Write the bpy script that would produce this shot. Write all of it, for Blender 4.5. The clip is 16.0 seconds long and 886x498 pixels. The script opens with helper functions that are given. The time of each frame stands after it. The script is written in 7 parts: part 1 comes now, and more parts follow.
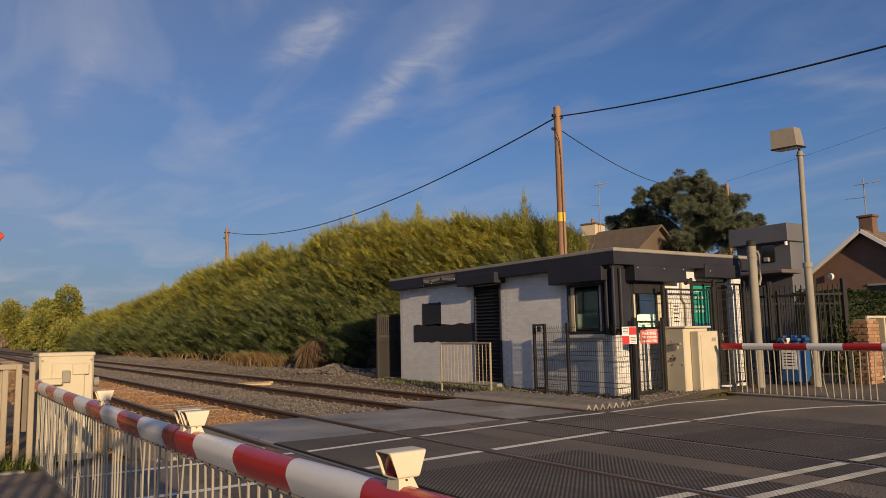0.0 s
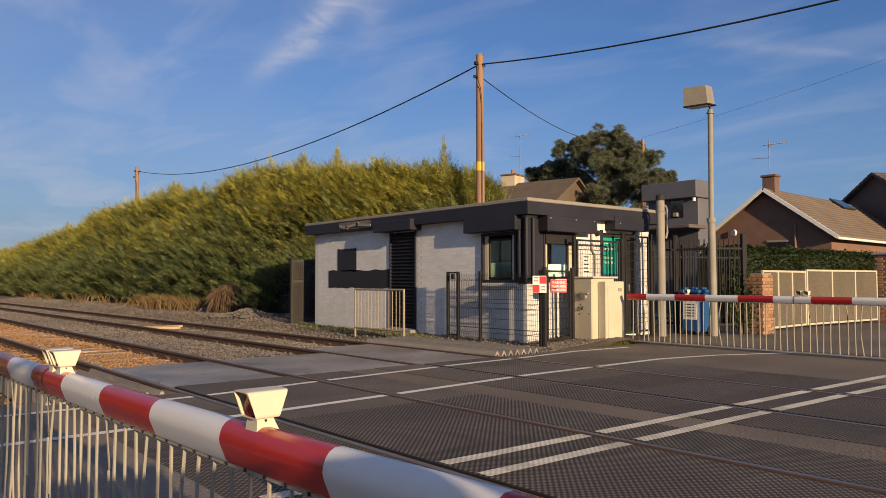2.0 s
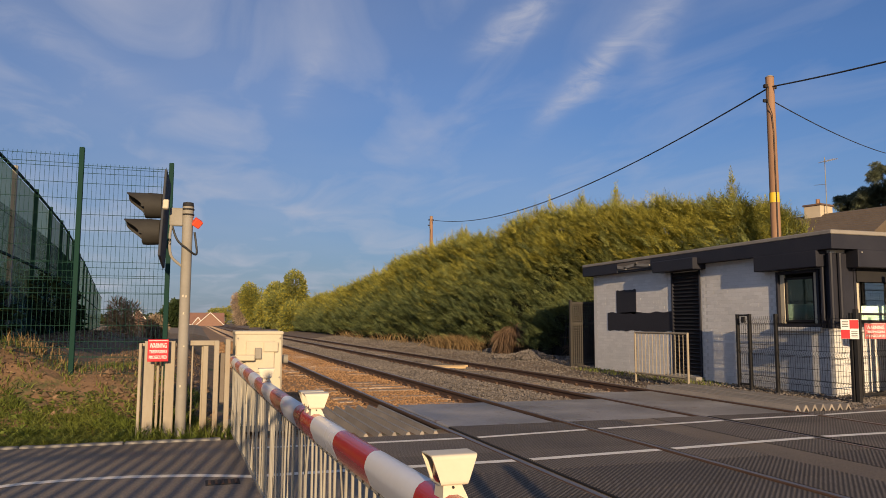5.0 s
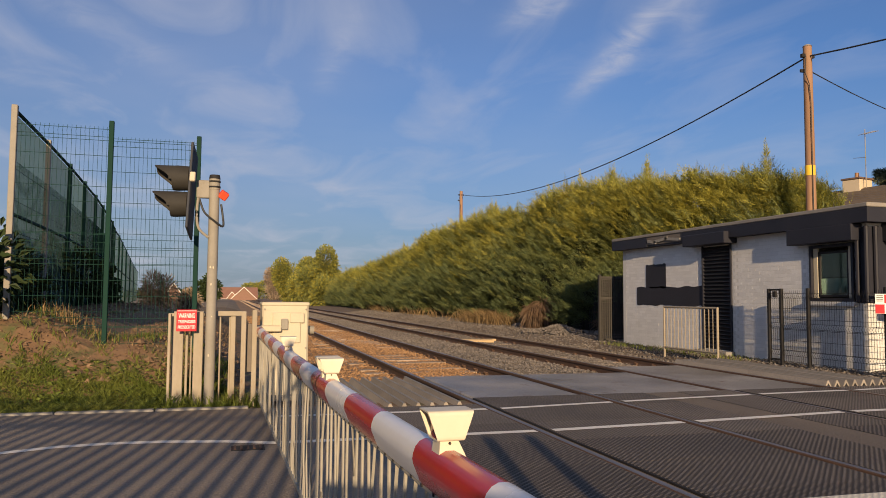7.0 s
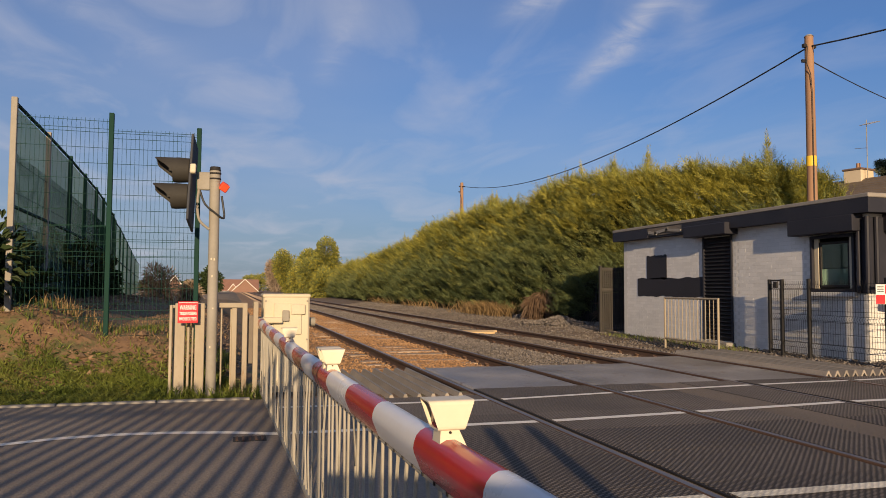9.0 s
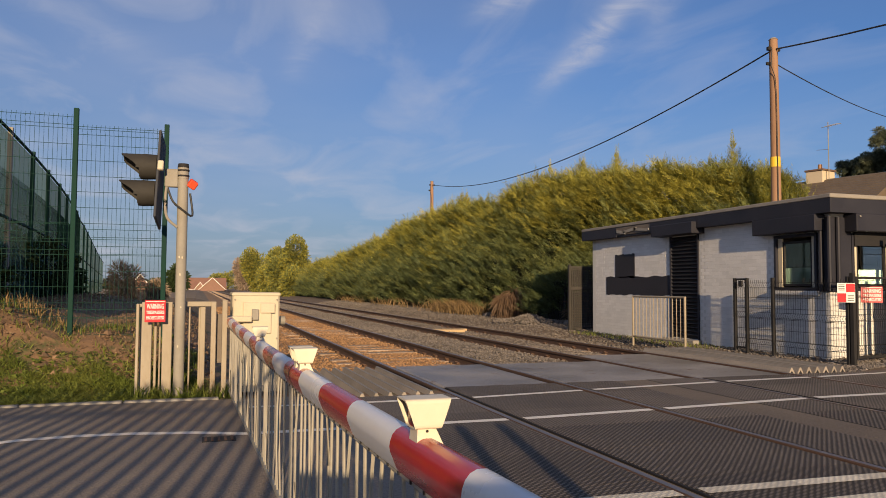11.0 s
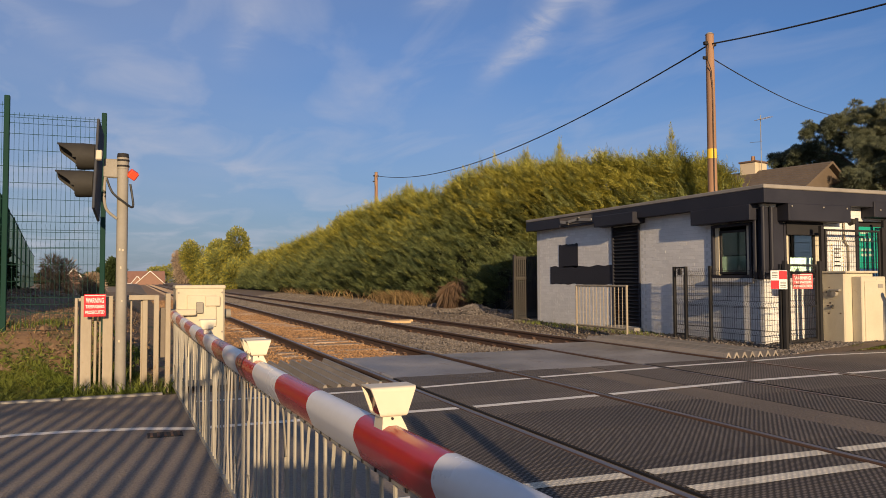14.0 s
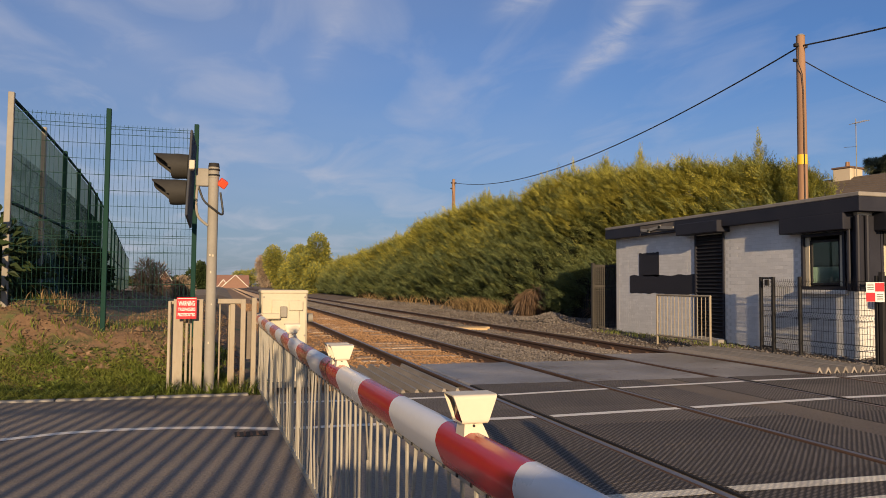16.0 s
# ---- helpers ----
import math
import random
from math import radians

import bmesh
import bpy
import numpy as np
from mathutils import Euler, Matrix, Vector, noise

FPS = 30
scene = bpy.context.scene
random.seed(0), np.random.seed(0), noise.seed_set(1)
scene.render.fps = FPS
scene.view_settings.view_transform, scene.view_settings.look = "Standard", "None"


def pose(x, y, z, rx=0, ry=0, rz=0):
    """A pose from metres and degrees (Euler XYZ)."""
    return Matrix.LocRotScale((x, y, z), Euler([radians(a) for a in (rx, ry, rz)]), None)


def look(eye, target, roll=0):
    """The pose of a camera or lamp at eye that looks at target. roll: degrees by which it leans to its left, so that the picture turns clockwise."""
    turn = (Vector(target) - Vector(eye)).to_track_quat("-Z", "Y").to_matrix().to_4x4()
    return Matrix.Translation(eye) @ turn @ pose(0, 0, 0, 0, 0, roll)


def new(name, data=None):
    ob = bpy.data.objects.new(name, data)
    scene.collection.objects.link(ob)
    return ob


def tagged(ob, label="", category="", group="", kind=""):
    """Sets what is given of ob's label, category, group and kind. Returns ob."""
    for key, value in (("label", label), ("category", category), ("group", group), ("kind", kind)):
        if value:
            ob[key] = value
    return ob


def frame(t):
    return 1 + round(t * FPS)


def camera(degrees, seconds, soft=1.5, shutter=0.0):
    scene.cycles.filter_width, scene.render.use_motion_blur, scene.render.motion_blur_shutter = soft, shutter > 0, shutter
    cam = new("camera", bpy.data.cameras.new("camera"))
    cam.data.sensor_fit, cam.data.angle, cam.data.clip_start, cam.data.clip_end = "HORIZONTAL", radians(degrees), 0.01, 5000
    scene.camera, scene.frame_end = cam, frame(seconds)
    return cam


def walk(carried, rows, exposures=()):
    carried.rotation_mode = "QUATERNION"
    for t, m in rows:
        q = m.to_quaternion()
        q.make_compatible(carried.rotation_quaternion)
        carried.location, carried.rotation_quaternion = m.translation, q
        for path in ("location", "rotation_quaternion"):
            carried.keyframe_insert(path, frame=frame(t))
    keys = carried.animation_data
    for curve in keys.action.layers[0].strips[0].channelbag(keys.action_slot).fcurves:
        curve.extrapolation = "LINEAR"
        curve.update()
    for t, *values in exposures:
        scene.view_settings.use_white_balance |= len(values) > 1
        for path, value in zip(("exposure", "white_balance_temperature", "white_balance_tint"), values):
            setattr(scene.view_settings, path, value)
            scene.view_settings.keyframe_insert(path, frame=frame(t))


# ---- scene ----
cam = camera(61.4, 16.0, soft=0.9)
walk(cam, [
    (0.0, pose(-3.316, -3.866, 1.256, 96.54, 1.17, -33.76)),
    (0.5, pose(-3.161, -3.855, 1.222, 95.84, 1.48, -35.09)),
    (1.0, pose(-3.158, -3.875, 1.226, 93.15, 0.72, -39.18)),
    (1.5, pose(-3.153, -3.871, 1.226, 92.61, 0.35, -39.72)),
    (2.0, pose(-3.153, -3.872, 1.227, 92.49, 0.11, -39.86)),
    (2.5, pose(-3.153, -3.874, 1.228, 92.48, 0.06, -39.95)),
    (3.0, pose(-3.107, -3.874, 1.237, 92.30, 0.09, -35.18)),
    (3.5, pose(-3.047, -3.848, 1.230, 91.83, -0.16, -26.28)),
    (4.0, pose(-3.054, -3.855, 1.232, 91.83, -0.61, -24.35)),
    (4.5, pose(-2.991, -3.821, 1.264, 95.95, 0.47, -19.58)),
    (5.0, pose(-2.854, -3.795, 1.255, 95.62, -0.22, -18.16)),
    (7.5, pose(-2.777, -3.816, 1.211, 93.49, -0.34, -15.59)),
    (8.0, pose(-2.777, -3.816, 1.210, 93.38, -0.30, -15.60)),
    (8.5, pose(-2.777, -3.816, 1.210, 93.29, -0.32, -15.65)),
    (9.0, pose(-2.777, -3.817, 1.211, 93.09, -0.32, -15.73)),
    (9.5, pose(-2.778, -3.812, 1.210, 93.10, -0.30, -15.84)),
    (10.0, pose(-2.783, -3.815, 1.212, 93.03, -0.31, -15.88)),
    (10.2, pose(-2.794, -3.800, 1.212, 92.90, -0.47, -17.00)),
    (12.5, pose(-2.793, -3.843, 1.210, 93.24, -0.13, -19.20)),
    (13.0, pose(-2.806, -3.790, 1.212, 92.40, 0.07, -20.96)),
    (13.5, pose(-2.828, -3.819, 1.207, 92.30, 0.27, -21.94)),
    (14.0, pose(-2.842, -3.811, 1.205, 92.31, 0.23, -22.32)),
    (14.5, pose(-2.844, -3.844, 1.213, 92.48, 0.23, -22.53)),
    (15.0, pose(-2.866, -3.853, 1.215, 92.66, 0.01, -18.10)),
    (15.5, pose(-2.865, -3.844, 1.211, 92.85, -0.47, -16.89)),
    (16.0, pose(-2.871, -3.851, 1.215, 92.81, -0.49, -16.46)),
], exposures=((0.0, 0.25), (0.5, 0.28), (1.0, 0.45), (1.6, 0.55), (2.5, 0.57), (3.3, 0.56), (4.3, 0.52), (4.8, 0.46), (7.3, 0.52), (16.0, 0.52)))
scene.view_settings.exposure = 0.52

# ---- world and sun: low winter sun behind the camera, nearly along the rails ----
SUN_EL, SUN_AZ = 12.5, 10.5
world = bpy.data.worlds.new("sky")
scene.world = world
world.use_nodes = True
wn, wl = world.node_tree.nodes, world.node_tree.links
wn.clear()
w_out = wn.new("ShaderNodeOutputWorld")
w_bg = wn.new("ShaderNodeBackground")
w_sky = wn.new("ShaderNodeTexSky")
w_sky.sky_type = "NISHITA"
w_sky.sun_disc = False
w_sky.sun_elevation = radians(16)
w_sky.sun_rotation = radians(180 + SUN_AZ)
w_sky.air_density, w_sky.dust_density, w_sky.ozone_density = 1.0, 0.6, 2.5
w_bg.inputs["Strength"].default_value = 0.068
w_tc = wn.new("ShaderNodeTexCoord")
w_sep = wn.new("ShaderNodeSeparateXYZ")
wl.new(w_tc.outputs["Generated"], w_sep.inputs[0])


def w_math(op, a, b):
    n = wn.new("ShaderNodeMath")
    n.operation = op
    for i, v in enumerate((a, b)):
        if isinstance(v, (int, float)):
            n.inputs[i].default_value = v
        else:
            wl.new(v, n.inputs[i])
    return n.outputs[0]


# clouds lie on a flat sheet far overhead: direction divided by height
w_h = w_math("MAXIMUM", w_math("ADD", w_sep.outputs[2], 0.10), 0.04)
w_u = w_math("DIVIDE", w_sep.outputs[0], w_h)
w_v = w_math("DIVIDE", w_sep.outputs[1], w_h)
w_comb = wn.new("ShaderNodeCombineXYZ")
wl.new(w_u, w_comb.inputs[0]), wl.new(w_v, w_comb.inputs[1])
w_map = wn.new("ShaderNodeMapping")
w_map.inputs["Rotation"].default_value = (0, 0, radians(28))
w_map.inputs["Scale"].default_value = (1.15, 0.60, 1)
w_map.inputs["Location"].default_value = (0.35, 1.2, 0)
wl.new(w_comb.outputs[0], w_map.inputs[0])
w_n1 = wn.new("ShaderNodeTexNoise")
w_n1.inputs["Scale"].default_value, w_n1.inputs["Detail"].default_value = 1.9, 8
w_n1.inputs["Roughness"].default_value, w_n1.inputs["Distortion"].default_value = 0.52, 0.7
wl.new(w_map.outputs[0], w_n1.inputs["Vector"])
w_r1 = wn.new("ShaderNodeValToRGB")
w_r1.color_ramp.elements[0].position, w_r1.color_ramp.elements[1].position = 0.47, 0.74
wl.new(w_n1.outputs["Fac"], w_r1.inputs[0])
w_n2 = wn.new("ShaderNodeTexNoise")
w_n2.inputs["Scale"].default_value, w_n2.inputs["Detail"].default_value = 0.7, 4
wl.new(w_comb.outputs[0], w_n2.inputs["Vector"])
w_r2 = wn.new("ShaderNodeValToRGB")
w_r2.color_ramp.elements[0].position, w_r2.color_ramp.elements[1].position = 0.35, 0.7
wl.new(w_n2.outputs["Fac"], w_r2.inputs[0])
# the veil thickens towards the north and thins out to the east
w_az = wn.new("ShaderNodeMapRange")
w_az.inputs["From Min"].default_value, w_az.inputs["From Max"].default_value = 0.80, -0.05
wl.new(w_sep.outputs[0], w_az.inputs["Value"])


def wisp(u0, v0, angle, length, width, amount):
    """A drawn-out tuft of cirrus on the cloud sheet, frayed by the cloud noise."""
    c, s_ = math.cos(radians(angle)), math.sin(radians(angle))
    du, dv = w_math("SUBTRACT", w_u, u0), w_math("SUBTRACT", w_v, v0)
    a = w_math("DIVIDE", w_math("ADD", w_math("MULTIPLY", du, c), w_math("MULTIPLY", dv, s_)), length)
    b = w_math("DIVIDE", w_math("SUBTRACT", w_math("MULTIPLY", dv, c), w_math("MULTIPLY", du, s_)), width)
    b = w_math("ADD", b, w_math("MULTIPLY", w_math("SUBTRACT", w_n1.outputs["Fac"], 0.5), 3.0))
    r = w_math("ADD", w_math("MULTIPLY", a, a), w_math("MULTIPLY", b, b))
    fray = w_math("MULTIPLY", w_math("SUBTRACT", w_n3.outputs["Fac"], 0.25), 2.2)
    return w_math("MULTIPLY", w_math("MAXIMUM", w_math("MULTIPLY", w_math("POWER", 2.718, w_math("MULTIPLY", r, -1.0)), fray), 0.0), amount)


w_n3 = wn.new("ShaderNodeTexNoise")
w_n3.inputs["Scale"].default_value, w_n3.inputs["Detail"].default_value = 5.5, 8
w_n3.inputs["Roughness"].default_value, w_n3.inputs["Distortion"].default_value = 0.6, 1.0
wl.new(w_comb.outputs[0], w_n3.inputs["Vector"])
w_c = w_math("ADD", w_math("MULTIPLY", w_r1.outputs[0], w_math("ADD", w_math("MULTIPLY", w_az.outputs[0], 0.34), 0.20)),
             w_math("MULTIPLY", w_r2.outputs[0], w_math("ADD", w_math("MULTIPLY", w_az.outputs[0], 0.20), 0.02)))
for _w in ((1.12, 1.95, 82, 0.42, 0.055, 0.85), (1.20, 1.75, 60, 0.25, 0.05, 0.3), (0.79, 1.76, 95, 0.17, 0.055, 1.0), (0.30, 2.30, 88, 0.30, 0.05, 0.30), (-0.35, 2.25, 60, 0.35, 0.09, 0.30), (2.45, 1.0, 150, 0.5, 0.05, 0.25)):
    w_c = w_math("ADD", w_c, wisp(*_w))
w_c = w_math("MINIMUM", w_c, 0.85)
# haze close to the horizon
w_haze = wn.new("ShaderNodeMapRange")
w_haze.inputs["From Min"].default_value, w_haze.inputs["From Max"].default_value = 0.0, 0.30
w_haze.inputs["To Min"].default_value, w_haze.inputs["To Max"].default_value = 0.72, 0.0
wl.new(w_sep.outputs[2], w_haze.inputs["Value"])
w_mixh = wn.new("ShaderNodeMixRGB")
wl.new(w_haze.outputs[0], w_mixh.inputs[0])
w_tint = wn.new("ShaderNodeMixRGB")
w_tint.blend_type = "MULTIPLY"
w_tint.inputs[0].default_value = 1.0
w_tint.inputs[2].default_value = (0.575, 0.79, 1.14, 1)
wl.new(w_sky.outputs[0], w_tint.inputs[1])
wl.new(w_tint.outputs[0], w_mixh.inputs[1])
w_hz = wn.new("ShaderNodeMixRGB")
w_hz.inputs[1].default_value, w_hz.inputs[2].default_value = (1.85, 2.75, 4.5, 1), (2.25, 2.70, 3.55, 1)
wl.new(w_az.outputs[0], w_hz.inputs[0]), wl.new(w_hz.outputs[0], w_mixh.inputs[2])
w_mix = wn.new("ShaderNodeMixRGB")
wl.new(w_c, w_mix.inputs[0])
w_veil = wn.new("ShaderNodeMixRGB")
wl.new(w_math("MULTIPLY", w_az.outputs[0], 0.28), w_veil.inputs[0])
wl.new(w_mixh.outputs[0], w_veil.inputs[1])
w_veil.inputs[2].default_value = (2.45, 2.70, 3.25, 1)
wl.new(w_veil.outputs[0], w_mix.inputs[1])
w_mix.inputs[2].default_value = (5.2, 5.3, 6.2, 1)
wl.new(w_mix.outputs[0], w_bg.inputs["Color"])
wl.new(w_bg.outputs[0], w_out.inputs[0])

sun = new("sun", bpy.data.lights.new("sun", "SUN"))
sun.data.energy, sun.data.angle, sun.data.color = 4.4, radians(0.5), (1.0, 0.73, 0.435)
_d = Vector((math.sin(radians(SUN_AZ)) * math.cos(radians(SUN_EL)), math.cos(radians(SUN_AZ)) * math.cos(radians(SUN_EL)), -math.sin(radians(SUN_EL))))
sun.matrix_world = look((-10, -40, 20), Vector((-10, -40, 20)) + _d)


# ---- materials ----
def mat(name, c1, c2=None, rough=0.7, metal=0.0, big=0.8, fine=30.0, bump=0.15, amount=0.6, spread=0.0, dirt=None, dirt_at=0.62, stretch=(1, 1, 1), spec=0.5, rvar=0.12):
    """Two scales of noise between c1 and c2, stains of colour dirt, fine relief."""
    m = bpy.data.materials.new(name)
    m.use_nodes = True
    n, l = m.node_tree.nodes, m.node_tree.links
    b = n["Principled BSDF"]
    c2 = c2 or tuple(v * 0.75 for v in c1)
    geo = n.new("ShaderNodeNewGeometry")
    mp = n.new("ShaderNodeMapping")
    mp.inputs["Scale"].default_value = stretch
    l.new(geo.outputs["Position"], mp.inputs[0])
    nb, nf = n.new("ShaderNodeTexNoise"), n.new("ShaderNodeTexNoise")
    nb.inputs["Scale"].default_value, nb.inputs["Detail"].default_value = big, 5
    nf.inputs["Scale"].default_value, nf.inputs["Detail"].default_value = fine, 4
    l.new(mp.outputs[0], nb.inputs["Vector"]), l.new(mp.outputs[0], nf.inputs["Vector"])
    add = n.new("ShaderNodeMath")
    add.operation = "MULTIPLY_ADD"
    l.new(nf.outputs["Fac"], add.inputs[0])
    add.inputs[1].default_value = amount
    sc = n.new("ShaderNodeMath")
    sc.operation = "MULTIPLY_ADD"
    l.new(nb.outputs["Fac"], sc.inputs[0])
    sc.inputs[1].default_value, sc.inputs[2].default_value = 1.6, -0.3 - amount / 2
    l.new(sc.outputs[0], add.inputs[2])
    mix = n.new("ShaderNodeMixRGB")
    l.new(add.outputs[0], mix.inputs[0])
    mix.use_clamp = True
    mix.inputs[1].default_value, mix.inputs[2].default_value = (*c1, 1), (*c2, 1)
    col = mix.outputs[0]
    if dirt:
        nd = n.new("ShaderNodeTexNoise")
        nd.inputs["Scale"].default_value, nd.inputs["Detail"].default_value = big * 3.1, 8
        nd.inputs["Roughness"].default_value = 0.7
        l.new(mp.outputs[0], nd.inputs["Vector"])
        rp = n.new("ShaderNodeValToRGB")
        rp.color_ramp.elements[0].position, rp.color_ramp.elements[1].position = dirt_at, dirt_at + 0.12
        l.new(nd.outputs["Fac"], rp.inputs[0])
        md = n.new("ShaderNodeMixRGB")
        l.new(rp.outputs[0], md.inputs[0]), l.new(col, md.inputs[1])
        md.inputs[2].default_value = (*dirt, 1)
        col = md.outputs[0]
    if spread:
        oi = n.new("ShaderNodeObjectInfo")
        isl = n.new("ShaderNodeMath")
        isl.operation = "ADD"
        l.new(oi.outputs["Random"], isl.inputs[0]), l.new(geo.outputs["Random Per Island"], isl.inputs[1])
        fr = n.new("ShaderNodeMath")
        fr.operation = "FRACT"
        l.new(isl.outputs[0], fr.inputs[0])
        mr = n.new("ShaderNodeMapRange")
        mr.inputs["To Min"].default_value, mr.inputs["To Max"].default_value = 1 - spread, 1 + spread
        l.new(fr.outputs[0], mr.inputs["Value"])
        hs = n.new("ShaderNodeHueSaturation")
        l.new(mr.outputs[0], hs.inputs["Value"]), l.new(col, hs.inputs["Color"])
        col = hs.outputs[0]
    l.new(col, b.inputs["Base Color"])
    rr = n.new("ShaderNodeMapRange")
    rr.inputs["To Min"].default_value, rr.inputs["To Max"].default_value = max(0.03, rough - rvar), min(1, rough + rvar)
    l.new(nb.outputs["Fac"], rr.inputs["Value"]), l.new(rr.outputs[0], b.inputs["Roughness"])
    b.inputs["Metallic"].default_value = metal
    b.inputs["Specular IOR Level"].default_value = spec
    if bump:
        bp = n.new("ShaderNodeBump")
        bp.inputs["Strength"].default_value, bp.inputs["Distance"].default_value = bump, 0.02
        l.new(nf.outputs["Fac"], bp.inputs["Height"]), l.new(bp.outputs[0], b.inputs["Normal"])
    return m


def leaf_mat(name, c1, c2, big=0.5, trans=0.35):
    """Foliage: colour varies leaf by leaf and over the crown; thin leaves let some light through."""
    m = mat(name, c1, c2, rough=0.6, big=big, fine=6, bump=0, spread=0.35, spec=0.25)
    n, l = m.node_tree.nodes, m.node_tree.links
    b, out = n["Principled BSDF"], n["Material Output"]
    tr = n.new("ShaderNodeBsdfTranslucent")
    src = b.inputs["Base Color"].links[0].from_socket
    l.new(src, tr.inputs["Color"])
    mx = n.new("ShaderNodeMixShader")
    mx.inputs[0].default_value = trans
    l.new(b.outputs[0], mx.inputs[1]), l.new(tr.outputs[0], mx.inputs[2]), l.new(mx.outputs[0], out.inputs[0])
    return m


def see_through(m, share):
    """Woven sheet: that share of it is open holes."""
    n, l = m.node_tree.nodes, m.node_tree.links
    out = n["Material Output"]
    src = out.inputs[0].links[0].from_socket
    tr, mx = n.new("ShaderNodeBsdfTransparent"), n.new("ShaderNodeMixShader")
    mx.inputs[0].default_value = share
    l.new(src, mx.inputs[1]), l.new(tr.outputs[0], mx.inputs[2]), l.new(mx.outputs[0], out.inputs[0])
    return m


def studded(name, c1, c2, pitch, groove_shade=0.72, depth=0.012, soil=(0.26, 0.215, 0.17)):
    """Rubber crossing panel: rows of small moulded studs, with shade between them darkened into the colour."""
    m = mat(name, c1, c2, rough=0.74, big=0.9, fine=60, bump=0.0, dirt=soil, dirt_at=0.60, spread=0.16, spec=0.22)
    n, l = m.node_tree.nodes, m.node_tree.links
    b = n["Principled BSDF"]
    geo = n.new("ShaderNodeNewGeometry")
    sep = n.new("ShaderNodeSeparateXYZ")
    l.new(geo.outputs["Position"], sep.inputs[0])
    waves = []
    for i, p in ((0, pitch), (1, pitch)):
        a = n.new("ShaderNodeMath")
        a.operation = "MULTIPLY"
        l.new(sep.outputs[i], a.inputs[0])
        a.inputs[1].default_value = 2 * math.pi / p
        s = n.new("ShaderNodeMath")
        s.operation = "SINE"
        l.new(a.outputs[0], s.inputs[0])
        waves.append(s.outputs[0])
    pr = n.new("ShaderNodeMath")
    pr.operation = "MULTIPLY"
    l.new(waves[0], pr.inputs[0]), l.new(waves[1], pr.inputs[1])
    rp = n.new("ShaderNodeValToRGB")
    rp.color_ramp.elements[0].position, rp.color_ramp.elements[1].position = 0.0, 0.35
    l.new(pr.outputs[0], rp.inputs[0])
    bp = n.new("ShaderNodeBump")
    bp.inputs["Strength"].default_value, bp.inputs["Distance"].default_value = 0.9, depth
    l.new(rp.outputs[0], bp.inputs["Height"]), l.new(bp.outputs[0], b.inputs["Normal"])
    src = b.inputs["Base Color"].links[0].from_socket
    # multiply the shade of the grooves between studs into the base colour
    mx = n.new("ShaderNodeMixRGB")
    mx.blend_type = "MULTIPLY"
    mx.inputs[0].default_value = groove_shade
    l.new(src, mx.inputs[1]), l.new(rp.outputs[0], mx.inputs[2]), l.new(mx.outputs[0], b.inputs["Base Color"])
    return m


M = {}
M["asphalt"] = mat("asphalt", (0.125, 0.102, 0.083), (0.275, 0.226, 0.180), rough=0.78, big=0.5, fine=48, bump=0.7, amount=1.2, dirt=(0.14, 0.12, 0.10), dirt_at=0.66)
M["asphalt_old"] = mat("asphalt_worn", (0.095, 0.074, 0.056), (0.215, 0.168, 0.122), rough=0.85, big=0.6, fine=42, bump=0.8, amount=1.3, dirt=(0.06, 0.055, 0.05), dirt_at=0.64)
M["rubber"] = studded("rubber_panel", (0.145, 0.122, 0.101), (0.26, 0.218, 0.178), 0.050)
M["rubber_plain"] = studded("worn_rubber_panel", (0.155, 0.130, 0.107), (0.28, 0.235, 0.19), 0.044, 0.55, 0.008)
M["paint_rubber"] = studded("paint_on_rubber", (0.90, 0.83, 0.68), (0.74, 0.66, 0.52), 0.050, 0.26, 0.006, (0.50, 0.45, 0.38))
M["paint_white"] = mat("road_paint", (0.88, 0.83, 0.73), (0.68, 0.63, 0.55), rough=0.7, big=3, fine=80, bump=0.3, dirt=(0.20, 0.18, 0.16), dirt_at=0.68)
M["concrete"] = mat("concrete", (0.30, 0.28, 0.25), (0.20, 0.185, 0.165), rough=0.8, big=1.2, fine=40, bump=0.25, dirt=(0.12, 0.11, 0.10), dirt_at=0.66)
M["slab_wet"] = mat("wet_concrete_slab", (0.105, 0.092, 0.080), (0.43, 0.385, 0.33), rough=0.42, big=0.9, fine=30, bump=0.15, rvar=0.3, dirt=(0.17, 0.115, 0.07), dirt_at=0.56)
M["timber_dark"] = mat("weathered_timber", (0.12, 0.10, 0.085), (0.20, 0.17, 0.14), rough=0.85, big=1.5, fine=30, bump=0.4, spread=0.15)
M["sleeper"] = mat("sleeper", (0.30, 0.21, 0.14), (0.42, 0.32, 0.23), rough=0.85, big=2, fine=40, bump=0.4, spread=0.25, dirt=(0.16, 0.08, 0.035), dirt_at=0.55)
M["sleeper_new"] = mat("bare_timber", (0.55, 0.40, 0.22), (0.45, 0.31, 0.16), rough=0.85, big=2, fine=40, bump=0.3)
M["rust"] = mat("rusty_rail_steel", (0.068, 0.037, 0.025), (0.115, 0.064, 0.040), rough=0.85, metal=0.0, big=3, fine=60, bump=0.2)
M["rail_top"] = mat("worn_rail_head", (0.22, 0.19, 0.17), (0.34, 0.30, 0.28), rough=0.42, metal=0.8, big=2, fine=60, bump=0.05)
M["ballast_bed"] = mat("ballast_bed", (0.12, 0.085, 0.058), (0.20, 0.14, 0.09), rough=0.9, big=0.35, fine=25, bump=0.9)
M["stone"] = mat("ballast_stone", (0.092, 0.081, 0.074), (0.19, 0.162, 0.138), rough=0.9, big=0.30, fine=60, bump=0.2, spread=0.4)
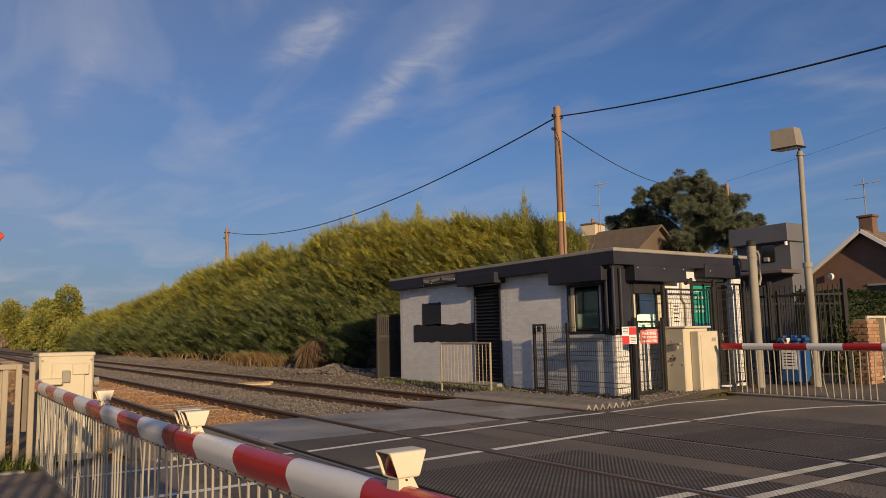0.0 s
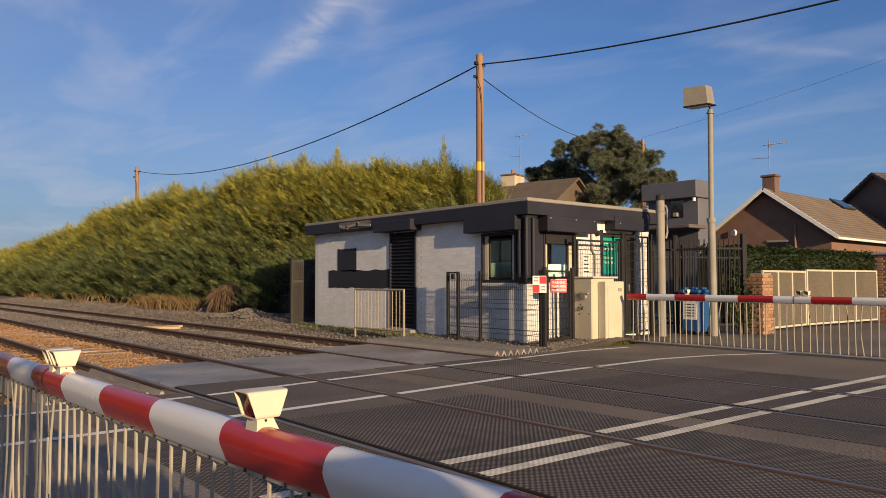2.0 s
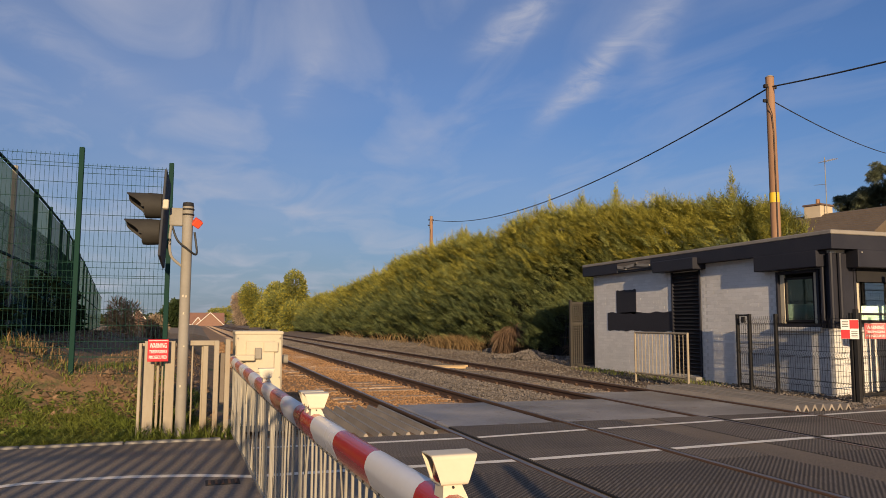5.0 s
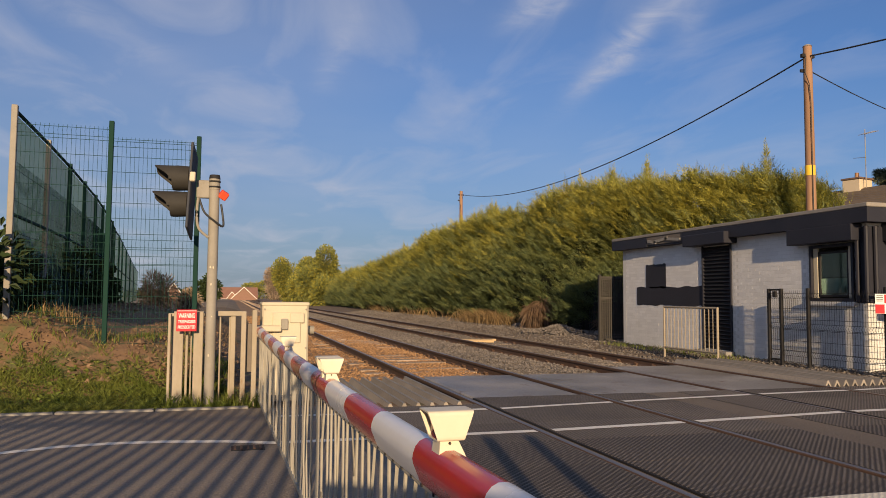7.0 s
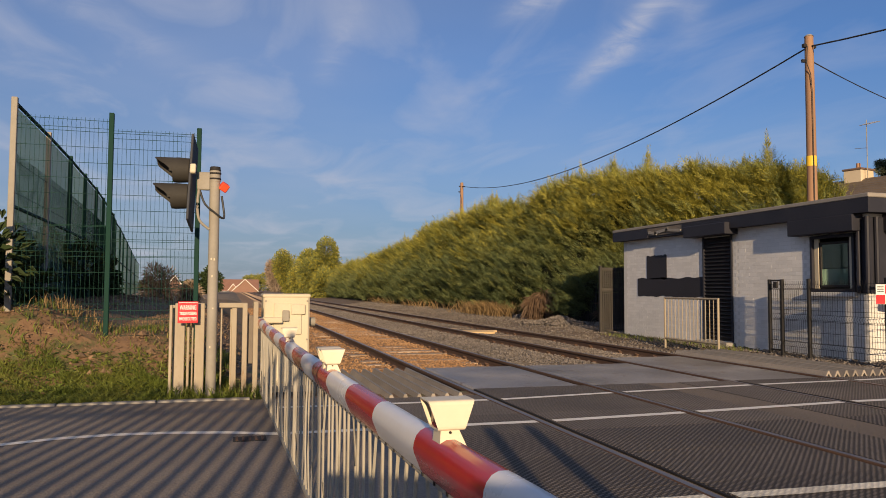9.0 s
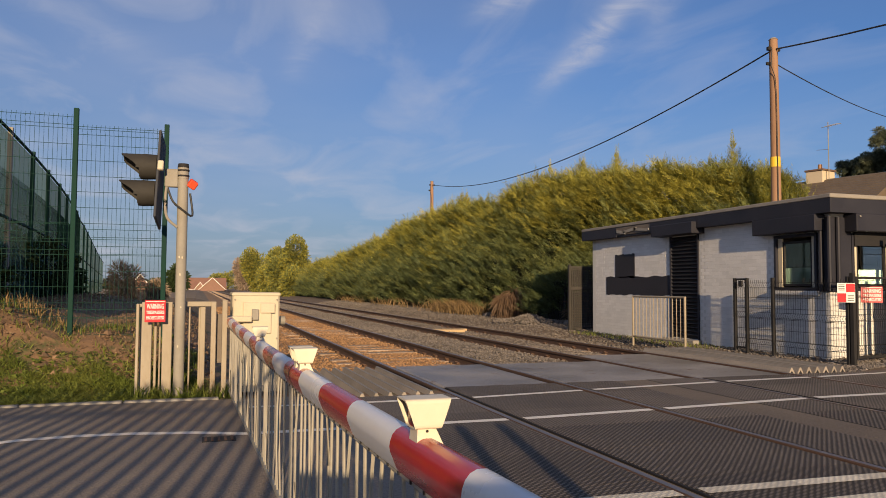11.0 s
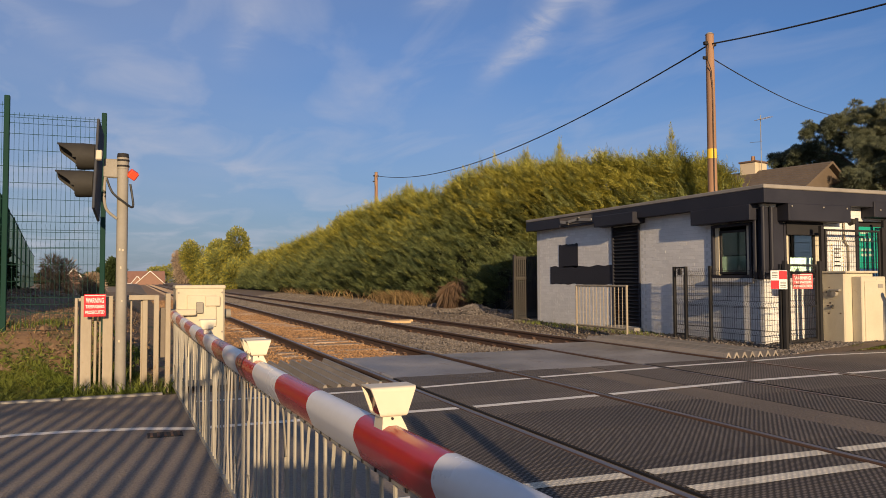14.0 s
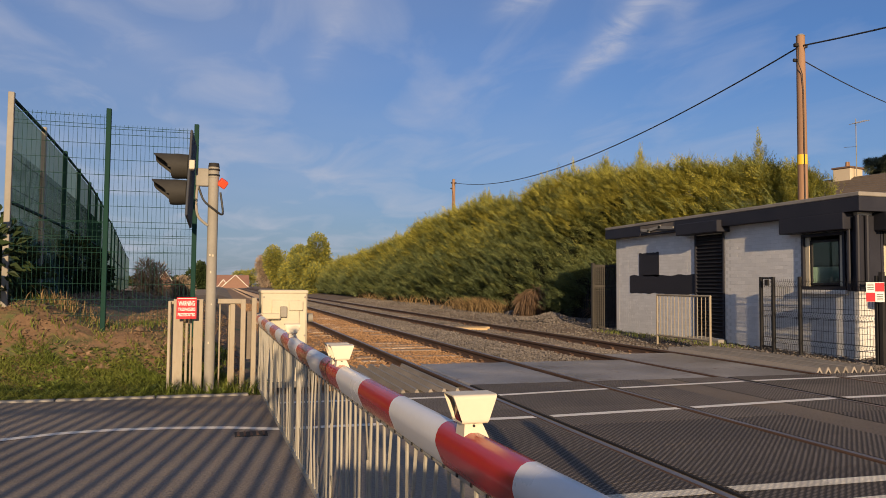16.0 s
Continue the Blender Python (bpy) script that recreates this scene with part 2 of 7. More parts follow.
M["stone_rust"] = mat("rusty_ballast_stone", (0.22, 0.120, 0.055), (0.36, 0.21, 0.10), rough=0.9, big=0.4, fine=60, bump=0.2, spread=0.4)
M["white_wall"] = mat("white_painted_masonry", (0.72, 0.705, 0.69), (0.60, 0.59, 0.575), rough=0.7, big=0.9, fine=35, bump=0.1, spread=0.06, dirt=(0.50, 0.46, 0.40), dirt_at=0.68)
M["mortar"] = mat("painted_mortar", (0.62, 0.61, 0.59), (0.52, 0.51, 0.49), rough=0.8, big=1, fine=50, bump=0.2)
M["black_paint"] = mat("black_paint", (0.014, 0.0145, 0.022), (0.028, 0.028, 0.038), spec=0.3, rough=0.6, big=1.5, fine=40, bump=0.12, dirt=(0.06, 0.058, 0.06), dirt_at=0.70)
M["black_patch"] = mat("overpainted_black", (0.020, 0.020, 0.026), (0.032, 0.031, 0.040), spec=0.3, rough=0.72, big=2, fine=30, bump=0.2)
M["black_steel"] = mat("black_steel", (0.014, 0.014, 0.016), (0.028, 0.026, 0.026), spec=0.25, rough=0.72, big=3, fine=50, bump=0.05)
M["roof_felt"] = mat("roof_felt", (0.11, 0.10, 0.09), (0.17, 0.15, 0.13), rough=0.9, big=1, fine=40, bump=0.4)
M["roof_edge"] = mat("roof_edge_trim", (0.30, 0.27, 0.23), (0.20, 0.18, 0.16), rough=0.7, big=2, fine=40, bump=0.1)
M["lamp_cream"] = mat("cream_lamp_paint", (0.70, 0.63, 0.49), (0.61, 0.54, 0.41), rough=0.5, big=6, fine=40, bump=0.02)
M["ridge_board"] = mat("pale_ridge_board", (0.20, 0.175, 0.150), (0.33, 0.285, 0.24), rough=0.85, big=1.5, fine=30, bump=0.4, spread=0.15, dirt=(0.22, 0.13, 0.07), dirt_at=0.62)
M["ballast_rust"] = mat("rust_stained_ballast", (0.20, 0.115, 0.058), (0.34, 0.205, 0.10), rough=0.95, big=0.5, fine=22, bump=1.0, dirt=(0.15, 0.115, 0.085), dirt_at=0.55)
M["cream"] = mat("cream_painted_steel", (0.58, 0.515, 0.385), (0.47, 0.41, 0.30), rough=0.72, big=2, fine=40, bump=0.05, dirt=(0.22, 0.14, 0.08), dirt_at=0.64)
M["galv"] = mat("galvanised_steel", (0.31, 0.285, 0.245), (0.235, 0.215, 0.18), spec=0.3, rough=0.72, metal=0.0, big=3, fine=40, bump=0.05, dirt=(0.28, 0.20, 0.13), dirt_at=0.70)
M["white_rail"] = mat("white_railing_paint", (0.36, 0.31, 0.235), (0.26, 0.215, 0.155), rough=0.72, big=2.5, fine=40, bump=0.05, dirt=(0.24, 0.15, 0.075), dirt_at=0.58, stretch=(1, 1, 0.4))
M["skirt"] = mat("skirt_bar_paint", (0.37, 0.345, 0.29), (0.265, 0.24, 0.19), rough=0.65, big=4, fine=40, bump=0.05, dirt=(0.30, 0.24, 0.13), dirt_at=0.60)
M["brick_dark"] = mat("sooty_brick", (0.12, 0.075, 0.055), (0.18, 0.11, 0.08), rough=0.9, big=2, fine=50, bump=0.3)
M["boom_white"] = mat("boom_white", (0.74, 0.73, 0.73), (0.64, 0.63, 0.63), rough=0.30, big=3, fine=30, bump=0.02, dirt=(0.45, 0.42, 0.38), dirt_at=0.72)
M["boom_red"] = mat("boom_red", (0.46, 0.022, 0.022), (0.34, 0.018, 0.020), rough=0.24, big=3, fine=30, bump=0.02, dirt=(0.25, 0.05, 0.04), dirt_at=0.72)
M["red_sign"] = mat("red_sign", (0.62, 0.020, 0.030), (0.52, 0.018, 0.026), rough=0.4, big=4, fine=20, bump=0)
M["sign_white"] = mat("sign_white", (0.80, 0.79, 0.77), (0.72, 0.71, 0.69), rough=0.45, big=4, fine=20, bump=0)
M["lens_red"] = mat("red_lens", (0.30, 0.010, 0.010), (0.22, 0.008, 0.008), rough=0.15, big=8, fine=80, bump=0.05)
M["lens_dark"] = mat("dark_lens", (0.03, 0.012, 0.012), (0.02, 0.01, 0.01), rough=0.12, bump=0)
M["orange"] = mat("orange_plastic", (0.80, 0.085, 0.03), (0.70, 0.07, 0.025), rough=0.45, bump=0)
M["green_post"] = mat("green_steel", (0.006, 0.030, 0.024), (0.010, 0.042, 0.032), spec=0.15, rough=0.75, big=3, fine=40, bump=0.03)
M["green_net"] = see_through(leaf_mat("green_windbreak_net", (0.20, 0.31, 0.26), (0.26, 0.36, 0.30), big=0.7, trans=0.6), 0.34)
M["pole_wood"] = mat("creosoted_pole", (0.34, 0.195, 0.11), (0.24, 0.135, 0.08), rough=0.8, big=2, fine=25, bump=0.3, stretch=(1, 1, 0.12))
# almost black base colour for the paling
M["fence_wood"] = mat("near_black_fence_wood", (0.010, 0.009, 0.0085), (0.020, 0.018, 0.017), rough=0.9, big=2, fine=30, bump=0.3, spread=0.2)
M["lattice"] = mat("weathered_lattice", (0.030, 0.027, 0.024), (0.055, 0.049, 0.043), rough=0.9, big=3, fine=40, bump=0.2, spread=0.2)
M["yellow"] = mat("yellow_band", (0.80, 0.52, 0.03), (0.70, 0.45, 0.03), rough=0.5, bump=0)
M["cable"] = mat("black_cable", (0.02, 0.02, 0.02), (0.03, 0.03, 0.03), rough=0.6, bump=0)
M["soil"] = mat("soil", (0.13, 0.075, 0.040), (0.24, 0.145, 0.078), rough=0.95, big=0.7, fine=14, bump=0.9, dirt=(0.075, 0.090, 0.028), dirt_at=0.49)
M["clod"] = mat("earth_clod", (0.13, 0.080, 0.046), (0.24, 0.155, 0.092), rough=0.95, big=0.8, fine=60, bump=0.2, spread=0.45)
M["field"] = mat("far_ground", (0.17, 0.125, 0.075), (0.24, 0.175, 0.11), rough=0.95, big=0.05, fine=2, bump=0.3)
M["grass"] = leaf_mat("grass", (0.10, 0.150, 0.026), (0.215, 0.225, 0.050), big=1.6, trans=0.3)
M["straw"] = leaf_mat("dry_grass", (0.36, 0.25, 0.12), (0.26, 0.17, 0.08), big=0.8, trans=0.3)
M["dead"] = leaf_mat("dead_fronds", (0.17, 0.11, 0.070), (0.10, 0.065, 0.042), big=1.2, trans=0.15)
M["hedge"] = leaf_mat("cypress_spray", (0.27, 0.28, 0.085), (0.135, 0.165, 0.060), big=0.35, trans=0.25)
M["hedge_low"] = leaf_mat("dark_cypress_spray", (0.16, 0.19, 0.075), (0.090, 0.122, 0.052), big=0.35, trans=0.2)
M["hedge_tip"] = leaf_mat("yellow_cypress_spray", (0.44, 0.385, 0.070), (0.27, 0.27, 0.055), big=0.35, trans=0.3)
# near-black filler: the shade deep in a hedge put into its colour
M["hedge_core"] = mat("hedge_depth_shade", (0.014, 0.020, 0.008), (0.026, 0.030, 0.012), rough=0.95, big=1.5, fine=8, bump=0.8)
M["pine"] = leaf_mat("pine_needles", (0.13, 0.16, 0.11), (0.24, 0.25, 0.15), big=0.4, trans=0.3)
M["bark"] = mat("bark", (0.11, 0.075, 0.05), (0.17, 0.12, 0.085), rough=0.95, big=2, fine=20, bump=0.6)
M["shrub"] = leaf_mat("dark_shrub", (0.025, 0.045, 0.018), (0.045, 0.065, 0.022), big=0.6, trans=0.15)
M["ivy"] = leaf_mat("ivy", (0.04, 0.07, 0.018), (0.08, 0.095, 0.03), big=1.5, trans=0.2)
M["twig"] = leaf_mat("bare_twigs", (0.36, 0.275, 0.20), (0.26, 0.20, 0.15), big=0.5, trans=0.0)
M["brick"] = mat("red_brick", (0.19, 0.105, 0.075), (0.26, 0.15, 0.11), rough=0.85, big=2, fine=50, bump=0.3, spread=0.25)
M["brick_joint"] = mat("brick_mortar", (0.32, 0.27, 0.22), (0.24, 0.20, 0.16), rough=0.9, big=2, fine=50, bump=0.3)
M["brick_pale"] = mat("weathered_brick", (0.27, 0.14, 0.075), (0.38, 0.215, 0.12), rough=0.85, big=2, fine=50, bump=0.3, spread=0.25)
M["tile_brown"] = mat("brown_roof_tile", (0.115, 0.085, 0.06), (0.175, 0.13, 0.092), rough=0.85, big=1.0, fine=15, bump=0.4, spread=0.15)
M["house_roof"] = mat("red_brown_roof_tile", (0.19, 0.095, 0.07), (0.25, 0.135, 0.10), rough=0.85, big=1.0, fine=15, bump=0.4)
M["tile_grey"] = mat("grey_roof_tile", (0.085, 0.066, 0.060), (0.13, 0.10, 0.09), rough=0.8, big=1.0, fine=15, bump=0.4, spread=0.15)
M["render"] = mat("pale_render", (0.62, 0.52, 0.38), (0.50, 0.41, 0.29), rough=0.85, big=0.6, fine=25, bump=0.2)
M["upvc"] = mat("white_plastic", (0.78, 0.77, 0.74), (0.68, 0.67, 0.64), rough=0.4, bump=0)
M["grey_clad"] = mat("grey_cladding", (0.10, 0.10, 0.115), (0.14, 0.14, 0.155), rough=0.6, big=0.8, fine=12, bump=0.1)
M["blue_bin"] = mat("blue_plastic", (0.020, 0.080, 0.22), (0.028, 0.10, 0.26), rough=0.45, bump=0.02)
M["poster"] = mat("green_poster", (0.015, 0.30, 0.22), (0.02, 0.36, 0.27), rough=0.3, bump=0)
M["blind"] = mat("pale_green_blind", (0.42, 0.57, 0.45), (0.36, 0.51, 0.40), rough=0.7, bump=0)
M["room_dark"] = mat("dark_interior", (0.05, 0.05, 0.05), (0.08, 0.08, 0.08), rough=0.8, bump=0)
M["gate_board"] = see_through(mat("woven_gate_sheet", (0.20, 0.165, 0.12), (0.14, 0.115, 0.085), rough=0.8, big=1, fine=20, bump=0.05), 0.4)
M["dark_grey"] = mat("dark_grey_plastic", (0.028, 0.026, 0.024), (0.045, 0.042, 0.037), spec=0.2, rough=0.7, big=4, fine=30, bump=0.03)
M["board_black"] = mat("signal_backboard", (0.040, 0.043, 0.052), (0.055, 0.058, 0.066), spec=0.3, rough=0.75, bump=0.02)
M["lamp_grey"] = mat("floodlight_grey", (0.30, 0.27, 0.22), (0.22, 0.19, 0.15), rough=0.5, big=4, fine=30, bump=0.05)
M["mat_glass"] = mat("window_glass", (0.02, 0.022, 0.025), (0.02, 0.022, 0.025), rough=0.06, bump=0, rvar=0.02, spec=0.9)


# ---- mesh building ----
class Shape:
    """Collects vertices and faces of one part."""

    def __init__(self):
        self.v, self.f, self.m = [], [], []

    def face(self, pts, mi=0):
        k = len(self.v)
        self.v += [tuple(p) for p in pts]
        self.f.append(tuple(range(k, k + len(pts))))
        self.m.append(mi)
        return self

    def box(self, x0, y0, z0, x1, y1, z1, c=0.0, at=None, mi=0):
        """A box, its edges chamfered by c, moved by the pose at."""
        lo, hi = (min(x0, x1), min(y0, y1), min(z0, z1)), (max(x0, x1), max(y0, y1), max(z0, z1))
        c = min(c, *[(hi[i] - lo[i]) * 0.45 for i in range(3)])
        k, vs, ids = len(self.v), [], {}
        for sx in (0, 1):
            for sy in (0, 1):
                for sz in (0, 1):
                    s = (sx, sy, sz)
                    for ax in range(3) if c > 0 else (0,):
                        p = []
                        for i in range(3):
                            e = (lo, hi)[s[i]][i]
                            if c > 0 and i != ax:
                                e += c if s[i] == 0 else -c
                            p.append(e)
                        ids[(s, ax)] = k + len(vs)
                        vs.append(Vector(p))
        if at is not None:
            vs = [at @ p for p in vs]
        self.v += [tuple(p) for p in vs]
        g = (lambda s, ax: ids[(s, ax)]) if c > 0 else (lambda s, ax: ids[(s, 0)])

        def add(q):
            self.f.append(tuple(q))
            self.m.append(mi)
        for ax in range(3):
            a, b = (ax + 1) % 3, (ax + 2) % 3
            for side in (0, 1):
                q = []
                for u, w in ((0, 0), (1, 0), (1, 1), (0, 1)):
                    s = [0, 0, 0]
                    s[ax], s[a], s[b] = side, u, w
                    q.append(g(tuple(s), ax))
                add(q if side else q[::-1])
        if c > 0:
            for ax in range(3):
                a, b = (ax + 1) % 3, (ax + 2) % 3
                for u in (0, 1):
                    for w in (0, 1):
                        s0, s1 = [0, 0, 0], [0, 0, 0]
                        s0[a], s0[b], s1[a], s1[b], s1[ax] = u, w, u, w, 1
                        q = [g(tuple(s0), a), g(tuple(s1), a), g(tuple(s1), b), g(tuple(s0), b)]
                        add(q if (u == w) else q[::-1])
            for s in [(x, y, z) for x in (0, 1) for y in (0, 1) for z in (0, 1)]:
                q = [g(s, 0), g(s, 1), g(s, 2)]
                add(q if sum(s) % 2 else q[::-1])
        return self

    def tube(self, path, r, seg=10, caps=True, mi=0, flat=1.0):
        """A round bar along a path; r is one radius or one for each point."""
        path = [Vector(p) for p in path]
        rs = r if isinstance(r, (list, tuple)) else [r] * len(path)
        k = len(self.v)
        for i, p in enumerate(path):
            d = (path[min(i + 1, len(path) - 1)] - path[max(i - 1, 0)]).normalized()
            u = d.cross(Vector((0, 0, 1)))
            u = u.normalized() if u.length > 0.05 else Vector((1, 0, 0))
            w = u.cross(d).normalized()
            for j in range(seg):
                a = 2 * math.pi * j / seg
                self.v.append(tuple(p + rs[i] * (math.cos(a) * u * flat + math.sin(a) * w)))
        for i in range(len(path) - 1):
            for j in range(seg):
                a, b = k + i * seg + j, k + i * seg + (j + 1) % seg
                self.f.append((a, b, b + seg, a + seg))
                self.m.append(mi)
        if caps:
            self.f.append(tuple(k + j for j in range(seg))[::-1])
            self.f.append(tuple(k + (len(path) - 1) * seg + j for j in range(seg)))
            self.m += [mi, mi]
        return self

    def loft(self, profile, p0, p1, mi=0, caps=True):
        """A profile of (x, z) points drawn from p0 to p1 along y (a straight extrusion in any level direction)."""
        p0, p1 = Vector(p0), Vector(p1)
        d = (p1 - p0).normalized()
        u = d.cross(Vector((0, 0, 1))).normalized()
        k, n = len(self.v), len(profile)
        for p in (p0, p1):
            for a, b in profile:
                self.v.append(tuple(p + u * a + Vector((0, 0, b))))
        for j in range(n):
            a, b = k + j, k + (j + 1) % n
            self.f.append((a, b, b + n, a + n))
            self.m.append(mi)
        if caps:
            self.f.append(tuple(range(k, k + n))[::-1])
            self.f.append(tuple(range(k + n, k + 2 * n)))
            self.m += [mi, mi]
        return self

    def sweep(self, profile, pts, mi=0):
        """A closed profile of (across, up) points carried along a path as one sheet."""
        pts, n, k = [Vector(p) for p in pts], len(profile), len(self.v)
        for i, p in enumerate(pts):
            d = pts[min(i + 1, len(pts) - 1)] - pts[max(i - 1, 0)]
            u = d.cross(Vector((0, 0, 1))).normalized()
            self.v += [tuple(p + u * a + Vector((0, 0, b))) for a, b in profile]
        for i in range(len(pts) - 1):
            for j in range(n):
                a, b = k + i * n + j, k + i * n + (j + 1) % n
                self.f.append((a, b, b + n, a + n))
        self.f.append(tuple(range(k, k + n))[::-1])
        self.f.append(tuple(range(len(self.v) - n, len(self.v))))
        self.m += [mi] * (len(self.f) - len(self.m))
        return self

    def mesh(self, name, mats, smooth=False):
        me = bpy.data.meshes.new(name)
        me.from_pydata(self.v, [], self.f)
        for m in mats if isinstance(mats, (list, tuple)) else [mats]:
            me.materials.append(m)
        me.polygons.foreach_set("material_index", self.m)
        if smooth:
            me.polygons.foreach_set("use_smooth", [True] * len(me.polygons))
            me.set_sharp_from_angle(angle=radians(38))
        me.update()
        return me


def part(name, shape, material, parent=None, label="", smooth=False):
    ob = new(name, shape.mesh(name, material, smooth) if isinstance(shape, Shape) else shape)
    if parent is not None:
        ob.parent = parent
    return tagged(ob, label)


def thing(name, label, category, group="", kind="", at=(0, 0, 0)):
    ob = new(name)
    ob.empty_display_size = 0.2
    ob.location = at
    return tagged(ob, label, category, group, kind)


def solid(name, shape, material, label, category, group="", kind="", smooth=False):
    return tagged(part(name, shape, material, None, "", smooth), label, category, group, kind)


def cloud_mesh(name, verts, faces, mats, mi=None):
    me = bpy.data.meshes.new(name)
    me.from_pydata(verts.tolist() if hasattr(verts, "tolist") else verts, [], faces.tolist() if hasattr(faces, "tolist") else faces)
    for m in mats:
        me.materials.append(m)
    if mi is not None:
        me.polygons.foreach_set("material_index", [int(i) for i in mi])
    me.update()
    return me


rng = np.random.default_rng(7)


# ---- ground ----
GX = [-400, -60, -20, -12, -9, -7, -6.4, -6, -5.6, -5.2, -4.8, -4.4, -4, -3.2, -2.6, -1.4, 0, 2, 4, 6, 7, 9, 12, 14, 20, 40, 90, 400]
GY = [-400, -60, -20, -8, -4, 0, 4.62, 4.9, 5.1, 5.3, 5.5, 5.75, 6, 6.3, 6.6, 7, 7.5, 9, 12, 16, 22, 30, 45, 70, 120, 400, 1500]


def ground_z(x, y):
    z = -0.02
    if y > 4.8:
        up = min(1, max(0, (y - 4.8) / 2.0))
        side = min(1, max(0, (-2.5 - x) / 0.8))
        z += 0.66 * up * up * (3 - 2 * up) * side * min(1, max(0.25, (60 - y) / 40))
        m1, m2 = min(1, max(0, (-4.35 - x) / 0.8)), min(1, max(0, (y - 5.65) / 0.85)) * min(1, max(0, (30 - y) / 10))
        z += 0.34 * m1 * m1 * (3 - 2 * m1) * m2 * m2 * (3 - 2 * m2)
        mid = min(1, max(0, (x + 2.3) / 0.8)) * min(1, max(0, (8.5 - x) / 1.0))
        z -= 0.30 * mid * min(1, max(0, (y - 5.0) / 0.3))
    return z


g = Shape()
for i in range(len(GX) - 1):
    for j in range(len(GY) - 1):
        q = [(GX[i], GY[j]), (GX[i + 1], GY[j]), (GX[i + 1], GY[j + 1]), (GX[i], GY[j + 1])]
        g.face([(a, b, ground_z(a, b)) for a, b in q], 1 if (GY[j] >= 4.6 and GY[j] < 60 and GX[i] >= -13 and GX[i] < 14) else 0)
ground = solid("ground", g, [M["field"], M["soil"]], "brown and green earth reaching to the horizon", "ground", kind="structure")

road = Shape()
road.box(-60, -6.5, -0.20, -1.35, 4.62, 0.0)
solid("road", road, M["asphalt"], "dark asphalt road leading up to the level crossing", "road", kind="structure")
road2 = Shape()
road2.box(6.62, -6.5, -0.20, 60, 5.0, -0.001)
road2.box(9.9, 5.0, -0.2, 13.2, 6.2, -0.001)
solid("road", road2, M["asphalt_old"], "worn brown-grey asphalt road beyond the tracks", "road", kind="structure")
kerb = Shape()
for i in range(14):
    kerb.box(-16 + i * 0.96, 4.62, -0.15, -16 + i * 0.96 + 0.95, 4.72, 0.02, 0.01)
solid("kerb", kerb, M["concrete"], "pale concrete edging between road and grass", "kerb", kind="structure")

# crossing surface
RAILS = (0.0, 1.67, 3.73, 5.40)
deck = thing("crossing_deck", "dark ribbed rubber level crossing panels around the rails", "crossing deck", kind="structure")
PANELS = [(-1.35, -0.05), (0.105, 1.565), (1.72, 2.42), (2.94, 3.68), (3.835, 5.295), (5.45, 6.62)]
for x0, x1 in PANELS:
    n = 13
    for k in range(n):
        y0 = -7.0 + k * 0.918
        y1 = 4.40 if x0 < -1 and k == n - 1 else y0 + 0.916
        s = Shape().box(x0, y0, -0.12, x1, y1, 0.0, 0.0015)
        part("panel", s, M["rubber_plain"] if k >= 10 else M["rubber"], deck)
# added black strips over the panel sides, standing in for groove shade
for x0, x1 in PANELS:
    part("edge_seal", Shape().box(x0 - 0.022, -7.0, -0.12, x0 - 0.002, 4.93, -0.003, 0.002), M["black_steel"], deck, "added black strip that keeps the groove at the panel edge dark")
part("joint_strip", Shape().box(2.425, -7, -0.12, 2.935, 4.93, -0.004), M["asphalt_old"], deck, "worn pale asphalt strip between the tracks")
part("underlay", Shape().box(-1.3, -7, -0.3, 6.6, 4.9, -0.13), M["asphalt"], deck)


# rails and sleepers
def rail_profile():
    return [(-0.07, -0.155), (0.07, -0.155), (0.07, -0.143), (0.012, -0.125), (0.010, -0.045), (0.034, -0.035), (0.035, -0.006), (0.028, 0.0), (-0.028, 0.0), (-0.035, -0.006), (-0.034, -0.035), (-0.010, -0.045), (-0.012, -0.125), (-0.07, -0.143)]


def railway(x0, x1, name, label):
    t = thing(name, label, "railway track", kind="structure", group="railway tracks")
    for x in (x0, x1):
        r = part("rail", Shape().loft(rail_profile(), (x, -30, -0.002), (x, 420, -0.002)), M["rust"], t)
        part("rail_head", Shape().box(x - 0.024, -30, -0.004, x + 0.024, 420, 0.0005), M["rail_top"], r, "bare worn steel running surface")
    xm = (x0 + x1) / 2
    sl = Shape().box(-1.3, -0.125, -0.28, 1.3, 0.125, -0.150, 0.015).mesh("sleeper", M["sleeper"])
    clip = Shape()
    for sx in (-0.835, 0.835):
        for d in (-1, 1):
            clip.box(sx + d * 0.075 - 0.03, -0.05, -0.15, sx + d * 0.075 + 0.03, 0.05, -0.115, 0.008)
            clip.tube([(sx + d * 0.11, 0.05, -0.13), (sx + d * 0.12, -0.03, -0.095), (sx + d * 0.06, -0.06, -0.115)], 0.011, 5)
    clip = clip.mesh("rail_clip", M["rust"])
    y = 5.3
    k = 0
    while y < 90:
        s = part("sleeper", sl, None, t)
        s.location = (xm + random.uniform(-0.03, 0.03), y, random.uniform(-0.012, 0.012))
        s.rotation_euler = (0, 0, random.uniform(-0.012, 0.012))
        if y < 45:
            c = part("rail_clip", clip, None, s)
        y += 0.69
    far = Shape()
    while y < 330:
        far.box(xm - 1.3, y - 0.125, -0.28, xm + 1.3, y + 0.125, -0.150)
        y += 0.69
    tagged(part("far_sleepers", far, M["sleeper"], t), kind="stuff")
    return t


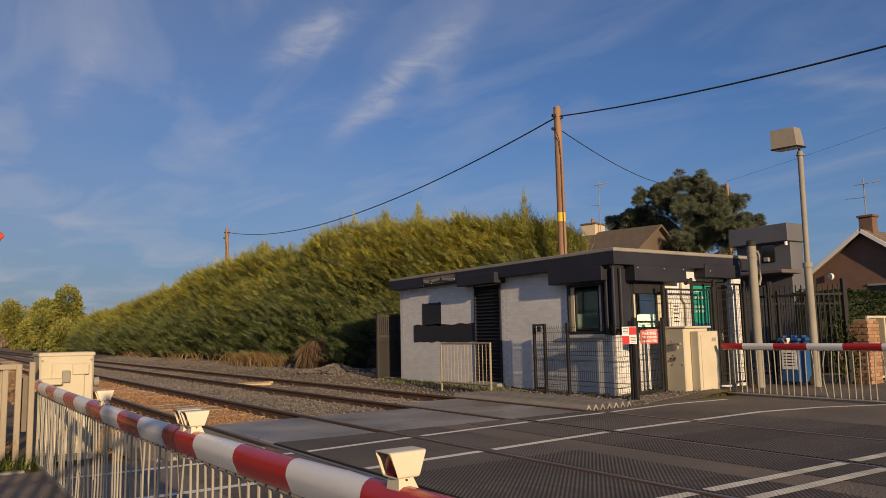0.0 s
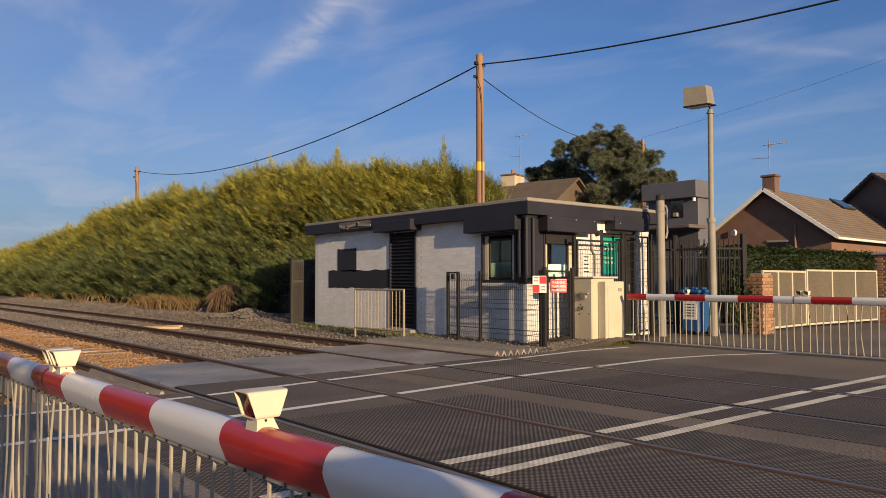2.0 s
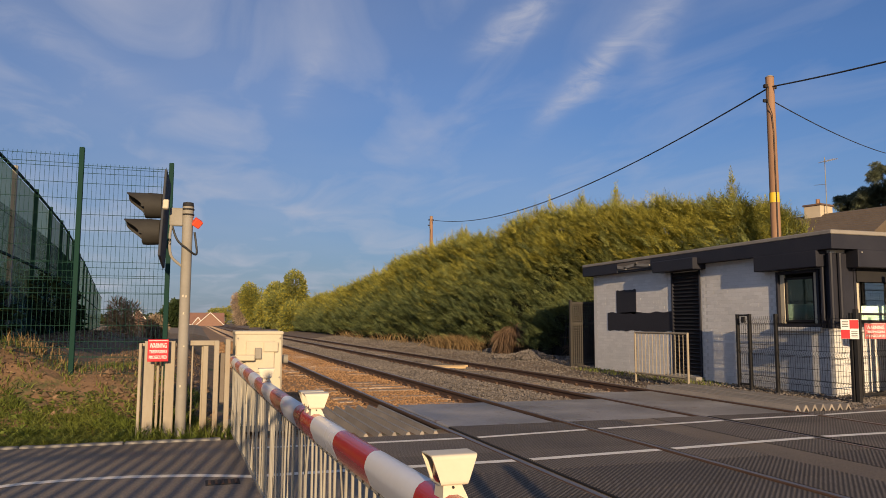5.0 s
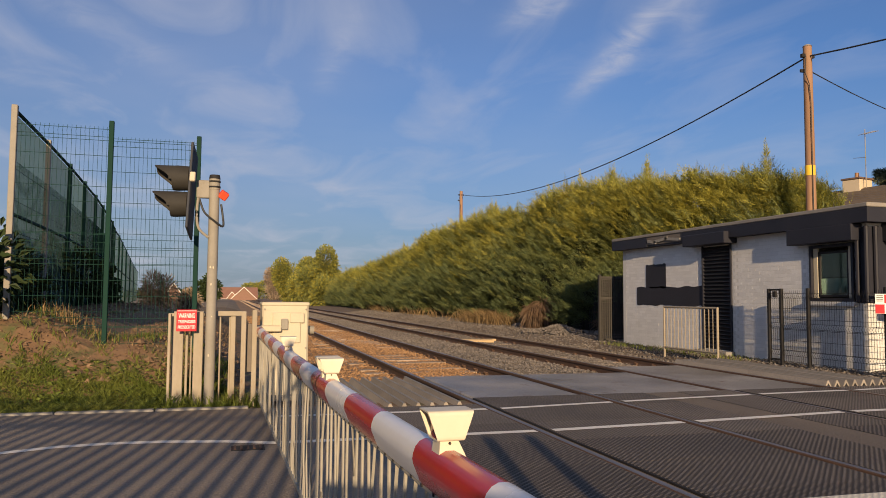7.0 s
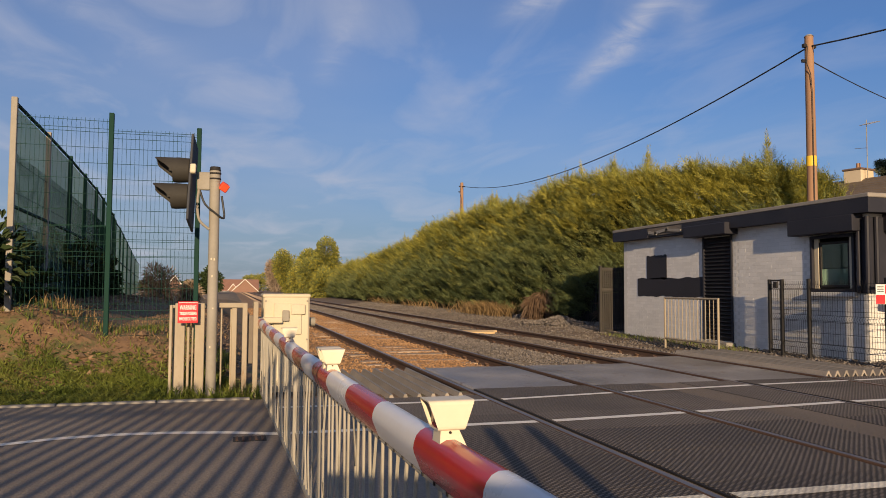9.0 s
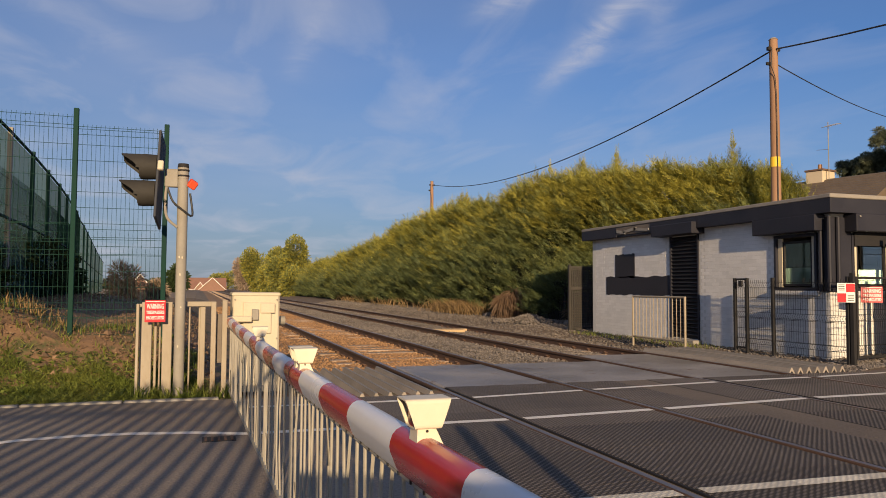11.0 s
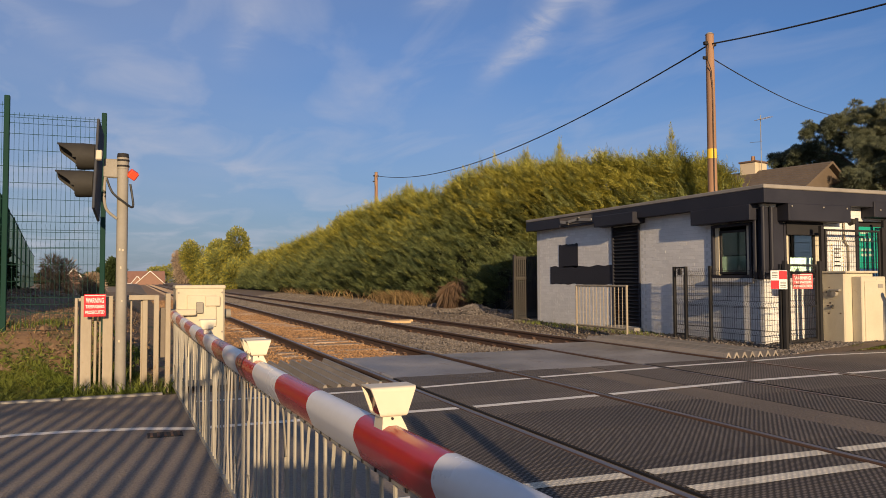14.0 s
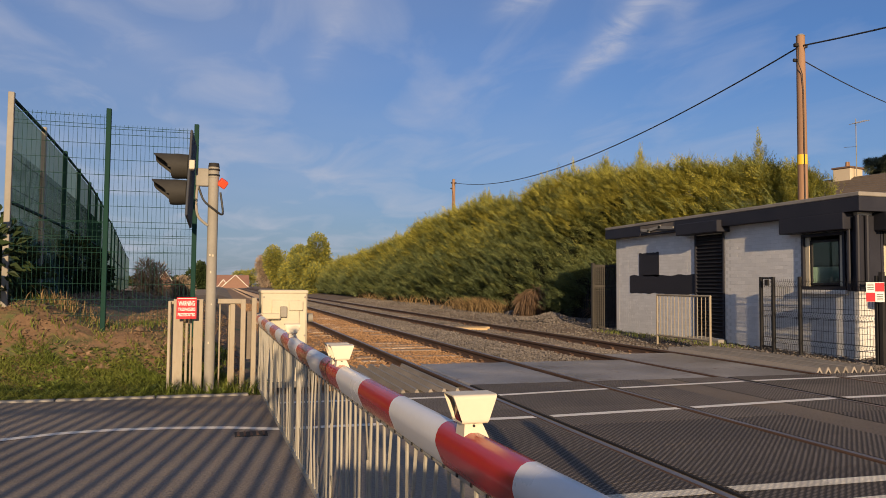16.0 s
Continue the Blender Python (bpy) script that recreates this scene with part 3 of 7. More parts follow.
# bare timbers lying between the rails
for x0, x1, y, c in ((3.78, 5.1, 18.3, 0), (3.9, 5.3, 18.62, 1), (3.75, 5.0, 18.0, 1)):
    p = Shape().box(x0, y - 0.11, -0.15, x1, y + 0.11, -0.075, 0.01)
    solid("plank", p, M["sleeper_new"], "pale bare timber lying between the rails", "plank", "timbers between the rails")
railway(0.0, 1.67, "railway_track", "rusty broad-gauge rails on rust-stained sleepers running through the crossing")
railway(3.73, 5.40, "railway_track", "rusty broad-gauge rails on pale sleepers beside the signal hut")

# ballast: an uneven bed that half buries the sleepers, with loose stones on it
PX = [(-2.6, -0.25), (-1.6, -0.18), (-1.2, -0.158), (2.7, -0.150), (6.7, -0.150), (7.3, -0.03), (8.6, 0.06), (9.8, 0.10)]


def bed_z(x, y):
    """Height of the ballast: its cross-section with heaps and hollows."""
    x, y = np.asarray(x, float), np.asarray(y, float)
    z = np.interp(x, [p[0] for p in PX], [p[1] for p in PX])
    heap_ = np.sin(x * 1.9 + 0.6 * np.sin(y * 0.9)) * np.sin(y * 0.83 + 1.3 * np.sin(x * 0.8)) + 0.6 * np.sin(x * 4.3 + y * 1.7) * np.sin(y * 2.3 - x)
    return z + 0.016 * heap_ * np.clip((62 - y) / 10, 0, 1)


bed = Shape()
bxs, bys = [p / 7 - 2.6 for p in range(88)], [5.0 + 0.22 * k for k in range(268)] + [90, 150, 500]
bk = np.array([[(x, y, float(bed_z(x, y))) for x in bxs] for y in bys])
bed.v = [tuple(p) for p in bk.reshape(-1, 3)]
for j in range(len(bys) - 1):
    for i in range(len(bxs) - 1):
        a = j * len(bxs) + i
        bed.f.append((a, a + 1, a + 1 + len(bxs), a + len(bxs)))
        bed.m.append(1 if bxs[i] + 0.25 * math.sin(bys[j] * 0.7) + 0.12 * math.sin(bys[j] * 3.1) < 1.75 else 0)
bed_ob = solid("ballast_bed", bed, [M["ballast_bed"], M["ballast_rust"]], "grey-brown and rust-stained ballast bed under both railway tracks", "ballast", kind="structure", smooth=True)


def stones(name, n, xs, ys, size, material, label, power=1.0, sink=0.25):
    """Loose angular stones, each a squashed irregular octahedron."""
    x = rng.uniform(xs[0], xs[1], n)
    y = ys[0] + (ys[1] - ys[0]) * rng.uniform(0, 1, n) ** power
    s = rng.uniform(size[0], size[1], n) * (1 + (y - ys[0]) * 0.010)
    z = bed_z(x, y) + s * (0.5 - sink)
    base = np.array([(1, 0, 0), (0, 1, 0), (-1, 0, 0), (0, -1, 0), (0, 0, 0.8), (0, 0, -0.8)], float)
    v = base[None] * rng.uniform(0.55, 1.1, (n, 6, 1)) + rng.normal(0, 0.16, (n, 6, 3))
    a = rng.uniform(0, 6.28, n)
    ca, sa = np.cos(a)[:, None], np.sin(a)[:, None]
    vx, vy = v[:, :, 0] * ca - v[:, :, 1] * sa, v[:, :, 0] * sa + v[:, :, 1] * ca
    v = np.stack([vx, vy, v[:, :, 2] * 0.75], 2) * s[:, None, None] + np.stack([x, y, z], 1)[:, None]
    f = np.array([(0, 1, 4), (1, 2, 4), (2, 3, 4), (3, 0, 4), (1, 0, 5), (2, 1, 5), (3, 2, 5), (0, 3, 5)])
    faces = (f[None] + 6 * np.arange(n)[:, None, None]).reshape(-1, 3)
    ob = new(name, cloud_mesh(name, v.reshape(-1, 3), faces, [material]))
    return tagged(ob, label, "ballast", kind="stuff")


stones("ballast_stones", 26000, (1.75, 3.65), (5.1, 60), (0.018, 0.042), M["stone"], "grey ballast stones between the two tracks", 1.7)
stones("ballast_stones", 30000, (5.5, 9.2), (5.4, 60), (0.018, 0.042), M["stone"], "grey ballast stones along the hut side", 1.7)
stones("ballast_stones", 20000, (3.8, 5.35), (5.6, 60), (0.014, 0.034), M["stone"], "grey ballast stones between the rails", 1.7, 0.3)
stones("ballast_stones", 19000, (0.05, 1.6), (5.6, 50), (0.014, 0.034), M["stone_rust"], "rust-brown ballast stones between the rails", 1.7, 0.3)
stones("ballast_stones", 17000, (-2.3, -0.05), (5.2, 50), (0.014, 0.036), M["stone_rust"], "rust-brown ballast stones beside the rail", 1.7, 0.3)

# smooth slabs next to the crossing
for x0, x1, y1, lab in ((0.12, 1.55, 7.5, ""), (1.76, 3.64, 7.5, ""), (3.85, 5.28, 8.5, "")):
    s = Shape().box(x0, 4.96, -0.14, x1, y1, -0.012, 0.02)
    solid("trackside_slab", s, M["slab_wet"], "smooth damp grey slab lying beside the crossing deck", "slab", "slabs between the rails", kind="structure")


def ridged_panel(x0, x1, y0, y1, z):
    """Anti-trespass boards: a row of triangular ridges."""
    t = thing("anti_trespass_panel", "grey weathered ridged boards laid beside the track", "anti-trespass panel", "anti-trespass panels", at=(0, 0, 0))
    n = int(round((x1 - x0) / 0.17))
    w = (x1 - x0) / n
    for i in range(n):
        x = x0 + (i + 0.5) * w
        pr = [(-w * 0.48, -0.10), (w * 0.48, -0.10), (w * 0.44, -0.085), (0.012, 0.03), (-0.012, 0.03), (-w * 0.44, -0.085)]
        r = part("ridge", Shape().loft(pr, (x, y0, z), (x, y1, z)), M["ridge_board"], t)
        # paler strip on the ridge: light on the crest put into colour
        part("crest", Shape().box(x - 0.014, y0, z + 0.028, x + 0.014, y1, z + 0.034), M["concrete"], r, "pale strip standing in for light on the crest")
        # no real hollow: a black triangle gives the end its dark inside
        e = [(-w * 0.30, -0.085), (w * 0.30, -0.085), (0.0, -0.012)]
        part("hollow_end", Shape().loft(e, (x, y0 - 0.004, z), (x, y0 + 0.02, z)), M["black_steel"], r, "black plate standing in for the shade in the open end")
    return t


ridged_panel(-1.45, -0.16, 4.42, 7.2, 0.0)
ridged_panel(5.62, 6.75, 5.3, 9.2, 0.01)


# road markings: thin raised strips of paint broken at the rails
def line_strip(name, pts, w, gaps, label, paint="paint_white"):
    s = Shape()
    xs = sorted({p[0] for p in pts} | {round(pts[0][0] + 0.25 * k, 3) for k in range(int((pts[-1][0] - pts[0][0]) / 0.25) + 1)} | {g for gp in gaps for g in gp if pts[0][0] < g < pts[-1][0]})
    px, py = [p[0] for p in pts], [p[1] for p in pts]
    for a, b in zip(xs, xs[1:]):
        m = (a + b) / 2
        if any(g0 < m < g1 for g0, g1 in gaps):
            continue
        ya, yb = float(np.interp(a, px, py)), float(np.interp(b, px, py))
        ja, jb = 0.006 * noise.noise((a * 3, ya, 0)), 0.006 * noise.noise((b * 3, yb, 0))
        z = 0.0045
        s.face([(a, ya - w / 2 + ja, z), (b, yb - w / 2 + jb, z), (b, yb + w / 2 + jb, z), (a, ya + w / 2 + ja, z)])
    return solid(name, s, M[paint], label, "road marking", "road markings", kind="structure")


RG = [(r - 0.11 if i % 2 else r - 0.06, r + 0.06 if i % 2 else r + 0.11) for i, r in enumerate(RAILS)]
line_strip("road_marking", [(-9, 1.9), (-5, 2.45), (-4.4, 2.69), (-4.1, 2.82), (-3.7, 2.88), (-3.3, 2.86), (-2.8, 2.76), (-2.4, 2.60), (0.1, 2.62), (1.6, 2.74), (3.83, 2.95), (5.4, 2.98), (7.0, 3.0), (8.2, 2.75), (9.6, 2.1)], 0.11, RG, "worn white line along the footway edge")
line_strip("road_marking", [(-2.3, 4.0), (-1.1, 3.98), (0.1, 4.0), (1.57, 4.2), (3.87, 4.46), (5.5, 4.55), (7.0, 4.7), (8.4, 4.6)], 0.10, RG, "worn white line at the edge of the crossing")
line_strip("road_marking", [(-9, 0.25), (-1.36, 0.07)], 0.12, [], "white centre line on the near road")
line_strip("road_marking", [(-9, -0.16), (-1.36, -0.33)], 0.12, [], "white centre line on the near road")
line_strip("road_marking", [(-1.2, 0.06), (0.1, 0.03), (1.6, 0.0), (3.8, -0.03), (5.4, -0.06), (8.5, -0.15)], 0.12, RG, "white solid centre line across the crossing", "paint_rubber")
line_strip("road_marking", [(-1.2, -0.34), (0.1, -0.36), (1.6, -0.38), (3.8, -0.41), (5.4, -0.45), (8.5, -0.55)], 0.12, RG, "white solid centre line across the crossing", "paint_rubber")


# ---- signal hut ----
HX, HX1, HY, HY1, HZ = 7.73, 11.9, 6.55, 14.86, 2.56
T = 0.16
hut = thing("signal_hut", "white painted brick signal hut with black trim and flat roof", "hut", at=(9.8, 10.7, -0.05))


def hpart(name, shape, material, parent=None, label="", smooth=False):
    """A part of the hut, given in world coordinates."""
    ob = part(name, shape, material, parent or hut, label, smooth)
    if parent is None:
        ob.location = -hut.location
    return ob


def wall_with_holes(axis, at, thick, a0, a1, z0, z1, holes):
    """A wall in the plane axis = at, cut through by rectangular holes (a0, a1, z0, z1); one closed sheet."""
    s = Shape()
    As = sorted({a0, a1} | {h for q in holes for h in q[:2]})
    Zs = sorted({z0, z1} | {h for q in holes for h in q[2:]})
    ids = {}

    def vid(d, i, j):
        if (d, i, j) not in ids:
            ids[(d, i, j)] = len(s.v)
            p = at + thick * d
            s.v.append((p, As[i], Zs[j]) if axis == "x" else (As[i], p, Zs[j]))
        return ids[(d, i, j)]

    def full(i, j):
        if not (0 <= i < len(As) - 1 and 0 <= j < len(Zs) - 1):
            return False
        ma, mz = (As[i] + As[i + 1]) / 2, (Zs[j] + Zs[j + 1]) / 2
        return not any(h[0] < ma < h[1] and h[2] < mz < h[3] for h in holes)
    for i in range(len(As) - 1):
        for j in range(len(Zs) - 1):
            if not full(i, j):
                continue
            c = [(i, j), (i + 1, j), (i + 1, j + 1), (i, j + 1)]
            s.f.append(tuple(vid(0, *k) for k in c))
            s.f.append(tuple(vid(1, *k) for k in c[::-1]))
            for k, (ni, nj) in enumerate(((i, j - 1), (i + 1, j), (i, j + 1), (i - 1, j))):
                if not full(ni, nj):
                    p, q = c[k], c[(k + 1) % 4]
                    s.f.append((vid(0, *q), vid(0, *p), vid(1, *p), vid(1, *q)))
    s.m = [0] * len(s.f)
    return s


W_HOLES = [(6.80, 7.84, 1.20, 2.24), (10.15, 11.20, 0.10, 2.42)]
E_HOLES = [(8.20, 9.20, 1.20, 2.22), (10.14, 11.30, 0.05, 2.30)]
wall_w = hpart("wall", wall_with_holes("x", HX + 0.0024, T, HY, HY1, -0.10, HZ, W_HOLES), M["mortar"])
wall_e = hpart("wall", wall_with_holes("y", HY + 0.0024, T, HX + T, HX1, -0.10, HZ, E_HOLES), M["mortar"])
hpart("wall", Shape().box(HX, HY1 - T, -0.1, HX1, HY1, HZ), M["mortar"])
hpart("wall", Shape().box(HX1 - T, HY + T, -0.1, HX1, HY1 - T, HZ), M["mortar"])
hpart("floor_slab", Shape().box(HX + T, HY + T, -0.1, HX1 - T, HY1 - T, 0.03), M["concrete"])
hpart("partition", Shape().box(HX + T, 9.6, 0.03, HX1 - T, 9.7, HZ), M["room_dark"])
# roof slab with felt, pale edge trim and black fascia
roof = hpart("roof", Shape().box(HX - 0.20, HY - 0.24, HZ + 0.05, HX1 + 0.28, HY1 + 0.20, HZ + 0.27, 0.01), M["roof_felt"])
hpart("roof_trim", Shape().box(HX - 0.23, HY - 0.27, HZ + 0.25, HX1 + 0.31, HY1 + 0.23, HZ + 0.325, 0.012), M["roof_edge"], None, "weathered pale roof edge")
hpart("fascia", Shape().box(HX - 0.225, HY - 0.262, HZ - 0.005, HX - 0.195, 11.7, HZ + 0.245, 0.004), M["black_paint"])
hpart("fascia", Shape().box(HX - 0.225, 13.25, HZ - 0.005, HX - 0.195, HY1 + 0.222, HZ + 0.245, 0.004), M["black_paint"])
hpart("broken_fascia", Shape().box(HX - 0.21, 11.7, HZ + 0.04, HX - 0.195, 13.25, HZ + 0.23, 0.004), M["timber_dark"], None, "bare broken fascia board with peeled paint")
for k, (ya, za, yb, zb) in enumerate(((11.75, .09, 12.4, .15), (12.3, .16, 12.9, .10), (12.8, .08, 13.2, .14))):
    hpart("splinter", Shape().loft([(-0.012, -0.035), (0.012, -0.035), (0.012, 0.035), (-0.012, 0.035)], (HX - 0.23, ya, HZ + za), (HX - 0.23, yb, HZ + zb)), M["concrete"])
hpart("fascia", Shape().box(HX - 0.195, HY - 0.262, HZ - 0.005, HX1 + 0.29, HY - 0.232, HZ + 0.245, 0.004), M["black_paint"])
hpart("soffit", Shape().box(HX - 0.19, HY - 0.23, HZ, HX1 + 0.26, HY1 + 0.19, HZ + 0.045), M["black_paint"])
# shutter boxes
hpart("shutter_box", Shape().box(HX - 0.24, 6.62, 2.26, HX - 0.002, 8.2, 2.555, 0.012), M["black_paint"])
hpart("shutter_box", Shape().box(HX - 0.34, 9.95, 2.44, HX - 0.002, 11.5, 2.70, 0.012), M["black_paint"])
hpart("shutter_box", Shape().box(8.05, HY - 0.30, 2.24, 9.62, HY - 0.002, 2.555, 0.012), M["black_paint"])
hpart("shutter_box", Shape().box(10.25, HY - 0.30, 2.36, 11.5, HY - 0.002, 2.66, 0.012), M["black_paint"])
for x, y in ((8.12, HY - 0.303), (8.9, HY - 0.303), (9.5, HY - 0.303), (10.4, HY - 0.303), (11.3, HY - 0.303)):
    hpart("bolt", Shape().tube([(x, y, 2.5), (x, y - 0.015, 2.5)], 0.016, 6), M["galv"])
# louvred door
louvre = hpart("louvre_door", Shape().box(HX + 0.02, 10.15, 0.10, HX + 0.05, 11.20, 2.42), M["black_steel"], None, "black steel louvred door")
for i in range(27):
    z = 0.14 + i * 0.0835
    at = pose(HX + 0.015, 10.68, z + 0.03, 0, 38, 0)
    part("slat", Shape().box(-0.045, -0.50, -0.006, 0.045, 0.50, 0.006, at=at), M["black_paint"], louvre)
for y in (10.15, 11.16):
    hpart("door_frame", Shape().box(HX - 0.03, y, 0.08, HX + 0.06, y + 0.05, 2.44, 0.005), M["black_paint"])
hpart("door_step", Shape().box(HX - 0.22, 10.1, -0.1, HX + 0.1, 11.25, 0.09, 0.015), M["concrete"])
# overpainted black patch, slightly raised like thick paint with ragged edges
patch = Shape()
for y0, y1, z0, z1 in ((12.72, 13.66, 1.50, 2.11), (11.21, 14.12, 1.06, 1.53)):
    n = 26
    top = [(y0 + (y1 - y0) * i / n, z1 + 0.035 * noise.noise((y0 + i * 0.37, z1, 3.1))) for i in range(n + 1)]
    bot = [(y0 + (y1 - y0) * i / n, z0 + 0.035 * noise.noise((y0 + i * 0.41, z0, 9.1))) for i in range(n + 1)]
    for i in range(n):
        patch.face([(HX - 0.0075, bot[i][0], bot[i][1]), (HX - 0.0075, top[i][0], top[i][1]), (HX - 0.0075, top[i + 1][0], top[i + 1][1]), (HX - 0.0075, bot[i + 1][0], bot[i + 1][1])])
hpart("paint_patch", patch, M["black_patch"], None, "thick black paint covering old lettering")


def hut_window(axis, at, a0, a1, z0, z1, blind_to):
    def bx(s, d0, d1, p0, p1, q0, q1, c=0.004):
        return s.box(at + d0, p0, q0, at + d1, p1, q1, c) if axis == "x" else s.box(p0, at + d0, q0, p1, at + d1, q1, c)
    f = Shape()
    w = 0.055
    bx(f, -0.045, 0.06, a0, a1, z0, z0 + w), bx(f, -0.045, 0.06, a0, a1, z1 - w, z1)
    bx(f, -0.045, 0.06, a0, a0 + w, z0 + w, z1 - w), bx(f, -0.045, 0.06, a1 - w, a1, z0 + w, z1 - w)
    win = hpart("window", f, M["black_paint"], None, "window in a black frame with shutter rails")
    sash = Shape()
    b0, b1, c0, c1 = a0 + 0.16, a1 - 0.16, z0 + 0.08, z1 - 0.12
    for q in ((b0, b1, c0, c0 + 0.045), (b0, b1, c1 - 0.045, c1), (b0, b0 + 0.045, c0, c1), (b1 - 0.045, b1, c0, c1)):
        bx(sash, 0.02, 0.07, *q)
    part("sash", sash, M["black_steel"], win)
    part("reveal", bx(Shape(), 0.01, 0.05, a0 + w, b0, z0 + w, z1 - w), M["cream"], win, "cream painted window reveal")
    part("reveal", bx(Shape(), 0.01, 0.05, b1, a1 - w, z0 + w, z1 - w), M["cream"], win, "cream painted window reveal")
    pane = part("pane", bx(Shape(), 0.040, 0.046, b0 + 0.04, b1 - 0.04, c0 + 0.04, c1 - 0.04, 0), M["glass"], win)
    pane.visible_shadow = False
    part("blind", bx(Shape(), 0.050, 0.054, b0 + 0.02, b1 - 0.02, c0, c0 + blind_to, 0), M["blind"], win, "pale green window film")
    part("sill", bx(Shape(), -0.09, 0.02, a0 - 0.05, a1 + 0.05, z0 - 0.085, z0 - 0.005, 0.01), M["white_wall"], win, "white painted sill")
    return win


gm = bpy.data.materials.new("clear_glass")
gm.use_nodes = True
_b = gm.node_tree.nodes["Principled BSDF"]
_b.inputs["Transmission Weight"].default_value, _b.inputs["Roughness"].default_value, _b.inputs["Base Color"].default_value = 1.0, 0.02, (0.86, 0.92, 0.91, 1)
_b.inputs["IOR"].default_value = 2.3
M["glass"] = gm
hut_window("x", HX, 6.80, 7.84, 1.20, 2.24, 0.34)
hut_window("y", HY, 8.20, 9.20, 1.20, 2.22, 0.30)
hpart("shutter_slats", Shape().box(8.24, HY - 0.07, 2.0, 9.16, HY - 0.05, 2.24, 0.004), M["black_steel"])
# service door on the end wall with a green notice
sdoor = hpart("service_door", Shape().box(10.14, HY + 0.06, 0.06, 11.26, HY + 0.10, 2.28, 0.006), M["black_steel"], None, "black service door with a green safety notice")
part("notice", Shape().box(10.20, HY + 0.045, 1.38, 10.86, HY + 0.058, 2.20), M["poster"], sdoor, "green safety notice with pale lines")
for k, (z, w) in enumerate(((2.06, 0.22), (1.92, 0.36), (1.72, 0.30), (1.62, 0.36))):
    part("notice_line", Shape().box(10.28, HY + 0.039, z, 10.28 + w, HY + 0.044, z + 0.05), M["blind"], sdoor)
part("notice", Shape().box(10.20, HY + 0.045, 1.20, 10.86, HY + 0.058, 1.374), M["blue_bin"], sdoor, "blue notice")
part("handle", Shape().box(11.12, HY + 0.01, 1.0, 11.16, HY + 0.06, 1.16, 0.006), M["galv"], sdoor)
board = hpart("notice_board", Shape().box(9.42, HY - 0.012, 1.30, 9.74, HY - 0.005, 1.86, 0.001), M["sign_white"], None, "white notice with a dashed orange border")
for k in range(9):
    for x in (9.425, 9.715):
        part("border_dash", Shape().box(x, HY - 0.016, 1.31 + k * 0.062, x + 0.022, HY - 0.0125, 1.345 + k * 0.062), M["yellow"], board)
for k in range(5):
    part("text_bar", Shape().box(9.49, HY - 0.016, 1.42 + k * 0.08, 9.66 - 0.03 * (k % 2), HY - 0.0125, 1.445 + k * 0.08), M["dark_grey"], board)
for x in (10.08, 11.27):
    hpart("door_frame", Shape().box(x, HY - 0.04, 0.05, x + 0.06, HY + 0.08, 2.36, 0.005), M["black_paint"])
# corner posts and downpipes
for x, y in ((HX - 0.07, HY - 0.07), (HX - 0.07, HY + 0.12), (HX + 0.13, HY - 0.07)):
    hpart("downpipe", Shape().tube([(x, y, 1.19), (x, y, 2.5)], 0.038, 8), M["black_paint"], None, "", True)
hpart("corner_trim", Shape().box(HX - 0.035, HY - 0.035, 1.18, HX + 0.47, HY + 0.22, 2.5, 0.01), M["black_paint"])
# bulkhead lamp and conduit by the door
hpart("bulkhead_lamp", Shape().tube([(9.95, HY - 0.002, 2.28), (9.95, HY - 0.10, 2.28)], [0.075, 0.05], 12), M["dark_grey"], None, "small round bulkhead lamp", True)
hpart("pipe", Shape().tube([(9.75, HY - 0.03, 2.5), (9.75, HY - 0.03, 1.9), (9.85, HY - 0.03, 1.8), (9.85, HY - 0.03, 0.3)], 0.022, 7), M["white_rail"], None, "", True)

# painted bricks on both visible walls: near ones single, the rest joined
BW, BH = 0.225, 0.075
brick_x = Shape().box(0.001, -BW / 2 + 0.002, -BH / 2 + 0.0025, 0.012, BW / 2 - 0.002, BH / 2 - 0.0025, 0.001).mesh("brick", M["white_wall"])
brick_y = Shape().box(-BW / 2 + 0.004, -0.004, -BH / 2 + 0.004, BW / 2 - 0.004, 0.012, BH / 2 - 0.004, 0.003).mesh("brick", M["white_wall"])
rest = Shape()
single = 0
HOLES_X = [(h[0] - 0.02, h[1] + 0.02, h[2] - 0.02, h[3] + 0.02) for h in W_HOLES]
HOLES_Y = [(h[0] - 0.02, h[1] + 0.02, h[2] - 0.02, h[3] + 0.02) for h in E_HOLES]


def clear(a, z, holes, half=BW / 2):
    return not any(h[0] - half < a < h[1] + half and h[2] - BH / 2 < z < h[3] + BH / 2 for h in holes)


for row in range(35):
    z = -0.06 + BH * (row + 0.5)
    for k in range(38):
        y = HY + 0.02 + BW * (k + 0.5 + 0.5 * (row % 2))
        if y > HY1 - BW / 2:
            continue
        j = random.uniform(-0.0008, 0.0008)
        if clear(y, z, HOLES_X):
            if 7.9 < y < 10.1 and single < 300:
                b = part("brick", brick_x, None, wall_w)
                b.location = (HX + j, y, z)
                single += 1
            else:
                rest.box(HX + 0.001 + j, y - BW / 2 + 0.002, z - BH / 2 + 0.0025, HX + 0.012, y + BW / 2 - 0.002, z + BH / 2 - 0.0025)
        elif clear(y, z, HOLES_X, 0.03):
            rest.box(HX + 0.001 + j, y - 0.05, z - BH / 2 + 0.0025, HX + 0.012, y + 0.05, z + BH / 2 - 0.0025)
rest_e = Shape()
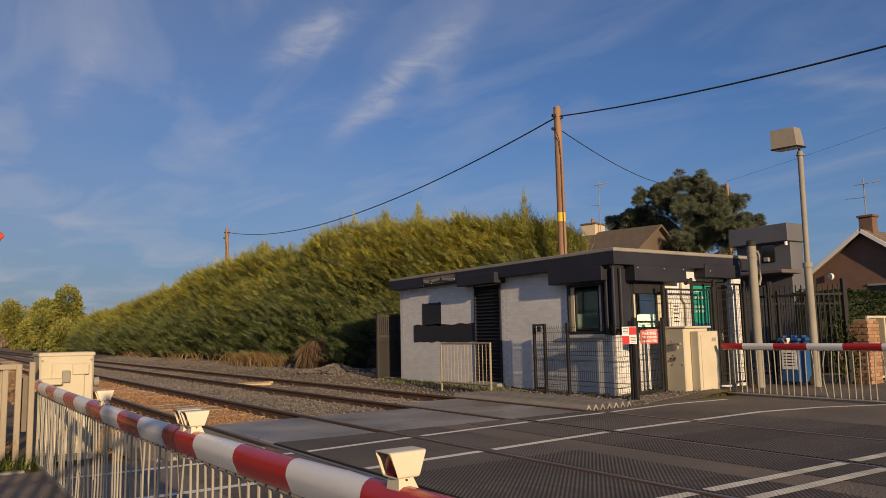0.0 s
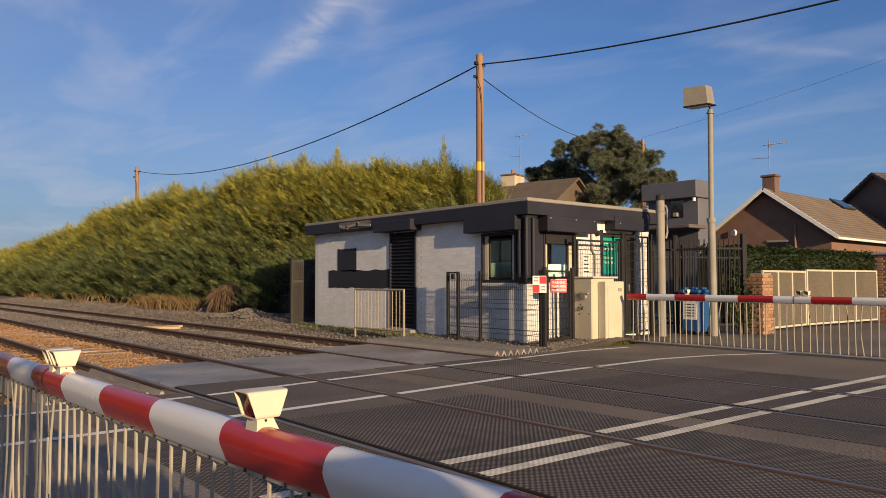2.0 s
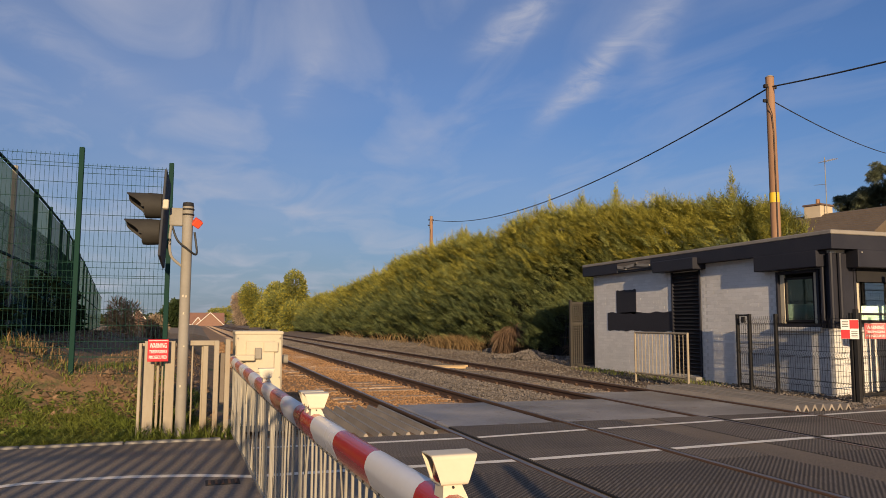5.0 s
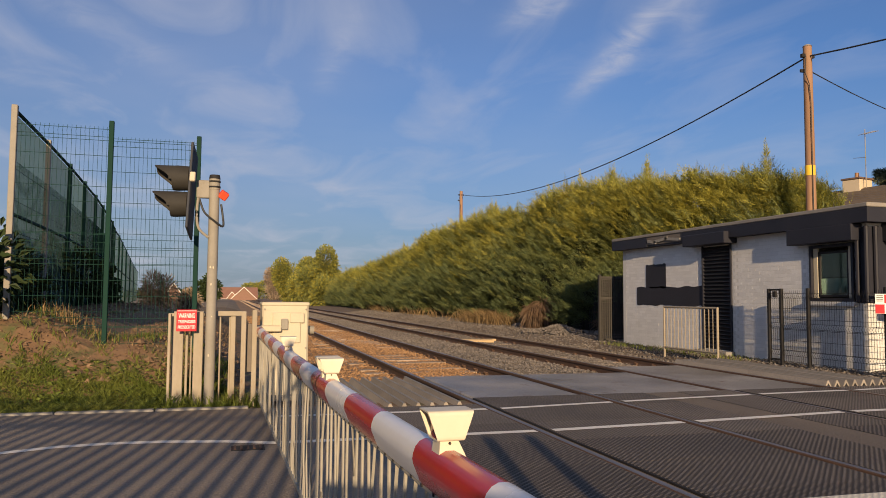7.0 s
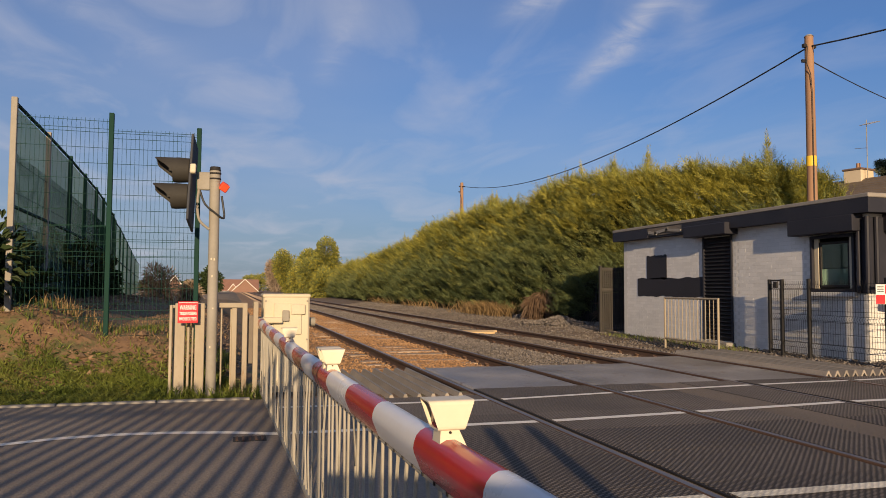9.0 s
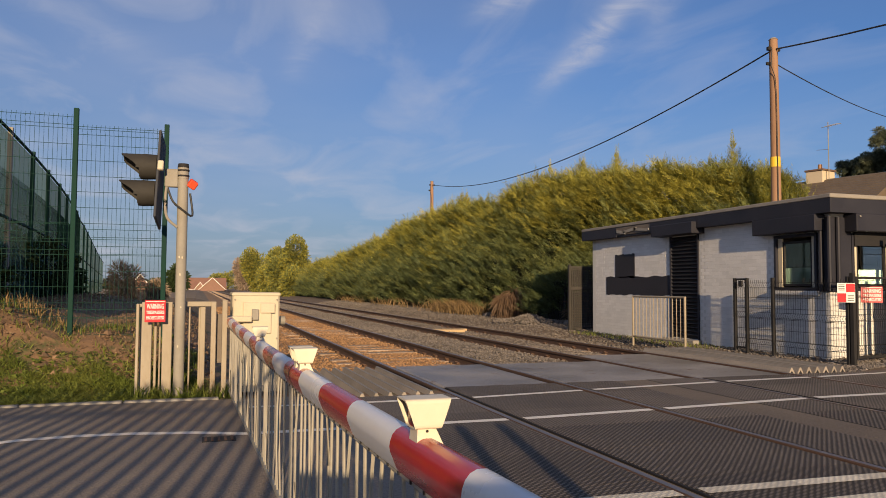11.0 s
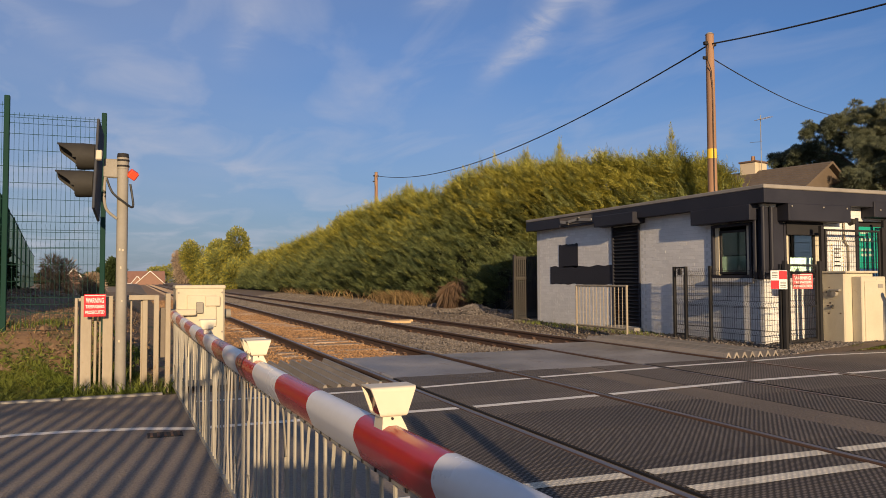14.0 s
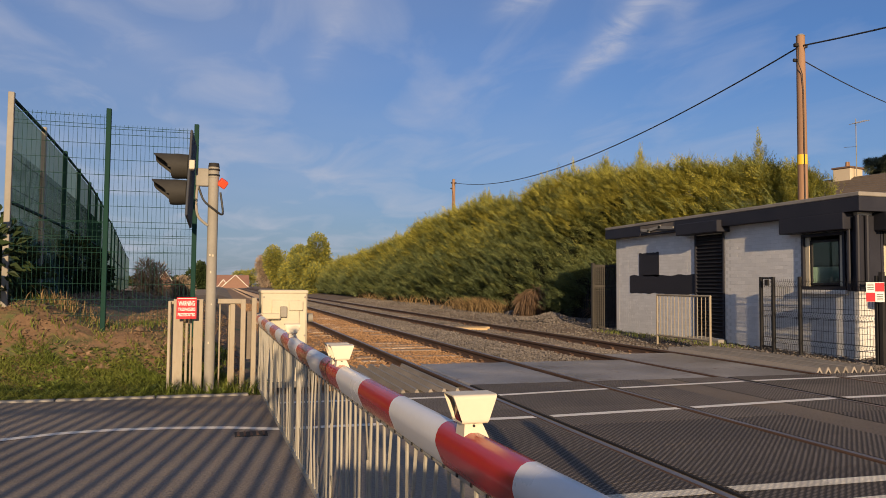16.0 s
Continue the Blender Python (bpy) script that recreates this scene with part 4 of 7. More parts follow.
for row in range(35):
    z = -0.06 + BH * (row + 0.5)
    for k in range(19):
        x = HX + 0.05 + BW * (k + 0.5 + 0.5 * (row % 2))
        if x < HX1 - BW / 2 and clear(x, z, HOLES_Y):
            rest_e.box(x - BW / 2 + 0.004, HY + 0.001, z - BH / 2 + 0.0025, x + BW / 2 - 0.002, HY + 0.012, z + BH / 2 - 0.0025)
tagged(part("brickwork", rest, M["white_wall"], wall_w), kind="stuff")
tagged(part("brickwork", rest_e, M["white_wall"], wall_e), kind="stuff")


# ---- wire mesh panels ----
def mesh_wires(L, H, pitch=0.055, cross=0.20, r=0.0026, bends=(0.12, 0.5, 0.92)):
    """Welded wire panel in the plane y = 0 from x = 0 to L, with V-shaped folds."""
    s = Shape()
    zs = [0.0]
    for b in bends:
        zs += [b * H - 0.05, b * H, b * H + 0.05]
    zs.append(H)
    zs = sorted(z for z in zs if 0 <= z <= H)
    fold = {round(b * H, 4) for b in bends}
    n = int(L / pitch)
    for i in range(n + 1):
        x = min(L, i * pitch)
        pts = [(x, -0.035 if round(z, 4) in fold else 0, z) for z in zs]
        for a, b in zip(pts, pts[1:]):
            k = len(s.v)
            for p in (a, b):
                s.v += [(p[0] - r, p[1] - r, p[2]), (p[0] + r, p[1] - r, p[2]), (p[0], p[1] + r, p[2])]
            s.f += [(k, k + 1, k + 4, k + 3), (k + 1, k + 2, k + 5, k + 4), (k + 2, k, k + 3, k + 5)]
            s.m += [0, 0, 0]
    z = 0.0
    hz = []
    while z <= H + 1e-6:
        hz.append(z)
        z += cross
    for b in bends:
        hz += [b * H - 0.05, b * H + 0.05]
    for z in hz:
        if 0 <= z <= H:
            s.box(0, -r * 1.3, z - r * 1.3, L, r * 1.3, z + r * 1.3)
    return s


def oriented(a, b, z):
    a, b = Vector(a), Vector(b)
    return pose(a.x, a.y, z, 0, 0, math.degrees(math.atan2(b.y - a.y, b.x - a.x))), (b - a).length


# black mesh guard fence in front of the hut
guard = thing("mesh_fence", "low black welded mesh fence guarding the hut corner", "fence", at=(0, 0, 0))
GP = [(7.42, 8.62), (7.42, 8.28), (7.42, 7.58), (7.44, 5.90)]
for k, (x, y) in enumerate(GP):
    part("post", Shape().box(x - 0.03, y - 0.03, -0.05, x + 0.03, y + 0.03, 1.44, 0.006), M["black_steel"], guard)
for a, b in zip(GP, GP[1:]):
    m, L = oriented(a, b, 0.06)
    p = part("mesh_panel", mesh_wires(L, 1.34), M["black_steel"], guard)
    p.matrix_basis = m
for z in (0.06, 1.40):
    part("rail", Shape().box(7.40, 8.28, z, 7.44, 8.62, z + 0.035, 0.004), M["black_steel"], guard)
part("lock", Shape().box(7.36, 8.36, 1.27, 7.40, 8.46, 1.39, 0.006), M["black_steel"], guard)


def mesh_gate(a, b, h, name, label):
    t = thing(name, label, "gate")
    a, b = Vector((*a, 0)), Vector((*b, 0))
    m, L = oriented(a, b, 0.0)
    t.matrix_basis = m
    for x in (0, L):
        part("post", Shape().box(x - 0.035, -0.035, -0.05, x + 0.035, 0.035, h + 0.06, 0.006), M["black_steel"], t)
    fr = Shape()
    for x in (0.08, L - 0.12):
        fr.box(x, -0.02, 0.08, x + 0.04, 0.02, h, 0.004)
    fr.box(0.12, -0.02, 0.08, L - 0.12, 0.02, 0.12, 0.004), fr.box(0.12, -0.02, h - 0.04, L - 0.12, 0.02, h, 0.004)
    part("gate_frame", fr, M["black_steel"], t)
    p = part("mesh_panel", mesh_wires(L - 0.2, h - 0.1), M["black_steel"], t)
    p.location = (0.1, 0, 0.09)
    return t


mesh_gate((7.46, 5.82), (8.50, 6.02), 1.44, "mesh_gate", "black mesh gate beside the hut carrying two signs")
tall = mesh_gate((8.80, 6.22), (10.40, 6.22), 2.10, "mesh_gate", "tall black mesh gate standing before the hut door")
mesh_gate((10.55, 6.3), (11.6, 6.3), 2.25, "mesh_gate", "tall black mesh gate between hut and yard")


# ---- writing ----
def lettering(text, size, material, parent, at, name="lettering", depth=0.001, width=None):
    c = bpy.data.curves.new(name, "FONT")
    c.body, c.size, c.extrude, c.align_x, c.align_y = text, size, depth, "CENTER", "CENTER"
    c.offset = size * 0.018
    c.materials.append(material)
    ob = new(name, c)
    ob.parent = parent
    ob.matrix_basis = at
    return ob


def warning_sign(m, w, h):
    """Red board with white writing, facing local -y, centred on the pose m."""
    t = thing("warning_sign", "red warning sign with white lettering fixed to a fence", "sign", "warning signs")
    t.matrix_basis = m
    part("board", Shape().box(-w / 2, -0.006, -h / 2, w / 2, 0.006, h / 2, 0.003), M["red_sign"], t)
    part("border", Shape().box(-w * 0.46, -0.0085, h * 0.43, w * 0.46, -0.0065, h * 0.455), M["sign_white"], t)
    for txt, z, s in (("WARNING", 0.21, 0.25), ("TRESPASSERS", -0.06, 0.16), ("PROSECUTED", -0.31, 0.16)):
        o = lettering(txt, h * s * 1.25, M["sign_white"], t, pose(0, -0.0085, h * z, 90, 0, 0))
        bpy.context.view_layer.update()
        o.scale.x = w * (0.82 if s > 0.2 else 0.86) / max(0.001, o.dimensions.x)
    return t


warning_sign(pose(-3.24, 4.80, 0.945, 0, 0, 8), 0.21, 0.235)
warning_sign(pose(7.955, 5.90, 1.14, 0, 0, -32), 0.33, 0.27)
sq = thing("safety_sign", "small white and red chequered sign on the mesh gate", "sign")
sq.matrix_basis = pose(7.30, 5.80, 1.17, 0, 0, -42)
part("board", Shape().box(-0.13, -0.005, -0.16, 0.13, 0.005, 0.16, 0.002), M["sign_white"], sq)
part("red_field", Shape().box(0.0, -0.008, 0.01, 0.128, -0.0055, 0.15), M["red_sign"], sq)
part("red_field", Shape().box(-0.128, -0.008, -0.155, 0.0, -0.0055, -0.01), M["red_sign"], sq)
for k in range(4):
    part("text_bar", Shape().box(-0.11, -0.008, 0.04 + 0.028 * k, -0.02, -0.0055, 0.05 + 0.028 * k), M["dark_grey"], sq)
    part("text_bar", Shape().box(0.02, -0.008, -0.13 + 0.028 * k, 0.11, -0.0055, -0.12 + 0.028 * k), M["dark_grey"], sq)


# ---- barriers ----
def boom_lamp(at, lens_sides):
    """Small white hooded lamp with red lenses facing along the road on both sides."""
    t = thing("boom_lamp", "small white hooded red warning lamp fixed on the boom", "barrier lamp", "lamps on the booms")
    t.matrix_basis = at @ Matrix.Scale(0.88, 4)
    k = Shape()
    lo = [(-0.030, -0.036, -0.018), (0.044, -0.036, -0.018), (0.044, 0.036, -0.018), (-0.030, 0.036, -0.018)]
    hi = [(-0.026, -0.030, 0.026), (0.024, -0.030, 0.026), (0.024, 0.030, 0.026), (-0.026, 0.030, 0.026)]
    for i in range(4):
        j = (i + 1) % 4
        k.face([lo[i], lo[j], hi[j], hi[i]])
    k.face(hi), k.face(lo[::-1])
    part("foot", k, M["lamp_cream"], t, "flared cream foot")
    part("screw", Shape().tube([(0, -0.030, 0.018), (0, -0.034, 0.018)], 0.004, 6), M["black_steel"], t)
    h, n, z0, z1 = Shape(), 28, 0.024, 0.104

    def ring(x, inset):
        out = []
        for i in range(n):
            a = 2 * math.pi * i / n
            c, s_ = math.cos(a), math.sin(a)
            u = 0.5 + 0.5 * math.copysign(abs(s_) ** 0.22, s_)
            yy = (0.046 - inset) * math.copysign(abs(c) ** 0.22, c)
            zz = z0 + inset + (z1 - z0 - 2 * inset) * u
            out.append((x * (0.036 + 0.028 * u), yy, zz))
        return out
    rings = [ring(-0.8, 0.004), ring(-1, 0.004), ring(-1, 0), ring(1, 0), ring(1, 0.004), ring(0.8, 0.004)]
    for ra, rb in zip(rings, rings[1:]):
        for i in range(n):
            j = (i + 1) % n
            h.face([ra[i], ra[j], rb[j], rb[i]])
    part("hood", h, M["lamp_cream"], t, "", True)
    for sx in lens_sides:
        lens = Shape().tube([(sx * 0.020, 0, 0.060), (sx * 0.034, 0, 0.060)], 0.034, 16)
        part("lens", lens, M["lens_red"], t, "red lens", True)
    return t


def barrier(name, label, start, end, sag, band, first, red_first, skirt_h, lamps, tilt=0.0, rod=0.0085, step=0.1, lens_sides=(-1, 1)):
    """A lowered boom with bands of red and white and a hanging skirt of thin bars."""
    a, b = Vector(start), Vector(end)
    L = (b - a).length
    d = (b - a) / L
    t = thing(name, label, "barrier", "barriers of the crossing", at=(a.x, a.y, 0))

    def pt(s):
        p = a + d * s
        return Vector((p.x, p.y, p.z - sag * math.sin(math.pi * min(1, max(0, s / L)))))
    off = -Vector((a.x, a.y, 0))
    half = [(0.016, -0.058), (0.022, -0.050), (0.040, -0.006), (0.042, 0.006), (0.040, 0.020), (0.034, 0.036), (0.024, 0.048), (0.010, 0.055)]
    prof = [(-u, w) for u, w in half[:1]] + half + [(-u, w) for u, w in half[:0:-1]]
    cuts = [0.0] + [first + band * i for i in range(60) if 0 < first + band * i < L] + [L]
    red = red_first
    for s0, s1 in zip(cuts, cuts[1:]):
        sh = Shape().sweep(prof, [pt(s0 + (s1 - s0) * k / 2) for k in range(3)])
        p = part("boom_band", sh, M["boom_red"] if red else M["boom_white"], t, "glossy red band" if red else "white band", True)
        p.location = off
        red = not red
    # strip under the boom, bars and bottom rail
    line = [pt(L * k / 24) for k in range(25)]
    strip = Shape().sweep([(-0.012, -0.070), (0.012, -0.070), (0.012, -0.056), (-0.012, -0.056)], line)
    bottom = Shape().sweep([(-0.011, -0.012), (0.011, -0.012), (0.011, 0.012), (-0.011, 0.012)], [(p.x, p.y, 0.05) for p in line])
    part("top_strip", strip, M["skirt"], t).location = off
    part("bottom_rail", bottom, M["skirt"], t).location = off
    side = d.cross(Vector((0, 0, 1)))
    s = 0.12
    i = 0
    while s < L - 0.05:
        p = pt(s)
        top = p.z - 0.06
        j1, j2 = random.uniform(-0.018, 0.018), random.uniform(-0.012, 0.012)
        bow = random.gauss(0, 0.010) * (3 if random.random() < 0.08 else 1)
        path = [(p.x, p.y, top), *[tuple(Vector((p.x, p.y, 0)) + d * (bow * math.sin(math.pi * u) + j1 * u) + side * (j2 * math.sin(math.pi * u)) + Vector((0, 0, top + (0.05 - top) * u))) for u in (0.3, 0.65)], tuple(Vector((p.x, p.y, 0.05)) + d * j1)]
        part("bar", Shape().tube(path, rod, 6, flat=1.0), M["skirt"], t, "", True).location = off
        part("bolt", Shape().box(p.x - 0.016, p.y - 0.004, p.z - 0.068, p.x + 0.016, p.y + 0.004, p.z - 0.052), M["black_steel"], t).location = off
        s += step
        i += 1
    cl = Shape().sweep([(a * 1.05, b * 1.05) for a, b in prof], [pt(lamps[1] - 0.206), pt(lamps[1] - 0.194)])
    part("clamp", cl, M["dark_grey"], t, "dark joint clamp").location = off
    for s in (*lamps, lamps[1] - 0.12):
        p = pt(s)
        boom_lamp(pose(p.x, p.y, p.z + 0.056, 0, tilt, math.degrees(math.atan2(d.y, d.x)) + 90), lens_sides)
    return t


NEAR_A, NEAR_B = (-2.455, 5.10, 0.812), (-2.235, -4.2, 0.848)
barrier("barrier_boom", "lowered red and white barrier boom with hanging bar skirt", NEAR_A, NEAR_B, 0.050, 0.51, 0.43, True, 0.75, (7.21, 5.42, 3.40), step=0.105, rod=0.0060)
barrier("barrier_boom", "lowered red and white barrier boom near the white hut", (9.25, 5.22, 0.925), (9.25, -5.2, 0.895), 0.0, 0.63, 0.45, True, 0.85, (1.32, 3.52, 5.72), step=0.118, rod=0.0095, lens_sides=(1,))

# machine cabinets
near = thing("barrier_cabinet", "cream steel barrier cabinet with bolted plates beside the boom", "cabinet", "barrier cabinets", at=(-2.14, 5.55, 0))


def at_off(ob, base):
    ob.location = -Vector(base.location)
    return ob


def npart(name, s, m, label="", parent=None, smooth=False):
    o = part(name, s, m, parent or near, label, smooth)
    return at_off(o, near) if parent is None else o


npart("body", Shape().box(-2.42, 5.32, 0.0, -1.875, 5.95, 1.13, 0.02), M["cream"])
npart("lid", Shape().box(-2.43, 5.31, 1.10, -1.865, 5.96, 1.145, 0.012), M["cream"])
npart("plinth", Shape().box(-2.46, 5.28, -0.02, -1.83, 6.0, 0.05, 0.01), M["concrete"])
npart("cover_plate", Shape().box(-2.30, 5.295, 0.66, -1.97, 5.32, 1.03, 0.008), M["cream"])
npart("hatch", Shape().box(-2.10, 5.275, 0.90, -1.93, 5.30, 1.02, 0.008), M["cream"])
npart("hinge_block", Shape().box(-2.20, 5.25, 0.82, -2.12, 5.31, 0.95, 0.008), M["galv"], "grey steel hinge block")
npart("ledge", Shape().box(-2.44, 5.20, 0.80, -2.20, 5.33, 0.87, 0.01), M["cream"])
npart("pivot_cap", Shape().tube([(-1.875, 5.6, 0.80), (-1.78, 5.6, 0.80)], 0.055, 12), M["galv"], "grey pivot cap", None, True)
for x in (-2.39, -1.905):
    for z in (0.15, 0.6, 1.06):
        npart("bolt", Shape().tube([(x, 5.322, z), (x, 5.305, z)], 0.012, 6), M["galv"])
npart("boom_arm", Shape().box(-2.50, 4.95, 0.75, -2.42, 5.5, 0.87, 0.012), M["galv"], "galvanised boom mounting arm")

farc = thing("barrier_cabinet", "weathered cream barrier machine cabinet with chipped paint near the hut", "cabinet", "barrier cabinets", at=(9.0, 5.8, 0))
for nm, s, m, lab in (
        ("body", Shape().box(8.62, 5.62, 0.0, 9.35, 6.12, 1.29, 0.02), M["cream"], ""),
        ("lid", Shape().box(8.60, 5.56, 1.28, 9.40, 6.14, 1.32, 0.012), M["cream"], ""),
        ("front_box", Shape().box(8.80, 5.42, 0.02, 9.40, 5.62, 1.22, 0.015), M["cream"], ""),
        ("door_panel", Shape().box(8.86, 5.405, 0.10, 9.34, 5.425, 1.14, 0.006), M["cream"], ""),
        ("label_plate", Shape().box(9.18, 5.398, 1.02, 9.30, 5.406, 1.09), M["galv"], ""),
        ("latch", Shape().tube([(8.62, 5.80, 0.92), (8.56, 5.80, 0.92)], 0.055, 10), M["galv"], "round grey latch"),
        ("latch", Shape().box(8.56, 5.68, 0.96, 8.62, 5.90, 1.0, 0.01), M["galv"], ""),
        ("cable_gland", Shape().tube([(8.615, 5.85, 0.72), (8.59, 5.85, 0.66)], 0.02, 6), M["dark_grey"], ""),
        ("plinth", Shape().box(8.58, 5.40, -0.05, 9.42, 6.16, 0.03, 0.01), M["concrete"], "")):
    at_off(part(nm, s, m, farc, lab, False), farc)
for k in range(7):
    y, z = random.uniform(5.66, 6.02), random.uniform(0.55, 1.05)
    w, h = random.uniform(0.015, 0.05), random.uniform(0.01, 0.03)
    at_off(part("chip", Shape().box(8.6185, y, z, 8.6205, y + w, z + h), M["rust"], farc, "bare rusty paint chip"), farc)


drain = thing("drain_grate", "small dark iron drain grate set in the road", "drain", at=(-2.62, 2.45, 0.0))
part("frame", Shape().box(-0.13, -0.10, -0.02, 0.13, 0.10, 0.004, 0.003), M["black_steel"], drain)
for k in range(5):
    part("bar", Shape().box(-0.11 + k * 0.05, -0.08, 0.0045, -0.09 + k * 0.05, 0.08, 0.010, 0.002), M["rust"], drain)

# ---- road signal ----
sig = thing("road_signal", "twin-lamp road signal with black backboard on a grey post", "traffic signal", at=(-2.99, 4.87, 0.0))
part("post", Shape().tube([(0, 0, -0.05), (0.0, 0, 2.40)], 0.056, 16), M["galv"], sig, "grey steel post", True)
part("collar", Shape().tube([(0, 0, 2.40), (0, 0, 2.52)], 0.060, 16), M["galv"], sig, "", True)
for z in (2.42, 2.48):
    part("band", Shape().tube([(0, 0, z), (0, 0, z + 0.018)], 0.066, 16), M["black_steel"], sig, "", True)
part("cap", Shape().tube([(0, 0, 2.52), (0, 0, 2.565)], [0.062, 0.055], 16), M["black_steel"], sig, "", True)
for x, z in ((-0.02, 1.52), (0.012, 1.515), (-0.008, 1.33), (0.008, 0.98), (-0.015, 0.55)):
    part("sticker_scrap", Shape().box(x - 0.007, -0.0585, z, x + 0.007, -0.0545, z + random.uniform(0.012, 0.03)), M["cream"], sig)
part("bracket", Shape().box(-0.19, -0.035, 2.30, -0.05, 0.035, 2.50, 0.01), M["galv"], sig, "grey mounting bracket")


def bent(pts, n=5):
    """A smooth run of cable through the given points."""
    p = [Vector(pts[0])] + [Vector(q) for q in pts] + [Vector(pts[-1])]
    out = []
    for i in range(1, len(p) - 2):
        for k in range(n):
            u = k / n
            out.append(0.5 * ((2 * p[i]) + (p[i + 1] - p[i - 1]) * u + (2 * p[i - 1] - 5 * p[i] + 4 * p[i + 1] - p[i + 2]) * u * u + (3 * p[i] - p[i - 1] - 3 * p[i + 1] + p[i + 2]) * u ** 3))
    return out + [p[-1]]


ROLL = pose(-0.24, 0.0, 2.375, -16, 0, -5)
head = part("backboard", Shape().box(-0.012, -0.19, -0.47, 0.012, 0.19, 0.47, 0.006), M["board_black"], sig, "black rectangular backboard")
head.matrix_basis = ROLL @ Matrix.Scale(1.08, 4)
part("junction_box", Shape().box(0.0, -0.22, 0.02, 0.055, -0.17, 0.12, 0.008), M["cream"], head, "small cream junction box")
for z in (0.14, -0.15):
    lamp = part("lamp_body", Shape().tube([(-0.012, 0, z), (-0.03, 0, z), (-0.15, 0, z), (-0.19, 0, z)], [0.10, 0.125, 0.132, 0.128], 20), M["dark_grey"], head, "grey signal lamp housing", True)
    vis = Shape()
    n = 18
    for i in range(n):
        a0, a1 = [radians(-28 + 236 * k / n) for k in (i, i + 1)]
        l0, l1 = [0.05 + 0.15 * min(1.0, max(0.0, (math.sin(a) + 0.2) / 0.9)) for a in (a0, a1)]
        for r, flip in ((0.128, False), (0.121, True)):
            p = [(-0.17, r * math.cos(a0), z + r * math.sin(a0)), (-0.17, r * math.cos(a1), z + r * math.sin(a1)), (-0.17 - l1, r * math.cos(a1), z + r * math.sin(a1)), (-0.17 - l0, r * math.cos(a0), z + r * math.sin(a0))]
            vis.face(p[::-1] if flip else p)
    part("hood", vis, M["dark_grey"], head, "grey visor over the lamp", True)
    part("lens", Shape().tube([(-0.188, 0, z), (-0.195, 0, z)], 0.10, 18), M["lens_dark"], head, "dark red unlit lens")
part("cable", Shape().tube(bent([(-0.17, -0.02, 2.30), (-0.18, -0.03, 2.12), (-0.155, -0.03, 1.96), (-0.05, -0.03, 1.86)]), 0.015, 7), M["galv"], sig, "grey conduit", True)
part("cable", Shape().tube(bent([(-0.16, -0.01, 2.30), (-0.10, -0.05, 2.14), (0.0, -0.07, 2.05), (0.09, -0.02, 1.99), (0.105, 0.0, 2.04), (0.075, 0.0, 2.24)]), 0.012, 7), M["cable"], sig, "black cable loop", True)
orr = part("alarm_box", Shape().box(-0.045, -0.045, -0.045, 0.045, 0.045, 0.045, 0.01), M["orange"], sig, "small orange-red plastic box")
orr.matrix_basis = pose(0.10, -0.02, 2.34, 25, 30, 20)

# ---- short steel fence beside the signal ----
pal = thing("steel_fence", "short cream-grey steel fence of upright channels beside the signal", "fence", at=(-2.97, 5.0, 0))
for x, w, top, d in ((-3.425, 0.03, 1.02, 0.0), (-3.395, 0.025, 1.0, 0.12), (-3.33, 0.105, 1.04, 0.0), (-3.245, 0.028, 0.98, 0.10), (-3.20, 0.018, 0.98, 0.14), (-3.12, 0.10, 1.04, 0.0), (-2.89, 0.018, 1.0, 0.08), (-2.785, 0.02, 1.0, 0.10), (-2.75, 0.055, 1.0, 0.06), (-2.635, 0.055, 1.04, 0.0), (-2.515, 0.055, 1.06, 0.0)):
    s = Shape().box(x - w / 2, 4.94 + d, -0.02, x + w / 2, 4.97 + d, top, 0.005)
    if w > 0.04:
        s.box(x - w / 2, 4.97 + d, -0.02, x - w / 2 + 0.008, 5.01 + d, top), s.box(x + w / 2 - 0.008, 4.97 + d, -0.02, x + w / 2, 5.01 + d, top)
    at_off(part("upright", s, M["white_rail"], pal), pal)
at_off(part("top_rail", Shape().box(-2.94, 4.972, 0.99, -2.61, 5.01, 1.045, 0.004), M["white_rail"], pal), pal)
at_off(part("top_rail", Shape().box(-3.44, 4.972, 0.985, -3.06, 5.01, 1.02, 0.004), M["white_rail"], pal), pal)
at_off(part("bottom_rail", Shape().box(-2.94, 4.972, 0.02, -2.50, 5.01, 0.05, 0.004), M["white_rail"], pal), pal)
at_off(part("side_rail", Shape().box(-2.53, 5.012, 0.98, -2.50, 5.9, 1.02, 0.004), M["white_rail"], pal), pal)
at_off(part("board", Shape().box(-2.60, 5.05, 0.35, -2.54, 5.07, 0.9, 0.004), M["timber_dark"], pal), pal)

# railing in front of the hut
rl = thing("railing", "short cream steel hoop railing beside the track at the hut", "railing", at=(6.85, 10.45, 0))
for y in (11.43, 9.47):
    at_off(part("post", Shape().tube([(6.85, y, -0.1), (6.85, y, 1.04)], 0.026, 10), M["white_rail"], rl, "", True), rl)
for z in (1.04, 0.12):
    at_off(part("rail", Shape().tube([(6.85, 9.45, z), (6.85, 11.45, z)], 0.022, 8), M["white_rail"], rl, "", True), rl)
for k in range(13):
    y = 9.62 + k * 0.14
    at_off(part("bar", Shape().tube([(6.85, y, 0.12), (6.85, y, 1.04)], 0.010, 6), M["white_rail"], rl, "", True), rl)

